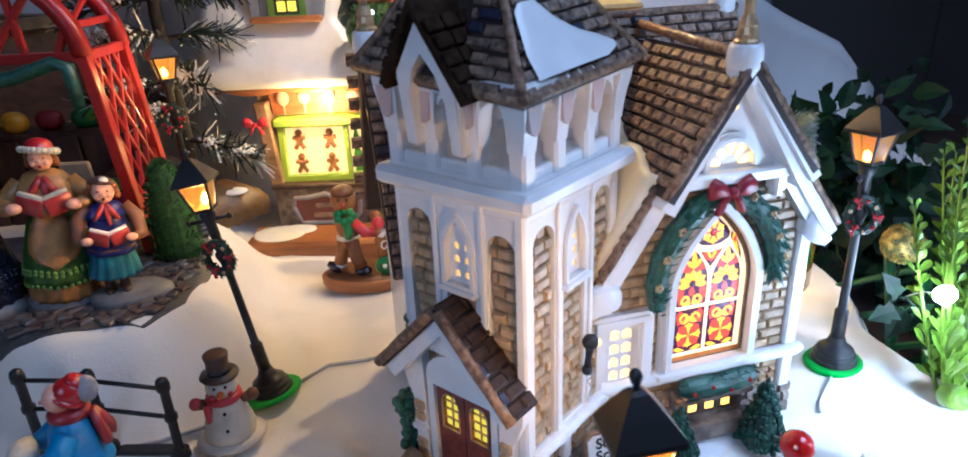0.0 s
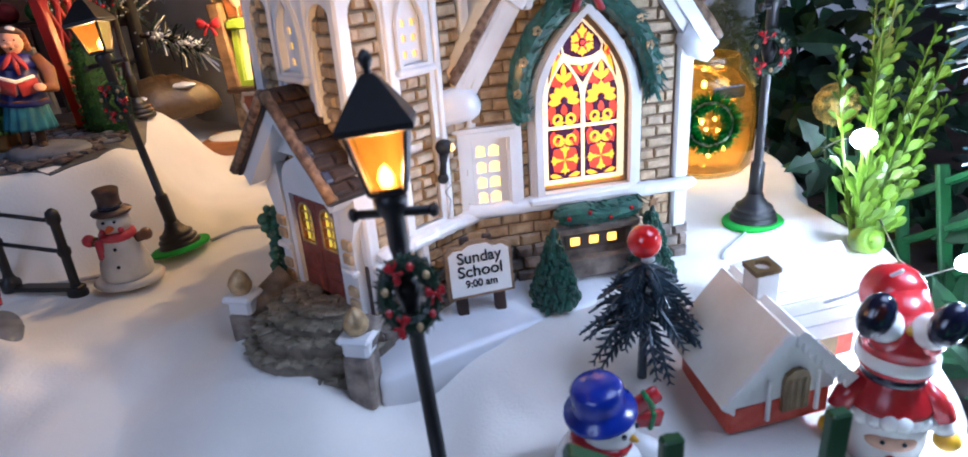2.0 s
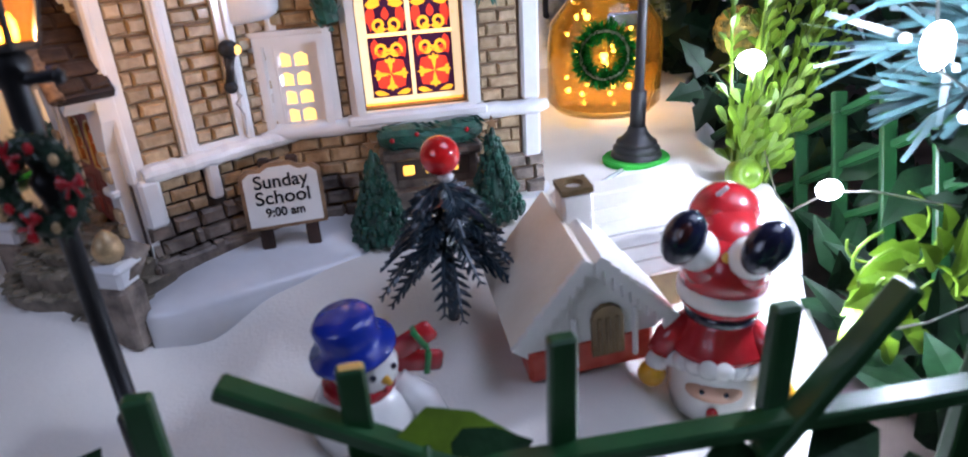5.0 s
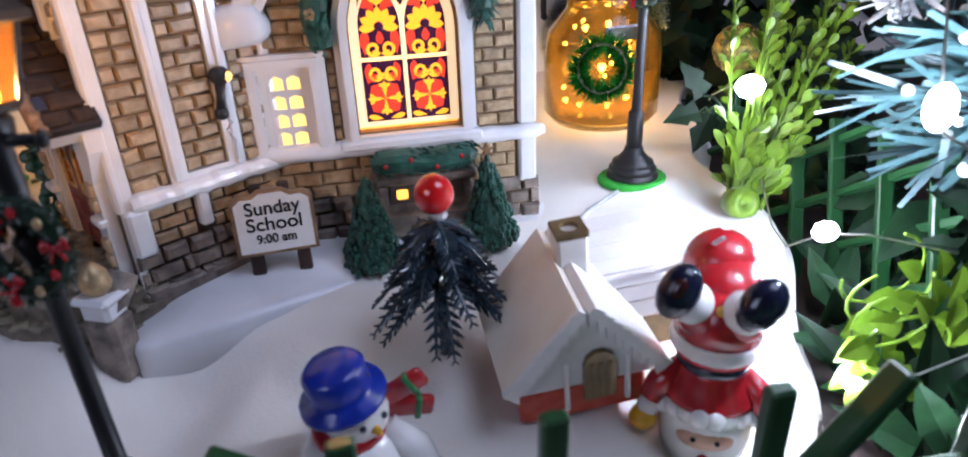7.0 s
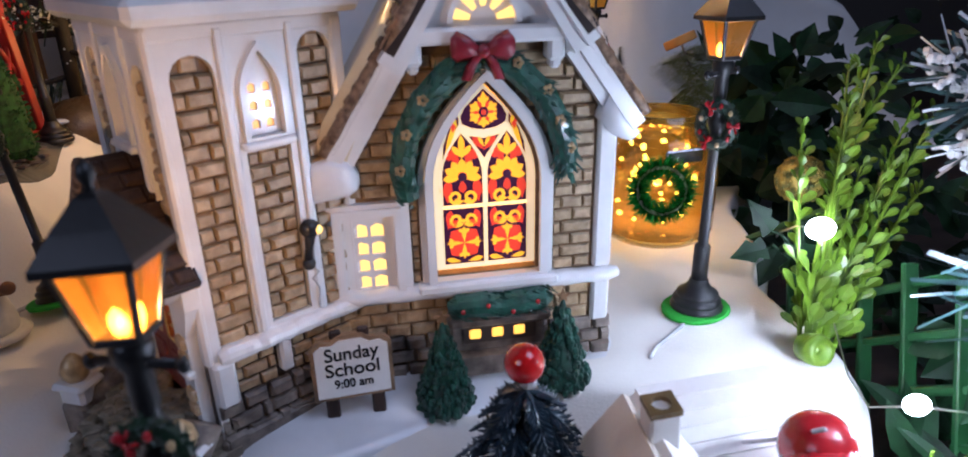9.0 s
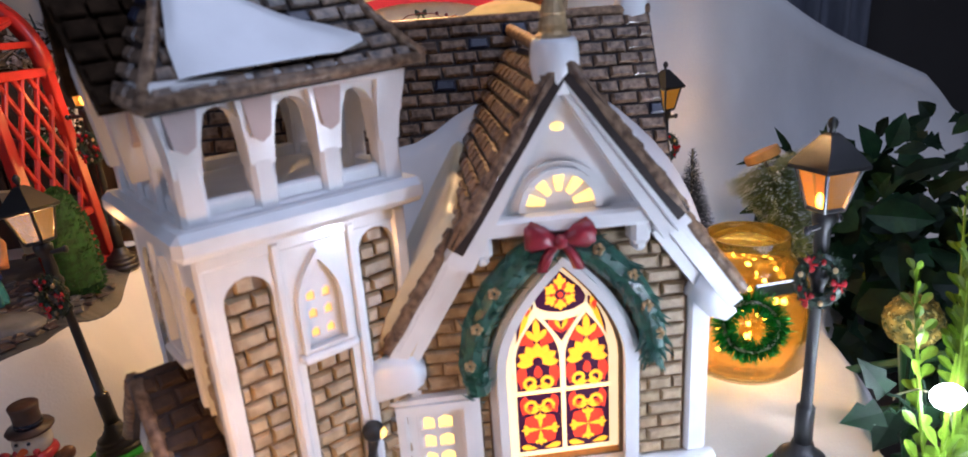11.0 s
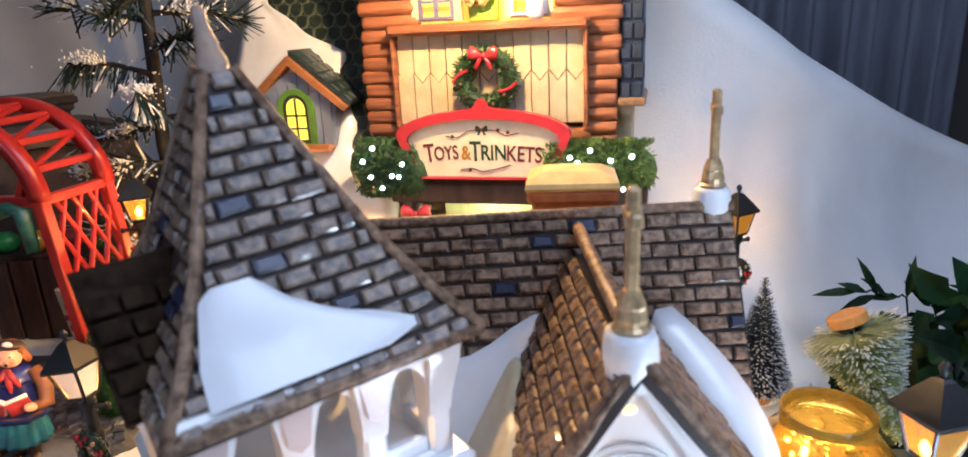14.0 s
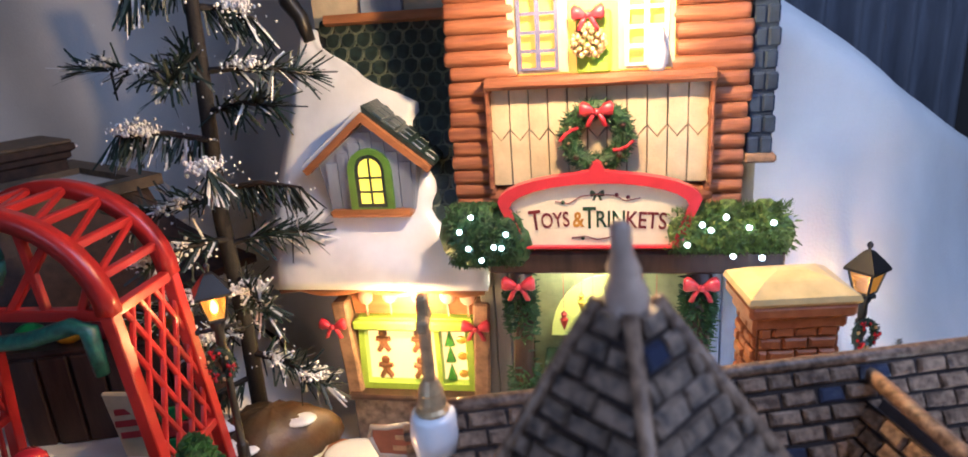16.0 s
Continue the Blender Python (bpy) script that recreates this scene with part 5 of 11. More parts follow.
    rim = [(0.084, 0.2195), (0.088, 0.2120), (0.102, 0.2140), (0.118, 0.2190), (0.147, 0.2280), (0.160, 0.2325), (0.188, 0.2370), (0.215, 0.2415), (0.236, 0.2480), (0.243, 0.265), (0.240, 0.330), (0.230, 0.372), (0.150, 0.380), (0.060, 0.372), (0.040, 0.330), (0.036, 0.285), (0.046, 0.268), (0.072, 0.240)]
    cx, cy = 0.14, 0.29
    loft(bm, [[(cx + (x - cx) * f, cy + (y - cy) * f, z) for x, y in rim] for f, z in ((1.0, -0.016), (1.0, -0.0050), (0.985, -0.0032), (0.93, -0.0018), (0.80, 0.0010), (0.5, 0.0042))])
    part("snow_foot", bm, GLAZE_SNOW, church, "glazed snowy foot of the church", True)
    # chimney behind the ridge
    bm = bmesh.new()
    m = Matrix.Translation((0.183, 0.371, 0)) @ Matrix.Rotation(radians(-8), 4, "Z")
    box(bm, (0, 0, 0.120), (0.026, 0.018, 0.080), m)
    ob = mat("orange_brick", (0.42, 0.15, 0.05), 0.5, var=0.25, scale=200, bump=0.4, other=(0.28, 0.09, 0.03), piece=0.25)
    stack = part("chimney", bm, mat("brown_brick_joint", (0.22, 0.08, 0.035), 0.6), church, "orange brick chimney")
    ch = [piece_mesh("brick", jitter=0.08, rnd=random.Random(90 + i), material=ob) for i in range(3)]
    for k, (w, d) in enumerate(((0.026, 0.009), (0.018, 0.013), (0.026, 0.009), (0.018, 0.013))):
        mm = m @ Matrix.Rotation(radians(90 * k), 4, "Z") @ Matrix(((1, 0, 0, 0), (0, 0, -1, -d), (0, 1, 0, 0), (0, 0, 0, 1)))
        courses(stack, "brick", mm, [(-w / 2, 0.125), (w / 2, 0.125), (w / 2, 0.160), (-w / 2, 0.160)], 0.008, 0.0042, ch, 0.0012, seed=200 + k)
    bm = bmesh.new()
    box(bm, (0, 0, 0.1615), (0.030, 0.022, 0.005), m, 0.001)
    box(bm, (0, 0, 0.1660), (0.034, 0.026, 0.005), m, 0.0012)
    part("chimney_rim", bm, ob, stack)
    bm = bmesh.new()
    loft(bm, [[m @ Vector((i * a, j * b, z)) for i, j in ((-1, -1), (1, -1), (1, 1), (-1, 1))] for a, b, z in ((0.0168, 0.0128, 0.1682), (0.0176, 0.0136, 0.1694), (0.0170, 0.0130, 0.1712), (0.0110, 0.0070, 0.1745), (0.0050, 0.0012, 0.1760))])
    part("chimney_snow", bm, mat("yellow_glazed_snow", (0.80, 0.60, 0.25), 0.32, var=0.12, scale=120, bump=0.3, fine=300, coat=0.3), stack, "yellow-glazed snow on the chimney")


front_gable()
front_roof()
nave()
cross(0.1760, 0.2470, 0.1660, 84)
cross(0.2215, RIDGE_Y + 0.003, 0.1755, 76)
cross(0.0620, RIDGE_Y - 0.003, 0.1710, 84)
tower()
porch()
church_trim()
settle(church, 0.14, 0.29, 0.0)
lamp("church_light", "POINT", Matrix.Translation((0.150, 0.310, 0.075)), 0.05, WARM, 0.004)

# ---- toy shop ----
SHOP = fm(0.105, 0.527, 0, -16)
LOG = mat("carved_log", (0.33, 0.125, 0.052), 0.5, var=0.45, scale=60, bump=1.0, fine=190, other=(0.15, 0.048, 0.02), piece=0.2, stretch=(0.35, 1, 5))
CREAM_PLANK = mat("cream_plank", (0.58, 0.48, 0.31), 0.5, var=0.12, scale=90, bump=0.25, piece=0.12)
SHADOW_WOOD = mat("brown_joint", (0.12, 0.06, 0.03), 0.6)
SCALLOP = mat("dark_green_scallop", (0.026, 0.044, 0.038), 0.33, var=0.3, scale=200, bump=0.4, coat=0.2, piece=0.3)
SCALLOP_RIM = mat("worn_green_rim", (0.17, 0.185, 0.12), 0.35, var=0.3, scale=150, bump=0.3, other=(0.06, 0.08, 0.055), coat=0.2)
SCALLOP_BED = mat("black_green_bed", (0.012, 0.014, 0.012), 0.5)
BLUE_WOOD = mat("grey_blue_boards", (0.26, 0.31, 0.42), 0.5, var=0.15, scale=110, bump=0.3, piece=0.15, stretch=(1, 1, 0.2))
GREY_WOOD = mat("grey_green_boards", (0.20, 0.20, 0.17), 0.55, var=0.2, scale=110, bump=0.3, stretch=(1, 1, 0.2))
LIME = mat("lime_green_paint", (0.36, 0.55, 0.04), 0.4, var=0.1, bump=0.15)
TEAL_SHINGLE = mat("blue_shingle", (0.035, 0.055, 0.10), 0.4, var=0.2, bump=0.3)
SHOP_RED = mat("shop_red_paint", (0.55, 0.035, 0.05), 0.3, var=0.08, bump=0.08, coat=0.4)
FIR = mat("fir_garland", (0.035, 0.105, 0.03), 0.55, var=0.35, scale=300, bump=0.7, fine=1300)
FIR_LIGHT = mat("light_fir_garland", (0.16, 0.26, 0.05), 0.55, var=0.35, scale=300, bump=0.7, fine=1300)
GINGER = mat("gingerbread", (0.33, 0.14, 0.04), 0.6, var=0.15, bump=0.3)

shop = thing("toy_shop", "two-storey log toy shop with lit windows and snowy roof", "toy shop")


def spread_fir(bm, place, n, rnd, length=0.006, wide=0.0009):
    """Short needles standing off a surface; place() gives a point and a way out."""
    for _ in range(n):
        p, out = place()
        d = (out + Vector((rnd.uniform(-0.9, 0.9), rnd.uniform(-0.9, 0.9), rnd.uniform(-0.7, 0.5)))).normalized()
        s = d.orthogonal().normalized() * wide
        q = p + d * length * rnd.uniform(0.6, 1.2)
        bm.faces.new([bm.verts.new(v) for v in (p - s, p + s, q + s * 0.3, q - s * 0.3)])


def log_column(x0, x1, z0, z1, out, seed):
    rnd = random.Random(seed)
    n = round((z1 - z0) / 0.0076)
    for i in range(n):
        z = z0 + (i + 0.5) * (z1 - z0) / n
        a, b = x0 - rnd.uniform(0, 0.003), x1 + rnd.uniform(0, 0.003)
        r = (z1 - z0) / n * 0.54
        bm = bmesh.new()
        k = 22
        rings = []
        groove = [rnd.uniform(0.90, 1.04) for j in range(k)]
        for t, f in ((0, 0.8), (0.04, 0.97), (0.2, 1.02), (0.35, 0.98), (0.5, 1.01), (0.65, 0.97), (0.8, 1.02), (0.96, 0.98), (1, 0.8)):
            groove = [g + rnd.uniform(-0.045, 0.045) + 0.3 * (0.97 - g) for g in groove]
            rings.append([(a + (b - a) * t, z + r * f * g * math.sin(2 * math.pi * j / k), out + 0.85 * r * f * g * math.cos(2 * math.pi * j / k)) for j, g in enumerate(groove)])
        loft(bm, rings, SHOP)
        part("log", bm, LOG, shop, "carved brown log", True)


def shop_body():
    bm = bmesh.new()
    prism(bm, [(-0.018, 0.135), (0.127, 0.135), (0.127, 0.335), (-0.018, 0.335)], -0.085, -0.006, SHOP, holes=[])
    part("upper_wall", bm, SHADOW_WOOD, shop, "dark joints between the logs")
    log_column(-0.0200, 0.0120, 0.2280, 0.3300, -0.002, 1)
    log_column(0.0940, 0.1270, 0.2280, 0.3300, -0.002, 2)
    log_column(-0.0205, -0.0015, 0.1580, 0.2280, -0.002, 3)
    log_column(0.1105, 0.1270, 0.1580, 0.2280, -0.002, 4)
    log_column(-0.0015, 0.1105, 0.1600, 0.1710, -0.003, 5)
    for x in (-0.0010, 0.1105):
        bm = bmesh.new()
        box(bm, (x, 0.200, 0.003), (0.0022, 0.056, 0.006), SHOP, 0.0006)
        part("panel_edge", bm, LOG, shop)
    # two rows of pointed cream planks
    n = 11
    w = 0.1095 / n
    for i in range(n):
        x = w * (i + 0.5)
        bm = bmesh.new()
        g = 0.00035
        prism(bm, [(x - w / 2 + g, 0.2245), (x + w / 2 - g, 0.2245), (x + w / 2 - g, 0.2030), (x, 0.1975), (x - w / 2 + g, 0.2030)], -0.004, 0.0005 + 0.0004 * (i % 2), SHOP)
        part("plank", bm, CREAM_PLANK, shop)
        bm = bmesh.new()
        prism(bm, [(x - w / 2 + g + (0 if i else 0.0), 0.1735), (x + w / 2 - g, 0.1735), (x + w / 2 - g, 0.2020), (x, 0.1966), (x - w / 2 + g, 0.2020)], -0.004, 0.0016 + 0.0004 * ((i + 1) % 2), SHOP)
        part("plank", bm, CREAM_PLANK, shop)
    bm = bmesh.new()
    box(bm, (0.0550, 0.2270, 0.003), (0.116, 0.0060, 0.013), SHOP, 0.0018)
    part("window_ledge", bm, LOG, shop, "brown log ledge")
    # open lit window with two casements
    bm = bmesh.new()
    prism(bm, [(0.0115, 0.2290), (0.0945, 0.2290), (0.0945, 0.330), (0.0115, 0.330)], -0.0055, -0.0045, SHOP)
    part("lit_room", bm, glow("room_glow", (1.0, 0.56, 0.07), 0.75), shop, "brightly lit room behind the casements")
    for x, w2 in ((0.0260, 0.0300), (0.0790, 0.0270)):
        z0, z1 = 0.2310, 0.2720
        bm = bmesh.new()
        holes = [[(x + sx * 0.0048 - 0.0036, z - 0.0036), (x + sx * 0.0048 + 0.0036, z - 0.0036), (x + sx * 0.0048 + 0.0036, z + 0.0036), (x + sx * 0.0048 - 0.0036, z + 0.0036)] for sx in (-1, 1) for z in (0.2375, 0.2465, 0.2555, 0.2645)]
        prism(bm, [(x - 0.0103, z0 + 0.0015), (x + 0.0103, z0 + 0.0015), (x + 0.0103, z1), (x - 0.0103, z1)], 0.000, 0.0022, SHOP, holes=holes)
        cas = part("casement", bm, mat("lilac_frame", (0.13, 0.13, 0.26), 0.5) if x < 0.05 else bpy.data.materials["white_glazed_ceramic"], shop, "small-paned casement")
        bm = bmesh.new()
        prism(bm, [(x - w2 / 2, z0), (x + w2 / 2, z0), (x + w2 / 2, z1 + 0.003), (x - w2 / 2, z1 + 0.003)], -0.002, 0.0008, SHOP, holes=[[(x - 0.0098, z0 + 0.002), (x + 0.0098, z0 + 0.002), (x + 0.0098, z1 - 0.0005), (x - 0.0098, z1 - 0.0005)]])
        part("casement_board", bm, CREAM_PLANK, cas, "cream board lit from the side")
    bm = bmesh.new()
    box(bm, (0.0535, 0.2450, 0.001), (0.0170, 0.030, 0.004), SHOP, 0.001)
    box(bm, (0.0565, 0.2330, 0.003), (0.0100, 0.006, 0.003), SHOP, 0.001)
    part("green_cupboard", bm, LIME, shop, "lime green cupboard behind the ledge")
    bm = bmesh.new()
    for k in range(60):
        t = k / 60
        a = k * 2.4
        r = 0.0072 * math.sin(math.pi * min(1, 0.15 + t * 0.85)) + 0.0008
        ball(bm, (0.0510 + r * math.cos(a), 0.2390 + 0.0150 * t, 0.0075 + 0.45 * r * math.sin(a)), 0.0016, 6, SHOP, rows=4)
    part("pine_cone", bm, GOLD, shop, "golden pine cone bunch")
    part("bow", bow_mesh(0.016), SHOP_RED, shop, "red ribbon bow", True).matrix_basis = SHOP @ Matrix.Translation((0.0510, 0.2580, 0.0100))
    bm = bmesh.new()
    lathe(bm, [(0.0034, 0), (0.0046, 0.002), (0.0050, 0.008), (0.0038, 0.013), (0.0034, 0.0145), (0.0036, 0.017), (0.0026, 0.0200), (0.0006, 0.0212)], 12, SHOP @ Matrix.Translation((0.0835, 0.2300, 0.0055)) @ Matrix.Rotation(radians(-90), 4, "X"))
    part("snow_bird", bm, CERAMIC, shop, "small white bird figure on the ledge", True)
    # wreath with bow, cones and lights
    bm, rnd = bmesh.new(), random.Random(4)
    ring = [(0.0545 + 0.0140 * math.cos(2 * math.pi * i / 24), 0.1990 + 0.0140 * math.sin(2 * math.pi * i / 24), 0.0062) for i in range(25)]
    tube(bm, [SHOP @ Vector(p) for p in ring], 0.0042, 8)
    def on_ring():
        a, b = rnd.uniform(0, 6.28), rnd.uniform(-0.5, 3.6)
        o = Vector((math.cos(a) * math.cos(b), math.sin(a) * math.cos(b), math.sin(b)))
        c = Vector((0.0545 + 0.0140 * math.cos(a), 0.1990 + 0.0140 * math.sin(a), 0.0062))
        return SHOP @ (c + o * 0.0036), SHOP.to_3x3() @ o
    spread_fir(bm, on_ring, 900, rnd, 0.0034, 0.0005)
    wr = part("wreath", bm, FIR, shop, "fir wreath with red bow and cones")
    part("bow", bow_mesh(0.0165), SHOP_RED, wr, "red bow", True).matrix_basis = SHOP @ Matrix.Translation((0.0545, 0.2120, 0.0105))
    for k in range(10):
        a = radians(25 + 33 * k)
        bm = bmesh.new()
        ball(bm, (0.0545 + 0.0142 * math.cos(a), 0.1990 + 0.0142 * math.sin(a), 0.0106), 0.0016 if k % 3 == 0 else 0.0008, 8, SHOP, rows=6)
        part("pine_cone" if k % 3 == 0 else "gold_bead", bm, BROWN_WOOD if k % 3 == 0 else GOLD, wr)
    bm = bmesh.new()
    for a0 in (150, 320):
        tube(bm, [SHOP @ Vector((0.0545 + (0.0105 + 0.008 * t) * math.cos(radians(a0 + 34 * t)), 0.1990 + (0.0105 + 0.008 * t) * math.sin(radians(a0 + 34 * t)), 0.0108 - 0.002 * abs(t - 0.5))) for t in (0, 0.33, 0.66, 1)], 0.0009, 6)
    part("ribbon", bm, SHOP_RED, wr, "red ribbon wound round")


def shop_sign():
    cx = 0.0545
    outer = [(cx - 0.0405, 0.1450), (cx + 0.0405, 0.1450), (cx + 0.0445, 0.1560), (cx + 0.0500, 0.1700)]
    outer += [(cx + 0.0500 * math.cos(a), 0.1700 + 0.0140 * math.sin(a)) for a in [math.pi * i / 14 for i in range(1, 14)]]
    outer = outer[:10] + [(cx + 0.004, 0.1850), (cx + 0.0022, 0.1885), (cx, 0.1900), (cx - 0.0022, 0.1885), (cx - 0.004, 0.1850)] + outer[11:] + [(cx - 0.0500, 0.1700), (cx - 0.0445, 0.1560)]
    inner = [(cx - 0.0360, 0.1462), (cx + 0.0360, 0.1462), (cx + 0.0395, 0.1560), (cx + 0.0440, 0.1668)] + [(cx + 0.0440 * math.cos(a), 0.1668 + 0.0122 * math.sin(a)) for a in [math.pi * i / 12 for i in range(1, 12)]] + [(cx - 0.0440, 0.1668), (cx - 0.0395, 0.1560)]
    m = SHOP @ Matrix.Translation((0, 0, 0.0185))
    bm = bmesh.new()
    prism(bm, outer, 0.0, 0.0060, m, holes=[inner])
    sign = part("shop_sign", bm, SHOP_RED, shop, "arched red sign with a cream board")
    bm = bmesh.new()
    prism(bm, [(cx + (x - cx) * 1.03, y) for x, y in inner], 0.0008, 0.0032, m)
    part("sign_board", bm, mat("cream_sign", (0.84, 0.76, 0.56), 0.4, var=0.06), sign, "cream sign board")
    mm = m @ Matrix.Translation((0, 0, 0.0034))
    green, maroon, ochre = mat("sign_green", (0.02, 0.06, 0.025), 0.5), mat("sign_maroon", (0.16, 0.02, 0.02), 0.5), mat("sign_ochre", (0.55, 0.26, 0.02), 0.5)
    words("T", 0.0150, mm @ Matrix.Translation((cx - 0.0312, 0.1590, 0)) @ Matrix.Rotation(0.10, 4, "Z"), maroon, sign, width=0.0062, bold=0.012)
    words("OYS", 0.0112, mm @ Matrix.Translation((cx - 0.0212, 0.1592, 0)) @ Matrix.Rotation(0.07, 4, "Z"), maroon, sign, width=0.0142, bold=0.012)
    words("&", 0.0112, mm @ Matrix.Translation((cx - 0.0096, 0.1594, 0)), ochre, sign, width=0.0058, bold=0.02)
    words("T", 0.0160, mm @ Matrix.Translation((cx - 0.0040, 0.1600, 0)), green, sign, width=0.0066, bold=0.012)
    words("RIN", 0.0122, mm @ Matrix.Translation((cx + 0.0065, 0.1594, 0)), green, sign, width=0.0140, bold=0.012)
    words("KETS", 0.0122, mm @ Matrix.Translation((cx + 0.0238, 0.1585, 0)) @ Matrix.Rotation(-0.06, 4, "Z"), maroon, sign, width=0.0195, bold=0.012)
    bm = bmesh.new()
    tube(bm, [mm @ Vector((cx + x, 0.1695 + y, 0.0002)) for x, y in ((-0.021, 0), (-0.014, -0.0012), (-0.008, 0.0026), (0, 0.0034), (0.008, 0.0028), (0.014, -0.0002), (0.021, 0.0012))], 0.0003, 5)
    tube(bm, [mm @ Vector((cx + x, 0.1500 + y, 0.0002)) for x, y in ((-0.013, 0), (-0.006, 0.001), (0, -0.001), (0.010, 0.0012), (0.016, 0.003))], 0.0003, 5)
    part("painted_line", bm, maroon, sign)
    for k, (x, y) in enumerate(((-0.017, 0.1690), (0.0095, 0.1724), (-0.0075, 0.1500), (0.0150, 0.1712))):
        bm = bmesh.new()
        ball(bm, (cx + x, y, 0.0002), 0.0011, 8, mm, squash=(1, 1, 0.4), rows=5)
        part("painted_bauble", bm, maroon if k % 2 else green, sign)
    bm = bow_mesh(0.007)
    part("painted_bow", bm, green, sign).matrix_basis = mm @ Matrix.Translation((cx, 0.1728, 0)) @ Matrix.Diagonal((1, 1, 0.3, 1))


def shop_front():
    # beam, posts with greens and bows
    bm = bmesh.new()
    box(bm, (0.071, 0.1360, 0.010), (0.148, 0.0120, 0.024), SHOP, 0.0012)
    part("beam", bm, BROWN_WOOD, shop, "dark brown beam")
    rnd = random.Random(17)
    for x in (0.0130, 0.1055):
        bm = bmesh.new()
        tube(bm, [SHOP @ Vector((x + 0.0006 * math.sin(z * 300), z, 0.0165)) for z in (-0.004, 0.03, 0.06, 0.09, 0.130)], [0.0068, 0.0060, 0.0058, 0.0056, 0.0058], 10)
        post = part("post", bm, BROWN_WOOD, shop, "dark carved wooden post", True)
        bm = bmesh.new()
        def near_post():
            z = rnd.choice((rnd.gauss(0.105, 0.008), rnd.gauss(0.062, 0.006), rnd.gauss(0.112, 0.006)))
            a = rnd.uniform(-0.4, 3.5)
            o = Vector((math.cos(a), 0.1, math.sin(a)))
            return SHOP @ (Vector((x, z, 0.0165)) + o * 0.0062), SHOP.to_3x3() @ o
        spread_fir(bm, near_post, 700, rnd, 0.0045, 0.0007)
        part("post_garland", bm, FIR, post, "fir garland wound round the post")
        part("bow", bow_mesh(0.0175), SHOP_RED, post, "red ribbon bow", True).matrix_basis = SHOP @ Matrix.Translation((x, 0.1240, 0.0245))
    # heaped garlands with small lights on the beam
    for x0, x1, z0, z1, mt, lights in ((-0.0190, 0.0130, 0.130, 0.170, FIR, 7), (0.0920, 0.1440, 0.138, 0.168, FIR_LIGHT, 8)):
        bm = bmesh.new()
        for k in range(9):
            t = (k + 0.5) / 9
            ball(bm, (x0 + (x1 - x0) * t, (z0 + z1) / 2 + (0.004 * math.sin(k * 2.1)), 0.016), (z1 - z0) * 0.40, 10, SHOP, squash=(0.75, 0.95, 0.7), rows=7)
        def heap():
            t = rnd.random()
            a = rnd.uniform(-0.6, 3.3)
            o = Vector((rnd.uniform(-0.4, 0.4), math.cos(a), abs(math.sin(a)))).normalized()
            return SHOP @ (Vector((x0 + (x1 - x0) * t, (z0 + z1) / 2, 0.016)) + Vector((o.x * 0.012, o.y * (z1 - z0) * 0.40, o.z * 0.011))), SHOP.to_3x3() @ o
        spread_fir(bm, heap, 2200, rnd, 0.0032, 0.0007)
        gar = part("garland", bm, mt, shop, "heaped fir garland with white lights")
        for k in range(lights):
            bm = bmesh.new()
            ball(bm, (x0 + (x1 - x0) * (0.06 + 0.88 * ((k * 0.618 + 0.2) % 1)), z0 + (z1 - z0) * (0.10 + 0.8 * rnd.random()), 0.0285), 0.0014, 8, SHOP, rows=6)
            part("light", bm, LED_SMALL, gar, "small white light")
    # ground floor: boards, recessed lit window with baubles
    bm = bmesh.new()
    prism(bm, [(-0.012, -0.004), (0.134, -0.004), (0.134, 0.133), (-0.012, 0.133)], -0.090, -0.030, SHOP)
    part("lower_wall", bm, SHADOW_WOOD, shop, "dark ground-floor core")
    for i, x in enumerate([-0.0085, 0.0000, 0.0085] + [0.1150, 0.1235, 0.1320]):
        bm = bmesh.new()
        box(bm, (x, 0.064, -0.002 if x < 0.1 else 0.0), (0.0081, 0.138, 0.006), SHOP, 0.0006)
        part("board", bm, GREY_WOOD if x < 0.05 else BLUE_WOOD, shop)
    bm = bmesh.new()
    box(bm, (0.0595, 0.066, -0.028), (0.090, 0.134, 0.002), SHOP)
    part("window_back", bm, mat("shop_back_green", (0.30, 0.32, 0.16), 0.6, var=0.15), shop, "green back wall of the shop window")
    bm = bmesh.new()
    prism(bm, [(0.0595 + 0.034 * math.cos(math.pi * i / 16), 0.070 + 0.040 * math.sin(math.pi * i / 16)) for i in range(17)], -0.0268, -0.0255, SHOP)
    part("window_scene", bm, glow("lit_green_scene", (0.62, 0.62, 0.12), 0.55), shop, "round yellow-green lit backdrop")
    bm = bmesh.new()
    box(bm, (0.0595, 0.030, -0.010), (0.074, 0.070, 0.020), SHOP, 0.001)
    part("counter", bm, mat("dark_green_counter", (0.02, 0.05, 0.03), 0.5), shop, "dark green counter")
    cols = [mat("bauble_red", (0.5, 0.05, 0.03), 0.3), mat("bauble_yellow", (0.6, 0.42, 0.03), 0.3), mat("bauble_orange", (0.55, 0.22, 0.04), 0.3)]
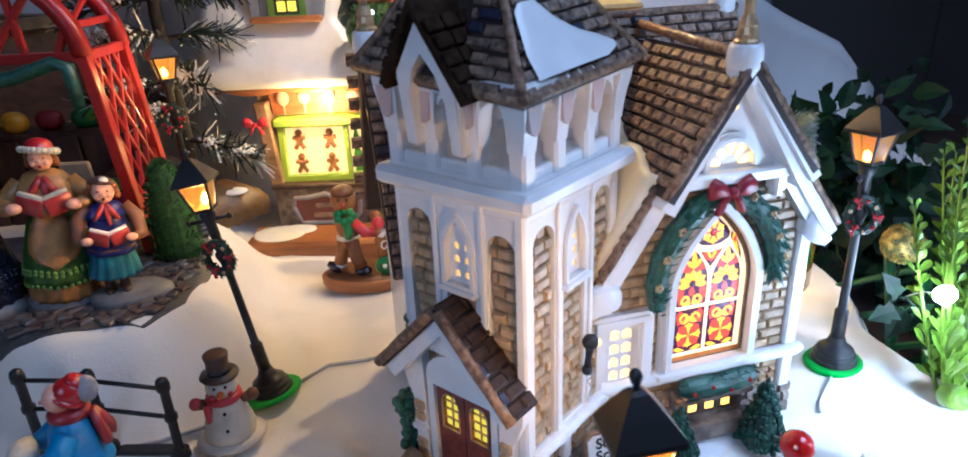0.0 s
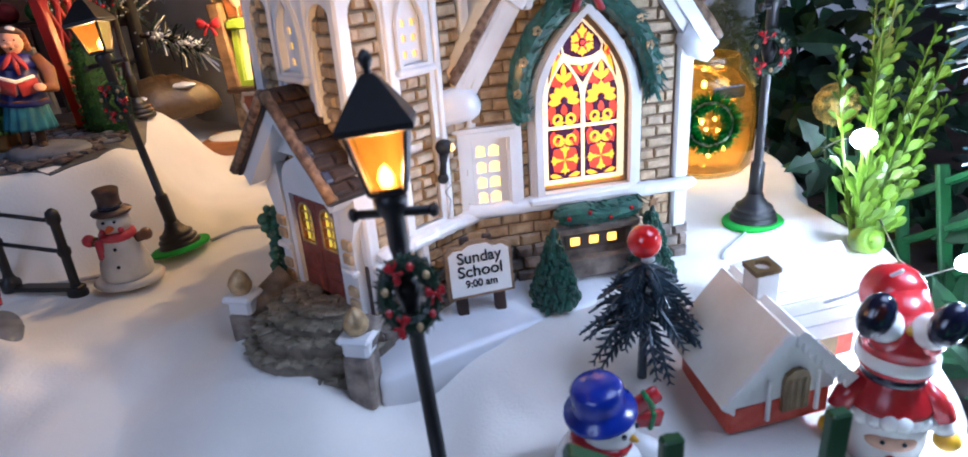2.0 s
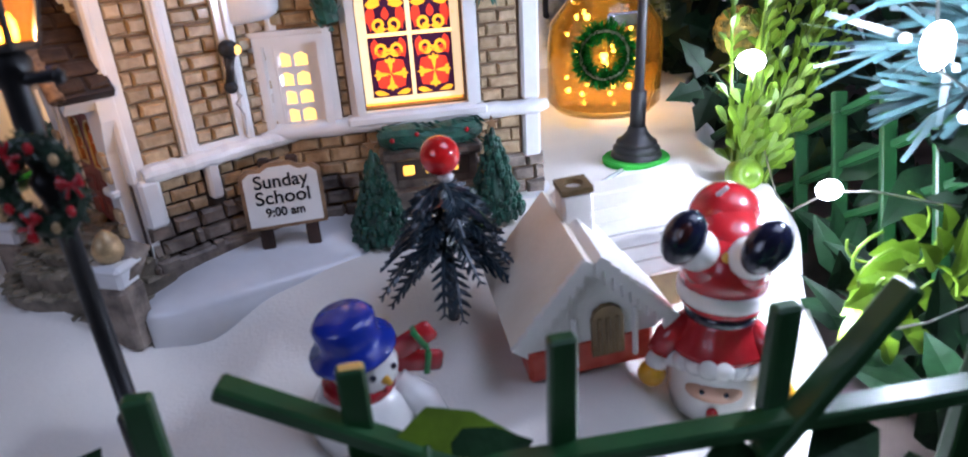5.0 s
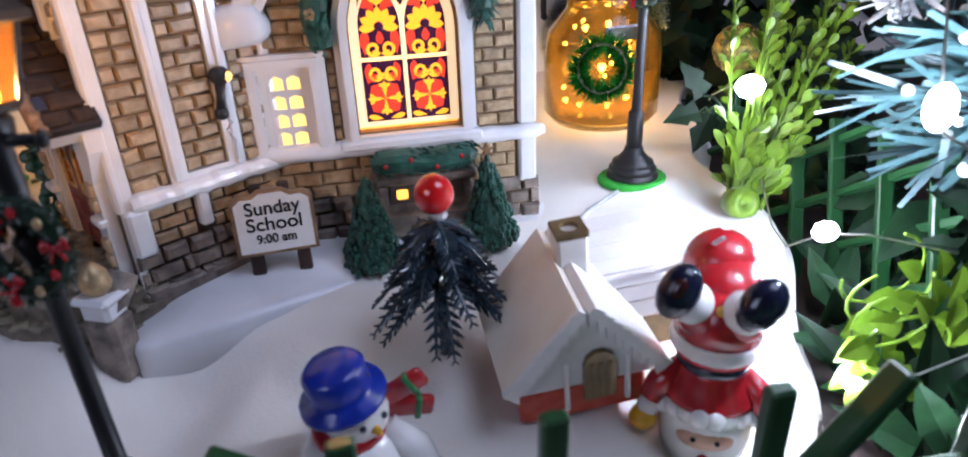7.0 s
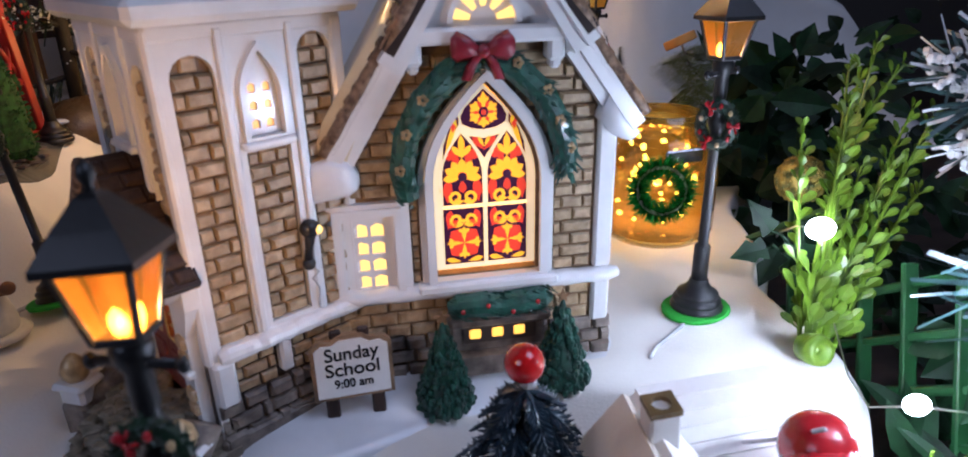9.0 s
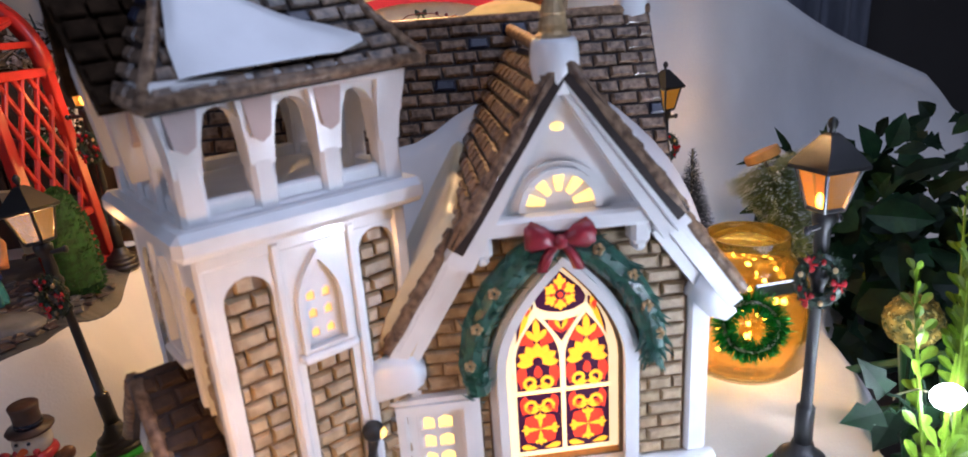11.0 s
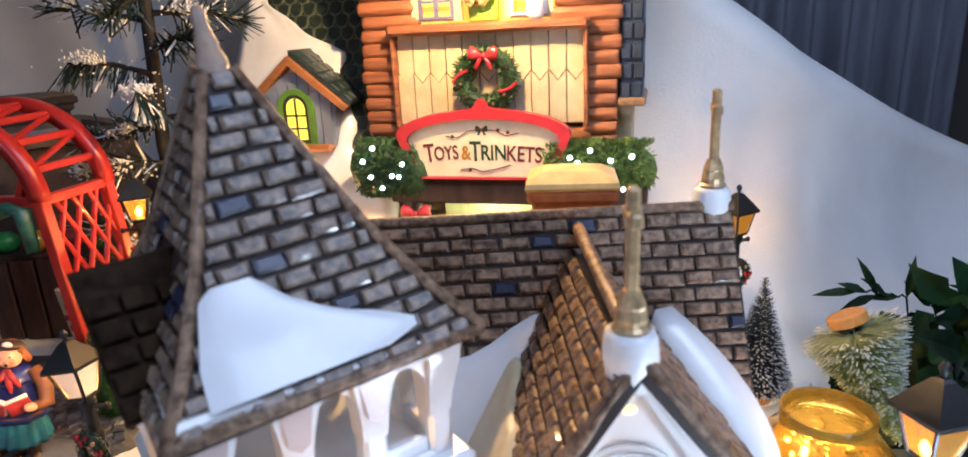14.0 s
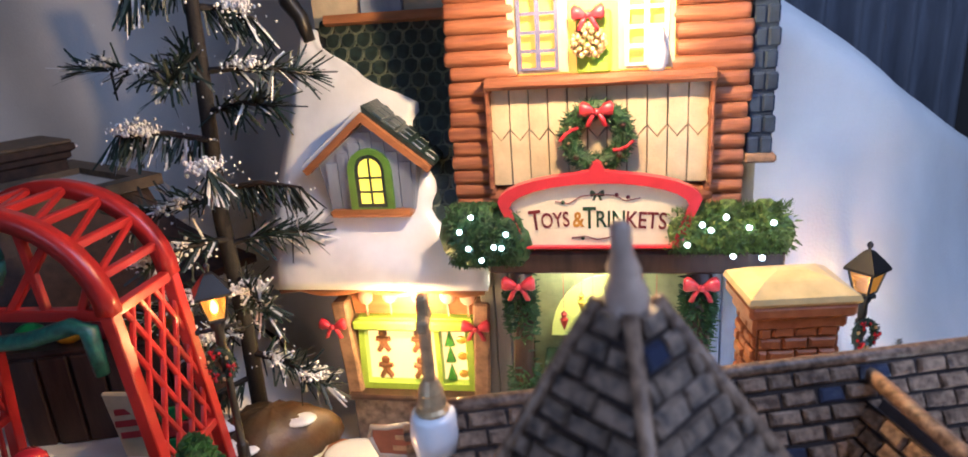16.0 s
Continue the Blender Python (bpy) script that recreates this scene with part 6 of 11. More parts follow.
    for k, (x, z) in enumerate(((0.034, 0.086), (0.0445, 0.098), (0.0510, 0.096), (0.0620, 0.100), (0.0700, 0.096), (0.0790, 0.098), (0.0870, 0.090))):
        bm = bmesh.new()
        lathe(bm, [(0.0002, -0.007), (0.0020, -0.002), (0.0026, 0.0), (0.0012, 0.0016), (0.0016, 0.0022), (0.0020, 0.0036), (0.0006, 0.0052)], 10, SHOP @ Matrix.Translation((x, z, -0.015)) @ Matrix.Rotation(radians(-90), 4, "X"), mi=0)
        tube(bm, [SHOP @ Vector((x, z + 0.005, -0.015)), SHOP @ Vector((x, 0.130, -0.015))], 0.0002, 4)
        part("bauble", bm, cols[k % 3], shop, "painted hanging bauble")
    bm = bmesh.new()
    prism(bm, [(0.052, 0.078), (0.066, 0.078), (0.064, 0.074), (0.054, 0.074)], -0.014, -0.011, SHOP, mi=0)
    part("toy_boat_hull", bm, cols[0], shop, "red toy boat hull")
    bm = bmesh.new()
    prism(bm, [(0.0535, 0.079), (0.0645, 0.079), (0.0580, 0.092)], -0.013, -0.012, SHOP)
    part("toy_boat_sail", bm, cols[1], shop, "yellow toy boat sail")
    bm = bmesh.new()
    at = SHOP @ Matrix.Translation((0.0762, 0.0650, 0.0015)) @ Matrix.Rotation(radians(-90), 4, "X")
    lathe(bm, [(0.0070, 0), (0.0078, 0.005), (0.0070, 0.012), (0.0045, 0.0190), (0.0020, 0.0205)], 14, at, mi=0)
    lathe(bm, [(0.0044, 0.0180), (0.0052, 0.0192), (0.0044, 0.0206)], 14, at, mi=1)
    ball(bm, (0.0762, 0.0890, 0.0015), 0.0041, 14, SHOP, rows=10, mi=2)
    lathe(bm, [(0.0047, 0.0252), (0.0050, 0.0264), (0.0047, 0.0276), (0.0045, 0.0285), (0.0036, 0.0325), (0.0010, 0.0350)], 14, at, mi=3)
    ball(bm, (0.0762, 0.1010, 0.0015), 0.0015, 10, SHOP, rows=7, mi=1)
    tube(bm, [SHOP @ Vector(p) for p in ((0.0790, 0.0850, 0.0045), (0.0800, 0.0800, 0.0075), (0.0795, 0.0750, 0.0085))], [0.0012, 0.0016, 0.0016], 7, mi=1)
    part("doll", bm, [mat("doll_dark_coat", (0.06, 0.05, 0.03), 0.5), SHOP_RED, mat("doll_face", (0.50, 0.30, 0.22), 0.5), mat("doll_orange_hat", (0.55, 0.17, 0.03), 0.5)], shop, "toy doll in orange hat and red scarf", True)
    bm = bmesh.new()
    box(bm, (0.0985, 0.0725, -0.002), (0.0105, 0.0200, 0.0080), SHOP, 0.0006)
    toy = part("toy_box", bm, mat("cream_carton", (0.62, 0.50, 0.28), 0.6), shop, "tall cream toy carton")
    bm = bmesh.new()
    prism(bm, [(0.0952, 0.0690), (0.1018, 0.0690), (0.0985, 0.0765)], 0.0020, 0.0024, SHOP)
    part("printed_triangle", bm, mat("dull_maroon_print", (0.22, 0.05, 0.06), 0.6), toy)
    # right-hand side roof with blue shingles
    m = SHOP
    bm = bmesh.new()
    box(bm, (0.1345, 0.265, -0.040), (0.0120, 0.160, 0.075), m, 0.001)
    side = part("side_roof", bm, TEAL_SHINGLE, shop, "steep blue shingled side roof")
    for r in range(14):
        for k in range(2):
            bm = bmesh.new()
            box(bm, (0.1315 + 0.0062 * k + 0.001 * (r % 2), 0.190 + r * 0.0105, -0.0025), (0.0058, 0.0088, 0.003), m, 0.0009)
            part("shingle", bm, TEAL_SHINGLE, side)
    bm = bmesh.new()
    box(bm, (0.1350, 0.184, -0.038), (0.0150, 0.0045, 0.080), m, 0.001)
    part("side_eave", bm, TAN_WOOD, shop)
    bm = bmesh.new()
    box(bm, (0.1310, 0.160, -0.040), (0.0080, 0.05, 0.060), m)
    part("side_wall", bm, CREAM_PLANK, shop)
    bm = bmesh.new()
    box(bm, (0.0545, 0.338, -0.030), (0.165, 0.008, 0.070), m, 0.002)
    part("top_roof", bm, LOG, shop, "eave board above the window")


def shop_wing():
    """The sweet shop wing: lit counter window under a snowy scalloped roof with a dormer."""
    m = SHOP @ Matrix.Translation((-0.003, -0.005, -0.014))
    bm = bmesh.new()
    prism(bm, [(-0.096, -0.004), (-0.010, -0.004), (-0.010, 0.122), (-0.100, 0.122)], -0.070, 0.006, m)
    part("wing_wall", bm, mat("cream_wing", (0.55, 0.42, 0.24), 0.5, var=0.1), shop, "cream wall round the sweet shop window")
    bm = bmesh.new()
    prism(bm, [(-0.088, 0.099), (-0.013, 0.099), (-0.012, 0.1235), (-0.091, 0.1235)], 0.0062, 0.0105, m)
    part("lolly_board", bm, ORANGE_WOOD, shop, "orange board with sweets")
    lolly = mat("candy_pink", (0.75, 0.42, 0.32), 0.3, var=0.1)
    for k, x in enumerate((-0.080, -0.065, -0.047, -0.030, -0.018)):
        bm = bmesh.new()
        ball(bm, (x, 0.1105, 0.0115), 0.0046, 12, m, squash=(1, 1 if k % 2 else 1.2, 0.4))
        box(bm, (x, 0.1030, 0.0112), (0.0010, 0.010, 0.001), m)
        part("lollipop", bm, lolly, shop, "pink lollipop")
    for x, w, ang in ((-0.0935, 0.0095, 0.06), (-0.0105, 0.0095, -0.05)):
        bm = bmesh.new()
        box(bm, (0, 0, 0), (w, 0.062, 0.012), m @ Matrix.Translation((x, 0.078, 0.012)) @ Matrix.Rotation(ang, 4, "Z"), 0.0012)
        part("side_post", bm, TAN_WOOD, shop, "knotty tan post")
        part("bow", bow_mesh(0.0165), SHOP_RED, shop, "red ribbon bow", True).matrix_basis = m @ Matrix.Translation((x - (0.006 if x < -0.05 else 0.002), 0.0945, 0.0200))
    # lime green window
    bm = bmesh.new()
    o = [(-0.0885, 0.0485), (-0.0160, 0.0485), (-0.0165, 0.0975), (-0.0860, 0.0975)]
    prism(bm, o, 0.006, 0.0135, m, holes=[[(-0.0840, 0.0530), (-0.0395, 0.0530), (-0.0395, 0.0895), (-0.0828, 0.0895)], [(-0.0365, 0.0530), (-0.0205, 0.0530), (-0.0208, 0.0895), (-0.0365, 0.0895)]])
    box(bm, (-0.0515, 0.0935, 0.0145), (0.074, 0.0060, 0.006), m, 0.001)
    win = part("sweet_window", bm, LIME, shop, "lime green window of sweets")
    bm = bmesh.new()
    prism(bm, [(-0.0850, 0.0515), (-0.0195, 0.0515), (-0.0198, 0.0905), (-0.0835, 0.0905)], 0.0062, 0.0072, m)
    part("tray", bm, glow("lit_tray", (1.0, 0.66, 0.20), 1.05), win, "tray lit warm yellow")
    for x in (-0.0735, -0.0510):
        for z in (0.0610, 0.0790):
            bm = bmesh.new()
            ball(bm, (x, z + 0.0052, 0.0080), 0.0029, 10, m, squash=(1, 1, 0.5))
            for dx, dz in ((-0.0045, 0.0018), (0.0045, 0.0018), (-0.0034, -0.0066), (0.0034, -0.0066)):
                tube(bm, [m @ Vector((x, z + (0.001 if dz > 0 else -0.001), 0.008)), m @ Vector((x + dx, z + dz, 0.008))], 0.0017, 7)
            ball(bm, (x, z - 0.0004, 0.0080), 0.0027, 10, m, squash=(1, 1.2, 0.55))
            part("gingerbread_man", bm, GINGER, win, "brown gingerbread biscuit")
    greenp = mat("tree_sweet_green", (0.08, 0.30, 0.02), 0.4)
    for z in (0.0570, 0.0690, 0.0800):
        bm = bmesh.new()
        prism(bm, [(-0.0347, z - 0.003), (-0.0285, z - 0.003), (-0.0316, z + 0.0075)], 0.0072, 0.0098, m)
        part("tree_sweet", bm, greenp, win, "green tree biscuit")
        bm = bmesh.new()
        ball(bm, (-0.0243, z + 0.001, 0.0085), 0.0036, 10, m, squash=(0.9, 0.75, 0.5))
        part("bell_sweet", bm, mat("sweet_yellow", (0.7, 0.40, 0.02), 0.4) if z < 0.06 else bpy.data.materials["sweet_yellow"], win, "yellow sweet")
    # stone foot with a snowy brown shelf and a small board
    bm = bmesh.new()
    box(bm, (-0.053, 0.020, 0.008), (0.086, 0.052, 0.010), m, 0.001)
    part("wing_foot", bm, STONE, shop, "grey stone foot")
    bm = bmesh.new()
    box(bm, (-0.0505, 0.0470, 0.016), (0.090, 0.0040, 0.012), m, 0.001)
    part("counter_board", bm, BROWN_WOOD, shop)
    bm = bmesh.new()
    box(bm, (-0.062, 0.0085, 0.038), (0.098, 0.017, 0.036), m, 0.0022)
    part("shelf", bm, ORANGE_WOOD, shop, "orange-brown shelf at the foot")
    bm = bmesh.new()
    ball(bm, (-0.090, 0.0165, 0.036), 0.017, 18, m, squash=(1.15, 0.16, 0.92), rows=12)
    ball(bm, (-0.078, 0.0165, 0.029), 0.011, 16, m, squash=(1.3, 0.18, 0.9), rows=10)
    part("shelf_snow", bm, GLAZE_SNOW, shop, "snow on the shelf", True)
    bm = bmesh.new()
    prism(bm, [(-0.0700, 0.0450), (-0.0655, 0.0330), (-0.0300, 0.0325), (-0.0255, 0.0390), (-0.0245, 0.0490), (-0.0280, 0.0520), (-0.0420, 0.0505), (-0.0480, 0.0535), (-0.0600, 0.0510), (-0.0685, 0.0510)], 0.0535, 0.0570, m)
    board = part("notice_board", bm, mat("maroon_board", (0.20, 0.055, 0.03), 0.5), shop, "small maroon notice board with a pale rim")
    rim = [(-0.0700, 0.0450), (-0.0655, 0.0330), (-0.0300, 0.0325), (-0.0255, 0.0390), (-0.0245, 0.0490), (-0.0280, 0.0520), (-0.0420, 0.0505), (-0.0480, 0.0535), (-0.0600, 0.0510), (-0.0685, 0.0510), (-0.0700, 0.0450)]
    bm = bmesh.new()
    tube(bm, [m @ Vector((x, z, 0.0565)) for x, z in rim], 0.0016, 8)
    part("board_rim", bm, mat("grey_board_rim", (0.30, 0.28, 0.27), 0.5, var=0.15), board, "pale grey rim", True)
    for z, w in ((0.0455, 0.018), (0.0385, 0.022)):
        bm = bmesh.new()
        box(bm, (-0.046, z, 0.0573), (w, 0.0030, 0.0004), m)
        part("text_bar", bm, TAN_WOOD, board)
    # roof: a steep slope leaning back, scallops and snow
    a0, a1 = Vector((0, 0.1235, 0.022)), Vector((0, 0.267, -0.034))
    run = (a1 - a0).length
    up = (a1 - a0) / run
    nrm = Vector((1, 0, 0)).cross(up)
    rm = m @ Matrix(((1, up.x, nrm.x, 0), (0, up.y, nrm.y, a0.y), (0, up.z, nrm.z, a0.z), (0, 0, 0, 1)))
    bm = bmesh.new()
    prism(bm, [(-0.128, 0), (-0.005, 0), (-0.005, run), (-0.108, run)], -0.010, -0.001, rm)
    roof = part("wing_roof", bm, SCALLOP_BED, shop, "dark green scalloped roof")
    unit = bmesh.new()
    prism(unit, [(-0.48, 0.5), (-0.48, -0.15), (-0.32, -0.42), (0.0, -0.55), (0.32, -0.42), (0.48, -0.15), (0.48, 0.5)], 0, 0.6, Matrix())
    first = len(unit.faces)
    prism(unit, [(-0.38, 0.4), (-0.38, -0.10), (-0.25, -0.32), (0.0, -0.42), (0.25, -0.32), (0.38, -0.10), (0.38, 0.4)], 0.6, 1.0, Matrix())
    paint(unit, first, 1)
    me = bpy.data.meshes.new("scallop")
    unit.to_mesh(me)
    unit.free()
    me.materials.append(SCALLOP_RIM)
    me.materials.append(SCALLOP)
    # where the snow ends, by height up the slope
    bound = ((-0.010, 0.000), (0.013, -0.006), (0.025, -0.026), (0.039, -0.033), (0.050, -0.034), (0.061, -0.034), (0.075, -0.038), (0.090, -0.046), (0.100, -0.043), (0.106, -0.047), (0.110, -0.058), (0.120, -0.076), (0.131, -0.092), (0.140, -0.102), (0.150, -0.108), (0.200, -0.116))

    def snow_end(y):
        for (ya, xa), (yb, xb) in zip(bound, bound[1:]):
            if y <= yb:
                return xa + (xb - xa) * (y - ya) / (yb - ya)
        return -0.112
    w, h = 0.0095, 0.0085
    for r in range(int(run / h)):
        for k in range(13):
            x = -0.010 - (k + 0.5 * (r % 2)) * w
            y = 0.006 + r * h
            snow_edge = snow_end(y)
            if x < snow_edge - 0.010 or x < -0.118 + 0.1 * y:
                continue
            ob = new("scallop", me)
            ob.parent = roof
            ob.matrix_basis = rm @ Matrix.Translation((x, y, -0.0006)) @ Matrix.Rotation(-0.10, 4, "X") @ Matrix.Diagonal((w, h * 1.25, 0.0018, 1))
    bm = bmesh.new()
    rows = []
    for i in range(31):
        y = -0.004 + (run * 0.97 + 0.004) * i / 30
        right = snow_end(y) + 0.002 * math.sin(y * 260)
        left = -0.131 + 0.016 * smooth(0.02, run, y)
        right = max(right, left + 0.004)
        lift = 0.0055 * min(1.0, 0.4 + i / 4) * (0.6 + 0.4 * smooth(run, run * 0.7, y))
        row = [(left, y, -0.011)]
        for j in range(13):
            t = j / 12
            row.append((left + (right - left) * t, y, lift * (0.35 + 0.65 * math.sin(math.pi * min(1, max(0.0, 0.12 + 0.80 * t))) ** 0.4) + 0.0012 * noise.noise(Vector((t * 5, y * 50, 0))) + 0.0030 * noise.noise(Vector((t * 2.2, y * 24, 4)))))
        row.append((right, y, -0.002))
        rows.append(row)
    loft(bm, rows, rm, cap=True, closed=False)
    part("roof_snow", bm, GLAZE_SNOW, roof, "thick white snow on the roof", True)
    bm = bmesh.new()
    tube(bm, [rm @ Vector((-0.128 + 0.122 * i / 10, -0.0035 + 0.0016 * math.sin(i * 1.9), -0.003)) for i in range(11)], 0.0034, 8)
    part("eave_board", bm, ORANGE_WOOD, roof, "wavy orange-brown eave", True)
    bm = bmesh.new()
    prism(bm, [(-0.100, run - 0.003), (-0.004, run - 0.003), (-0.004, run + 0.002), (-0.100, run + 0.002)], -0.004, 0.006, rm)
    part("top_board", bm, ORANGE_WOOD, roof)
    bm = bmesh.new()
    prism(bm, [(-0.108, 0.262), (-0.004, 0.262), (-0.004, 0.330), (-0.108, 0.330)], -0.09, -0.034, m)
    part("wing_upper_wall", bm, CREAM_PLANK, shop, "cream boarded upper wall")
    bm = bmesh.new()
    box(bm, (-0.065, 0.279, -0.033), (0.026, 0.026, 0.003), m, 0.001)
    part("upper_window", bm, BLUE_WOOD, shop, "grey-blue upper window frame")
    bm = bmesh.new()
    tube(bm, [rm @ Vector(p) for p in ((-0.109, run - 0.012, 0.003), (-0.114, run + 0.002, 0.006), (-0.120, run + 0.010, 0.010), (-0.122, run + 0.022, 0.016))], [0.0036, 0.0046, 0.0052, 0.0050], 8)
    part("stove_pipe", bm, BLACK, shop, "bent black stove pipe", True)
    # dormer
    d = m @ Matrix.Translation((-0.0670, 0.002, 0.0150))
    bm = bmesh.new()
    prism(bm, [(-0.0240, 0.163), (0.0240, 0.163), (0.0275, 0.1900), (0.0, 0.2120), (-0.0290, 0.1900)], -0.055, 0.0, d, holes=[])
    dorm = part("dormer", bm, BLUE_WOOD, shop, "blue-grey boarded dormer")
    for k in range(7):
        x = -0.021 + 0.007 * k
        bm = bmesh.new()
        top = 0.2085 - abs(x) * 0.80
        prism(bm, [(x - 0.0031, 0.1640), (x + 0.0031, 0.1640), (x + 0.0033, top - 0.001), (x - 0.0033, top - 0.001)], 0.0, 0.0012, d, holes=[])
        part("board", bm, BLUE_WOOD, dorm)
    bm = bmesh.new()
    prism(bm, round_arch(0.001, 0.1640, 0.0250, 0.0350), 0.0012, 0.0032, d, holes=[round_arch(0.001, 0.1655, 0.0170, 0.0300)])
    win = part("dormer_window", bm, mat("leaf_green_paint", (0.12, 0.27, 0.03), 0.4), dorm, "round-topped green window")
    bm = bmesh.new()
    prism(bm, round_arch(0.001, 0.1655, 0.0165, 0.0290), 0.0012, 0.0018, d)
    part("pane", bm, glow("dormer_pane", (0.95, 0.72, 0.05), 1.1), win, "yellow lit pane")
    bm = bmesh.new()
    prism(bm, round_arch(0.001, 0.1655, 0.0168, 0.0295), 0.0017, 0.0028, d, holes=[round_arch(0.001, 0.1675, 0.0132, 0.0258)])
    for z in (0.1745, 0.1825):
        box(bm, (0.001, z, 0.0024), (0.014, 0.0011, 0.001), d)
    box(bm, (0.001, 0.180, 0.0024), (0.0011, 0.026, 0.001), d)
    part("muntin", bm, SCALLOP, win, "dark window bars")
    bm = bmesh.new()
    box(bm, (0.0, 0.1625, 0.002), (0.0480, 0.0042, 0.008), d, 0.0014)
    part("sill", bm, ORANGE_WOOD, dorm, "orange-brown sill")
    for s in (-1, 1):
        a, b = Vector((0, 0.2135)), Vector((s * 0.0345, 0.1850))
        dv = (b - a).normalized()
        nv = Vector((-dv.y, dv.x)) * s
        bm = bmesh.new()
        prism(bm, [(a.x, a.y), (b.x, b.y), (b.x + nv.x * 0.0036, b.y + nv.y * 0.0036), (a.x, a.y + 0.0050)], -0.002, 0.0050, d)
        part("barge_board", bm, ORANGE_WOOD, dorm, "orange-brown barge board")
        bm = bmesh.new()
        prism(bm, [(a.x, a.y + 0.0035), (b.x + nv.x * 0.003, b.y + nv.y * 0.003), (b.x + nv.x * 0.006, b.y + nv.y * 0.006), (a.x, a.y + 0.0085)], -0.056, 0.0015, d)
        for r in range(4):
            for k in range(5):
                p = a.lerp(b, (k + 0.5) / 5) + nv * 0.0062
                box(bm, (p.x, p.y, -0.004 - 0.008 * r), (0.007, 0.0022, 0.0075), d @ Matrix.Translation((p.x, p.y, 0)) @ Matrix.Rotation(math.atan2(dv.y, dv.x), 4, "Z") @ Matrix.Translation((-p.x, -p.y, 0)), 0.0006)
        part("dormer_roof", bm, SCALLOP if s > 0 else GLAZE_SNOW, dorm, "dark scalloped dormer roof" if s > 0 else "snow-covered dormer roof")


shop_body()
shop_sign()
shop_front()
shop_wing()
settle(shop, 0.08, 0.56, 0.0)
# unseen warm light added in front of the shop's upper window
lamp("shop_front_fill", "POINT", SHOP @ Matrix.Translation((0.056, 0.2900, 0.066)), 1.7, (1.0, 0.60, 0.22), 0.004)
lamp("sweet_window_light", "POINT", SHOP @ Matrix.Translation((-0.055, 0.101, 0.016)), 0.30, (1.0, 0.58, 0.16), 0.003)
lamp("shop_window_light", "POINT", SHOP @ Matrix.Translation((0.050, 0.118, -0.008)), 0.12, (1.0, 0.85, 0.45), 0.003)

# ---- street lamps ----
AMBER_PANE = mat("amber_lantern_pane", (0.80, 0.30, 0.012), 0.16, var=0.05, bump=0.1, transmission=0.95)
AMBER_PANE.node_tree.nodes["Principled BSDF"].inputs["Emission Color"].default_value = (1.0, 0.38, 0.02, 1)
AMBER_PANE.node_tree.nodes["Principled BSDF"].inputs["Emission Strength"].default_value = 0.30
WREATH_GREEN = mat("dark_wreath_green", (0.012, 0.04, 0.02), 0.4, var=0.3, scale=300, bump=0.6, coat=0.2)


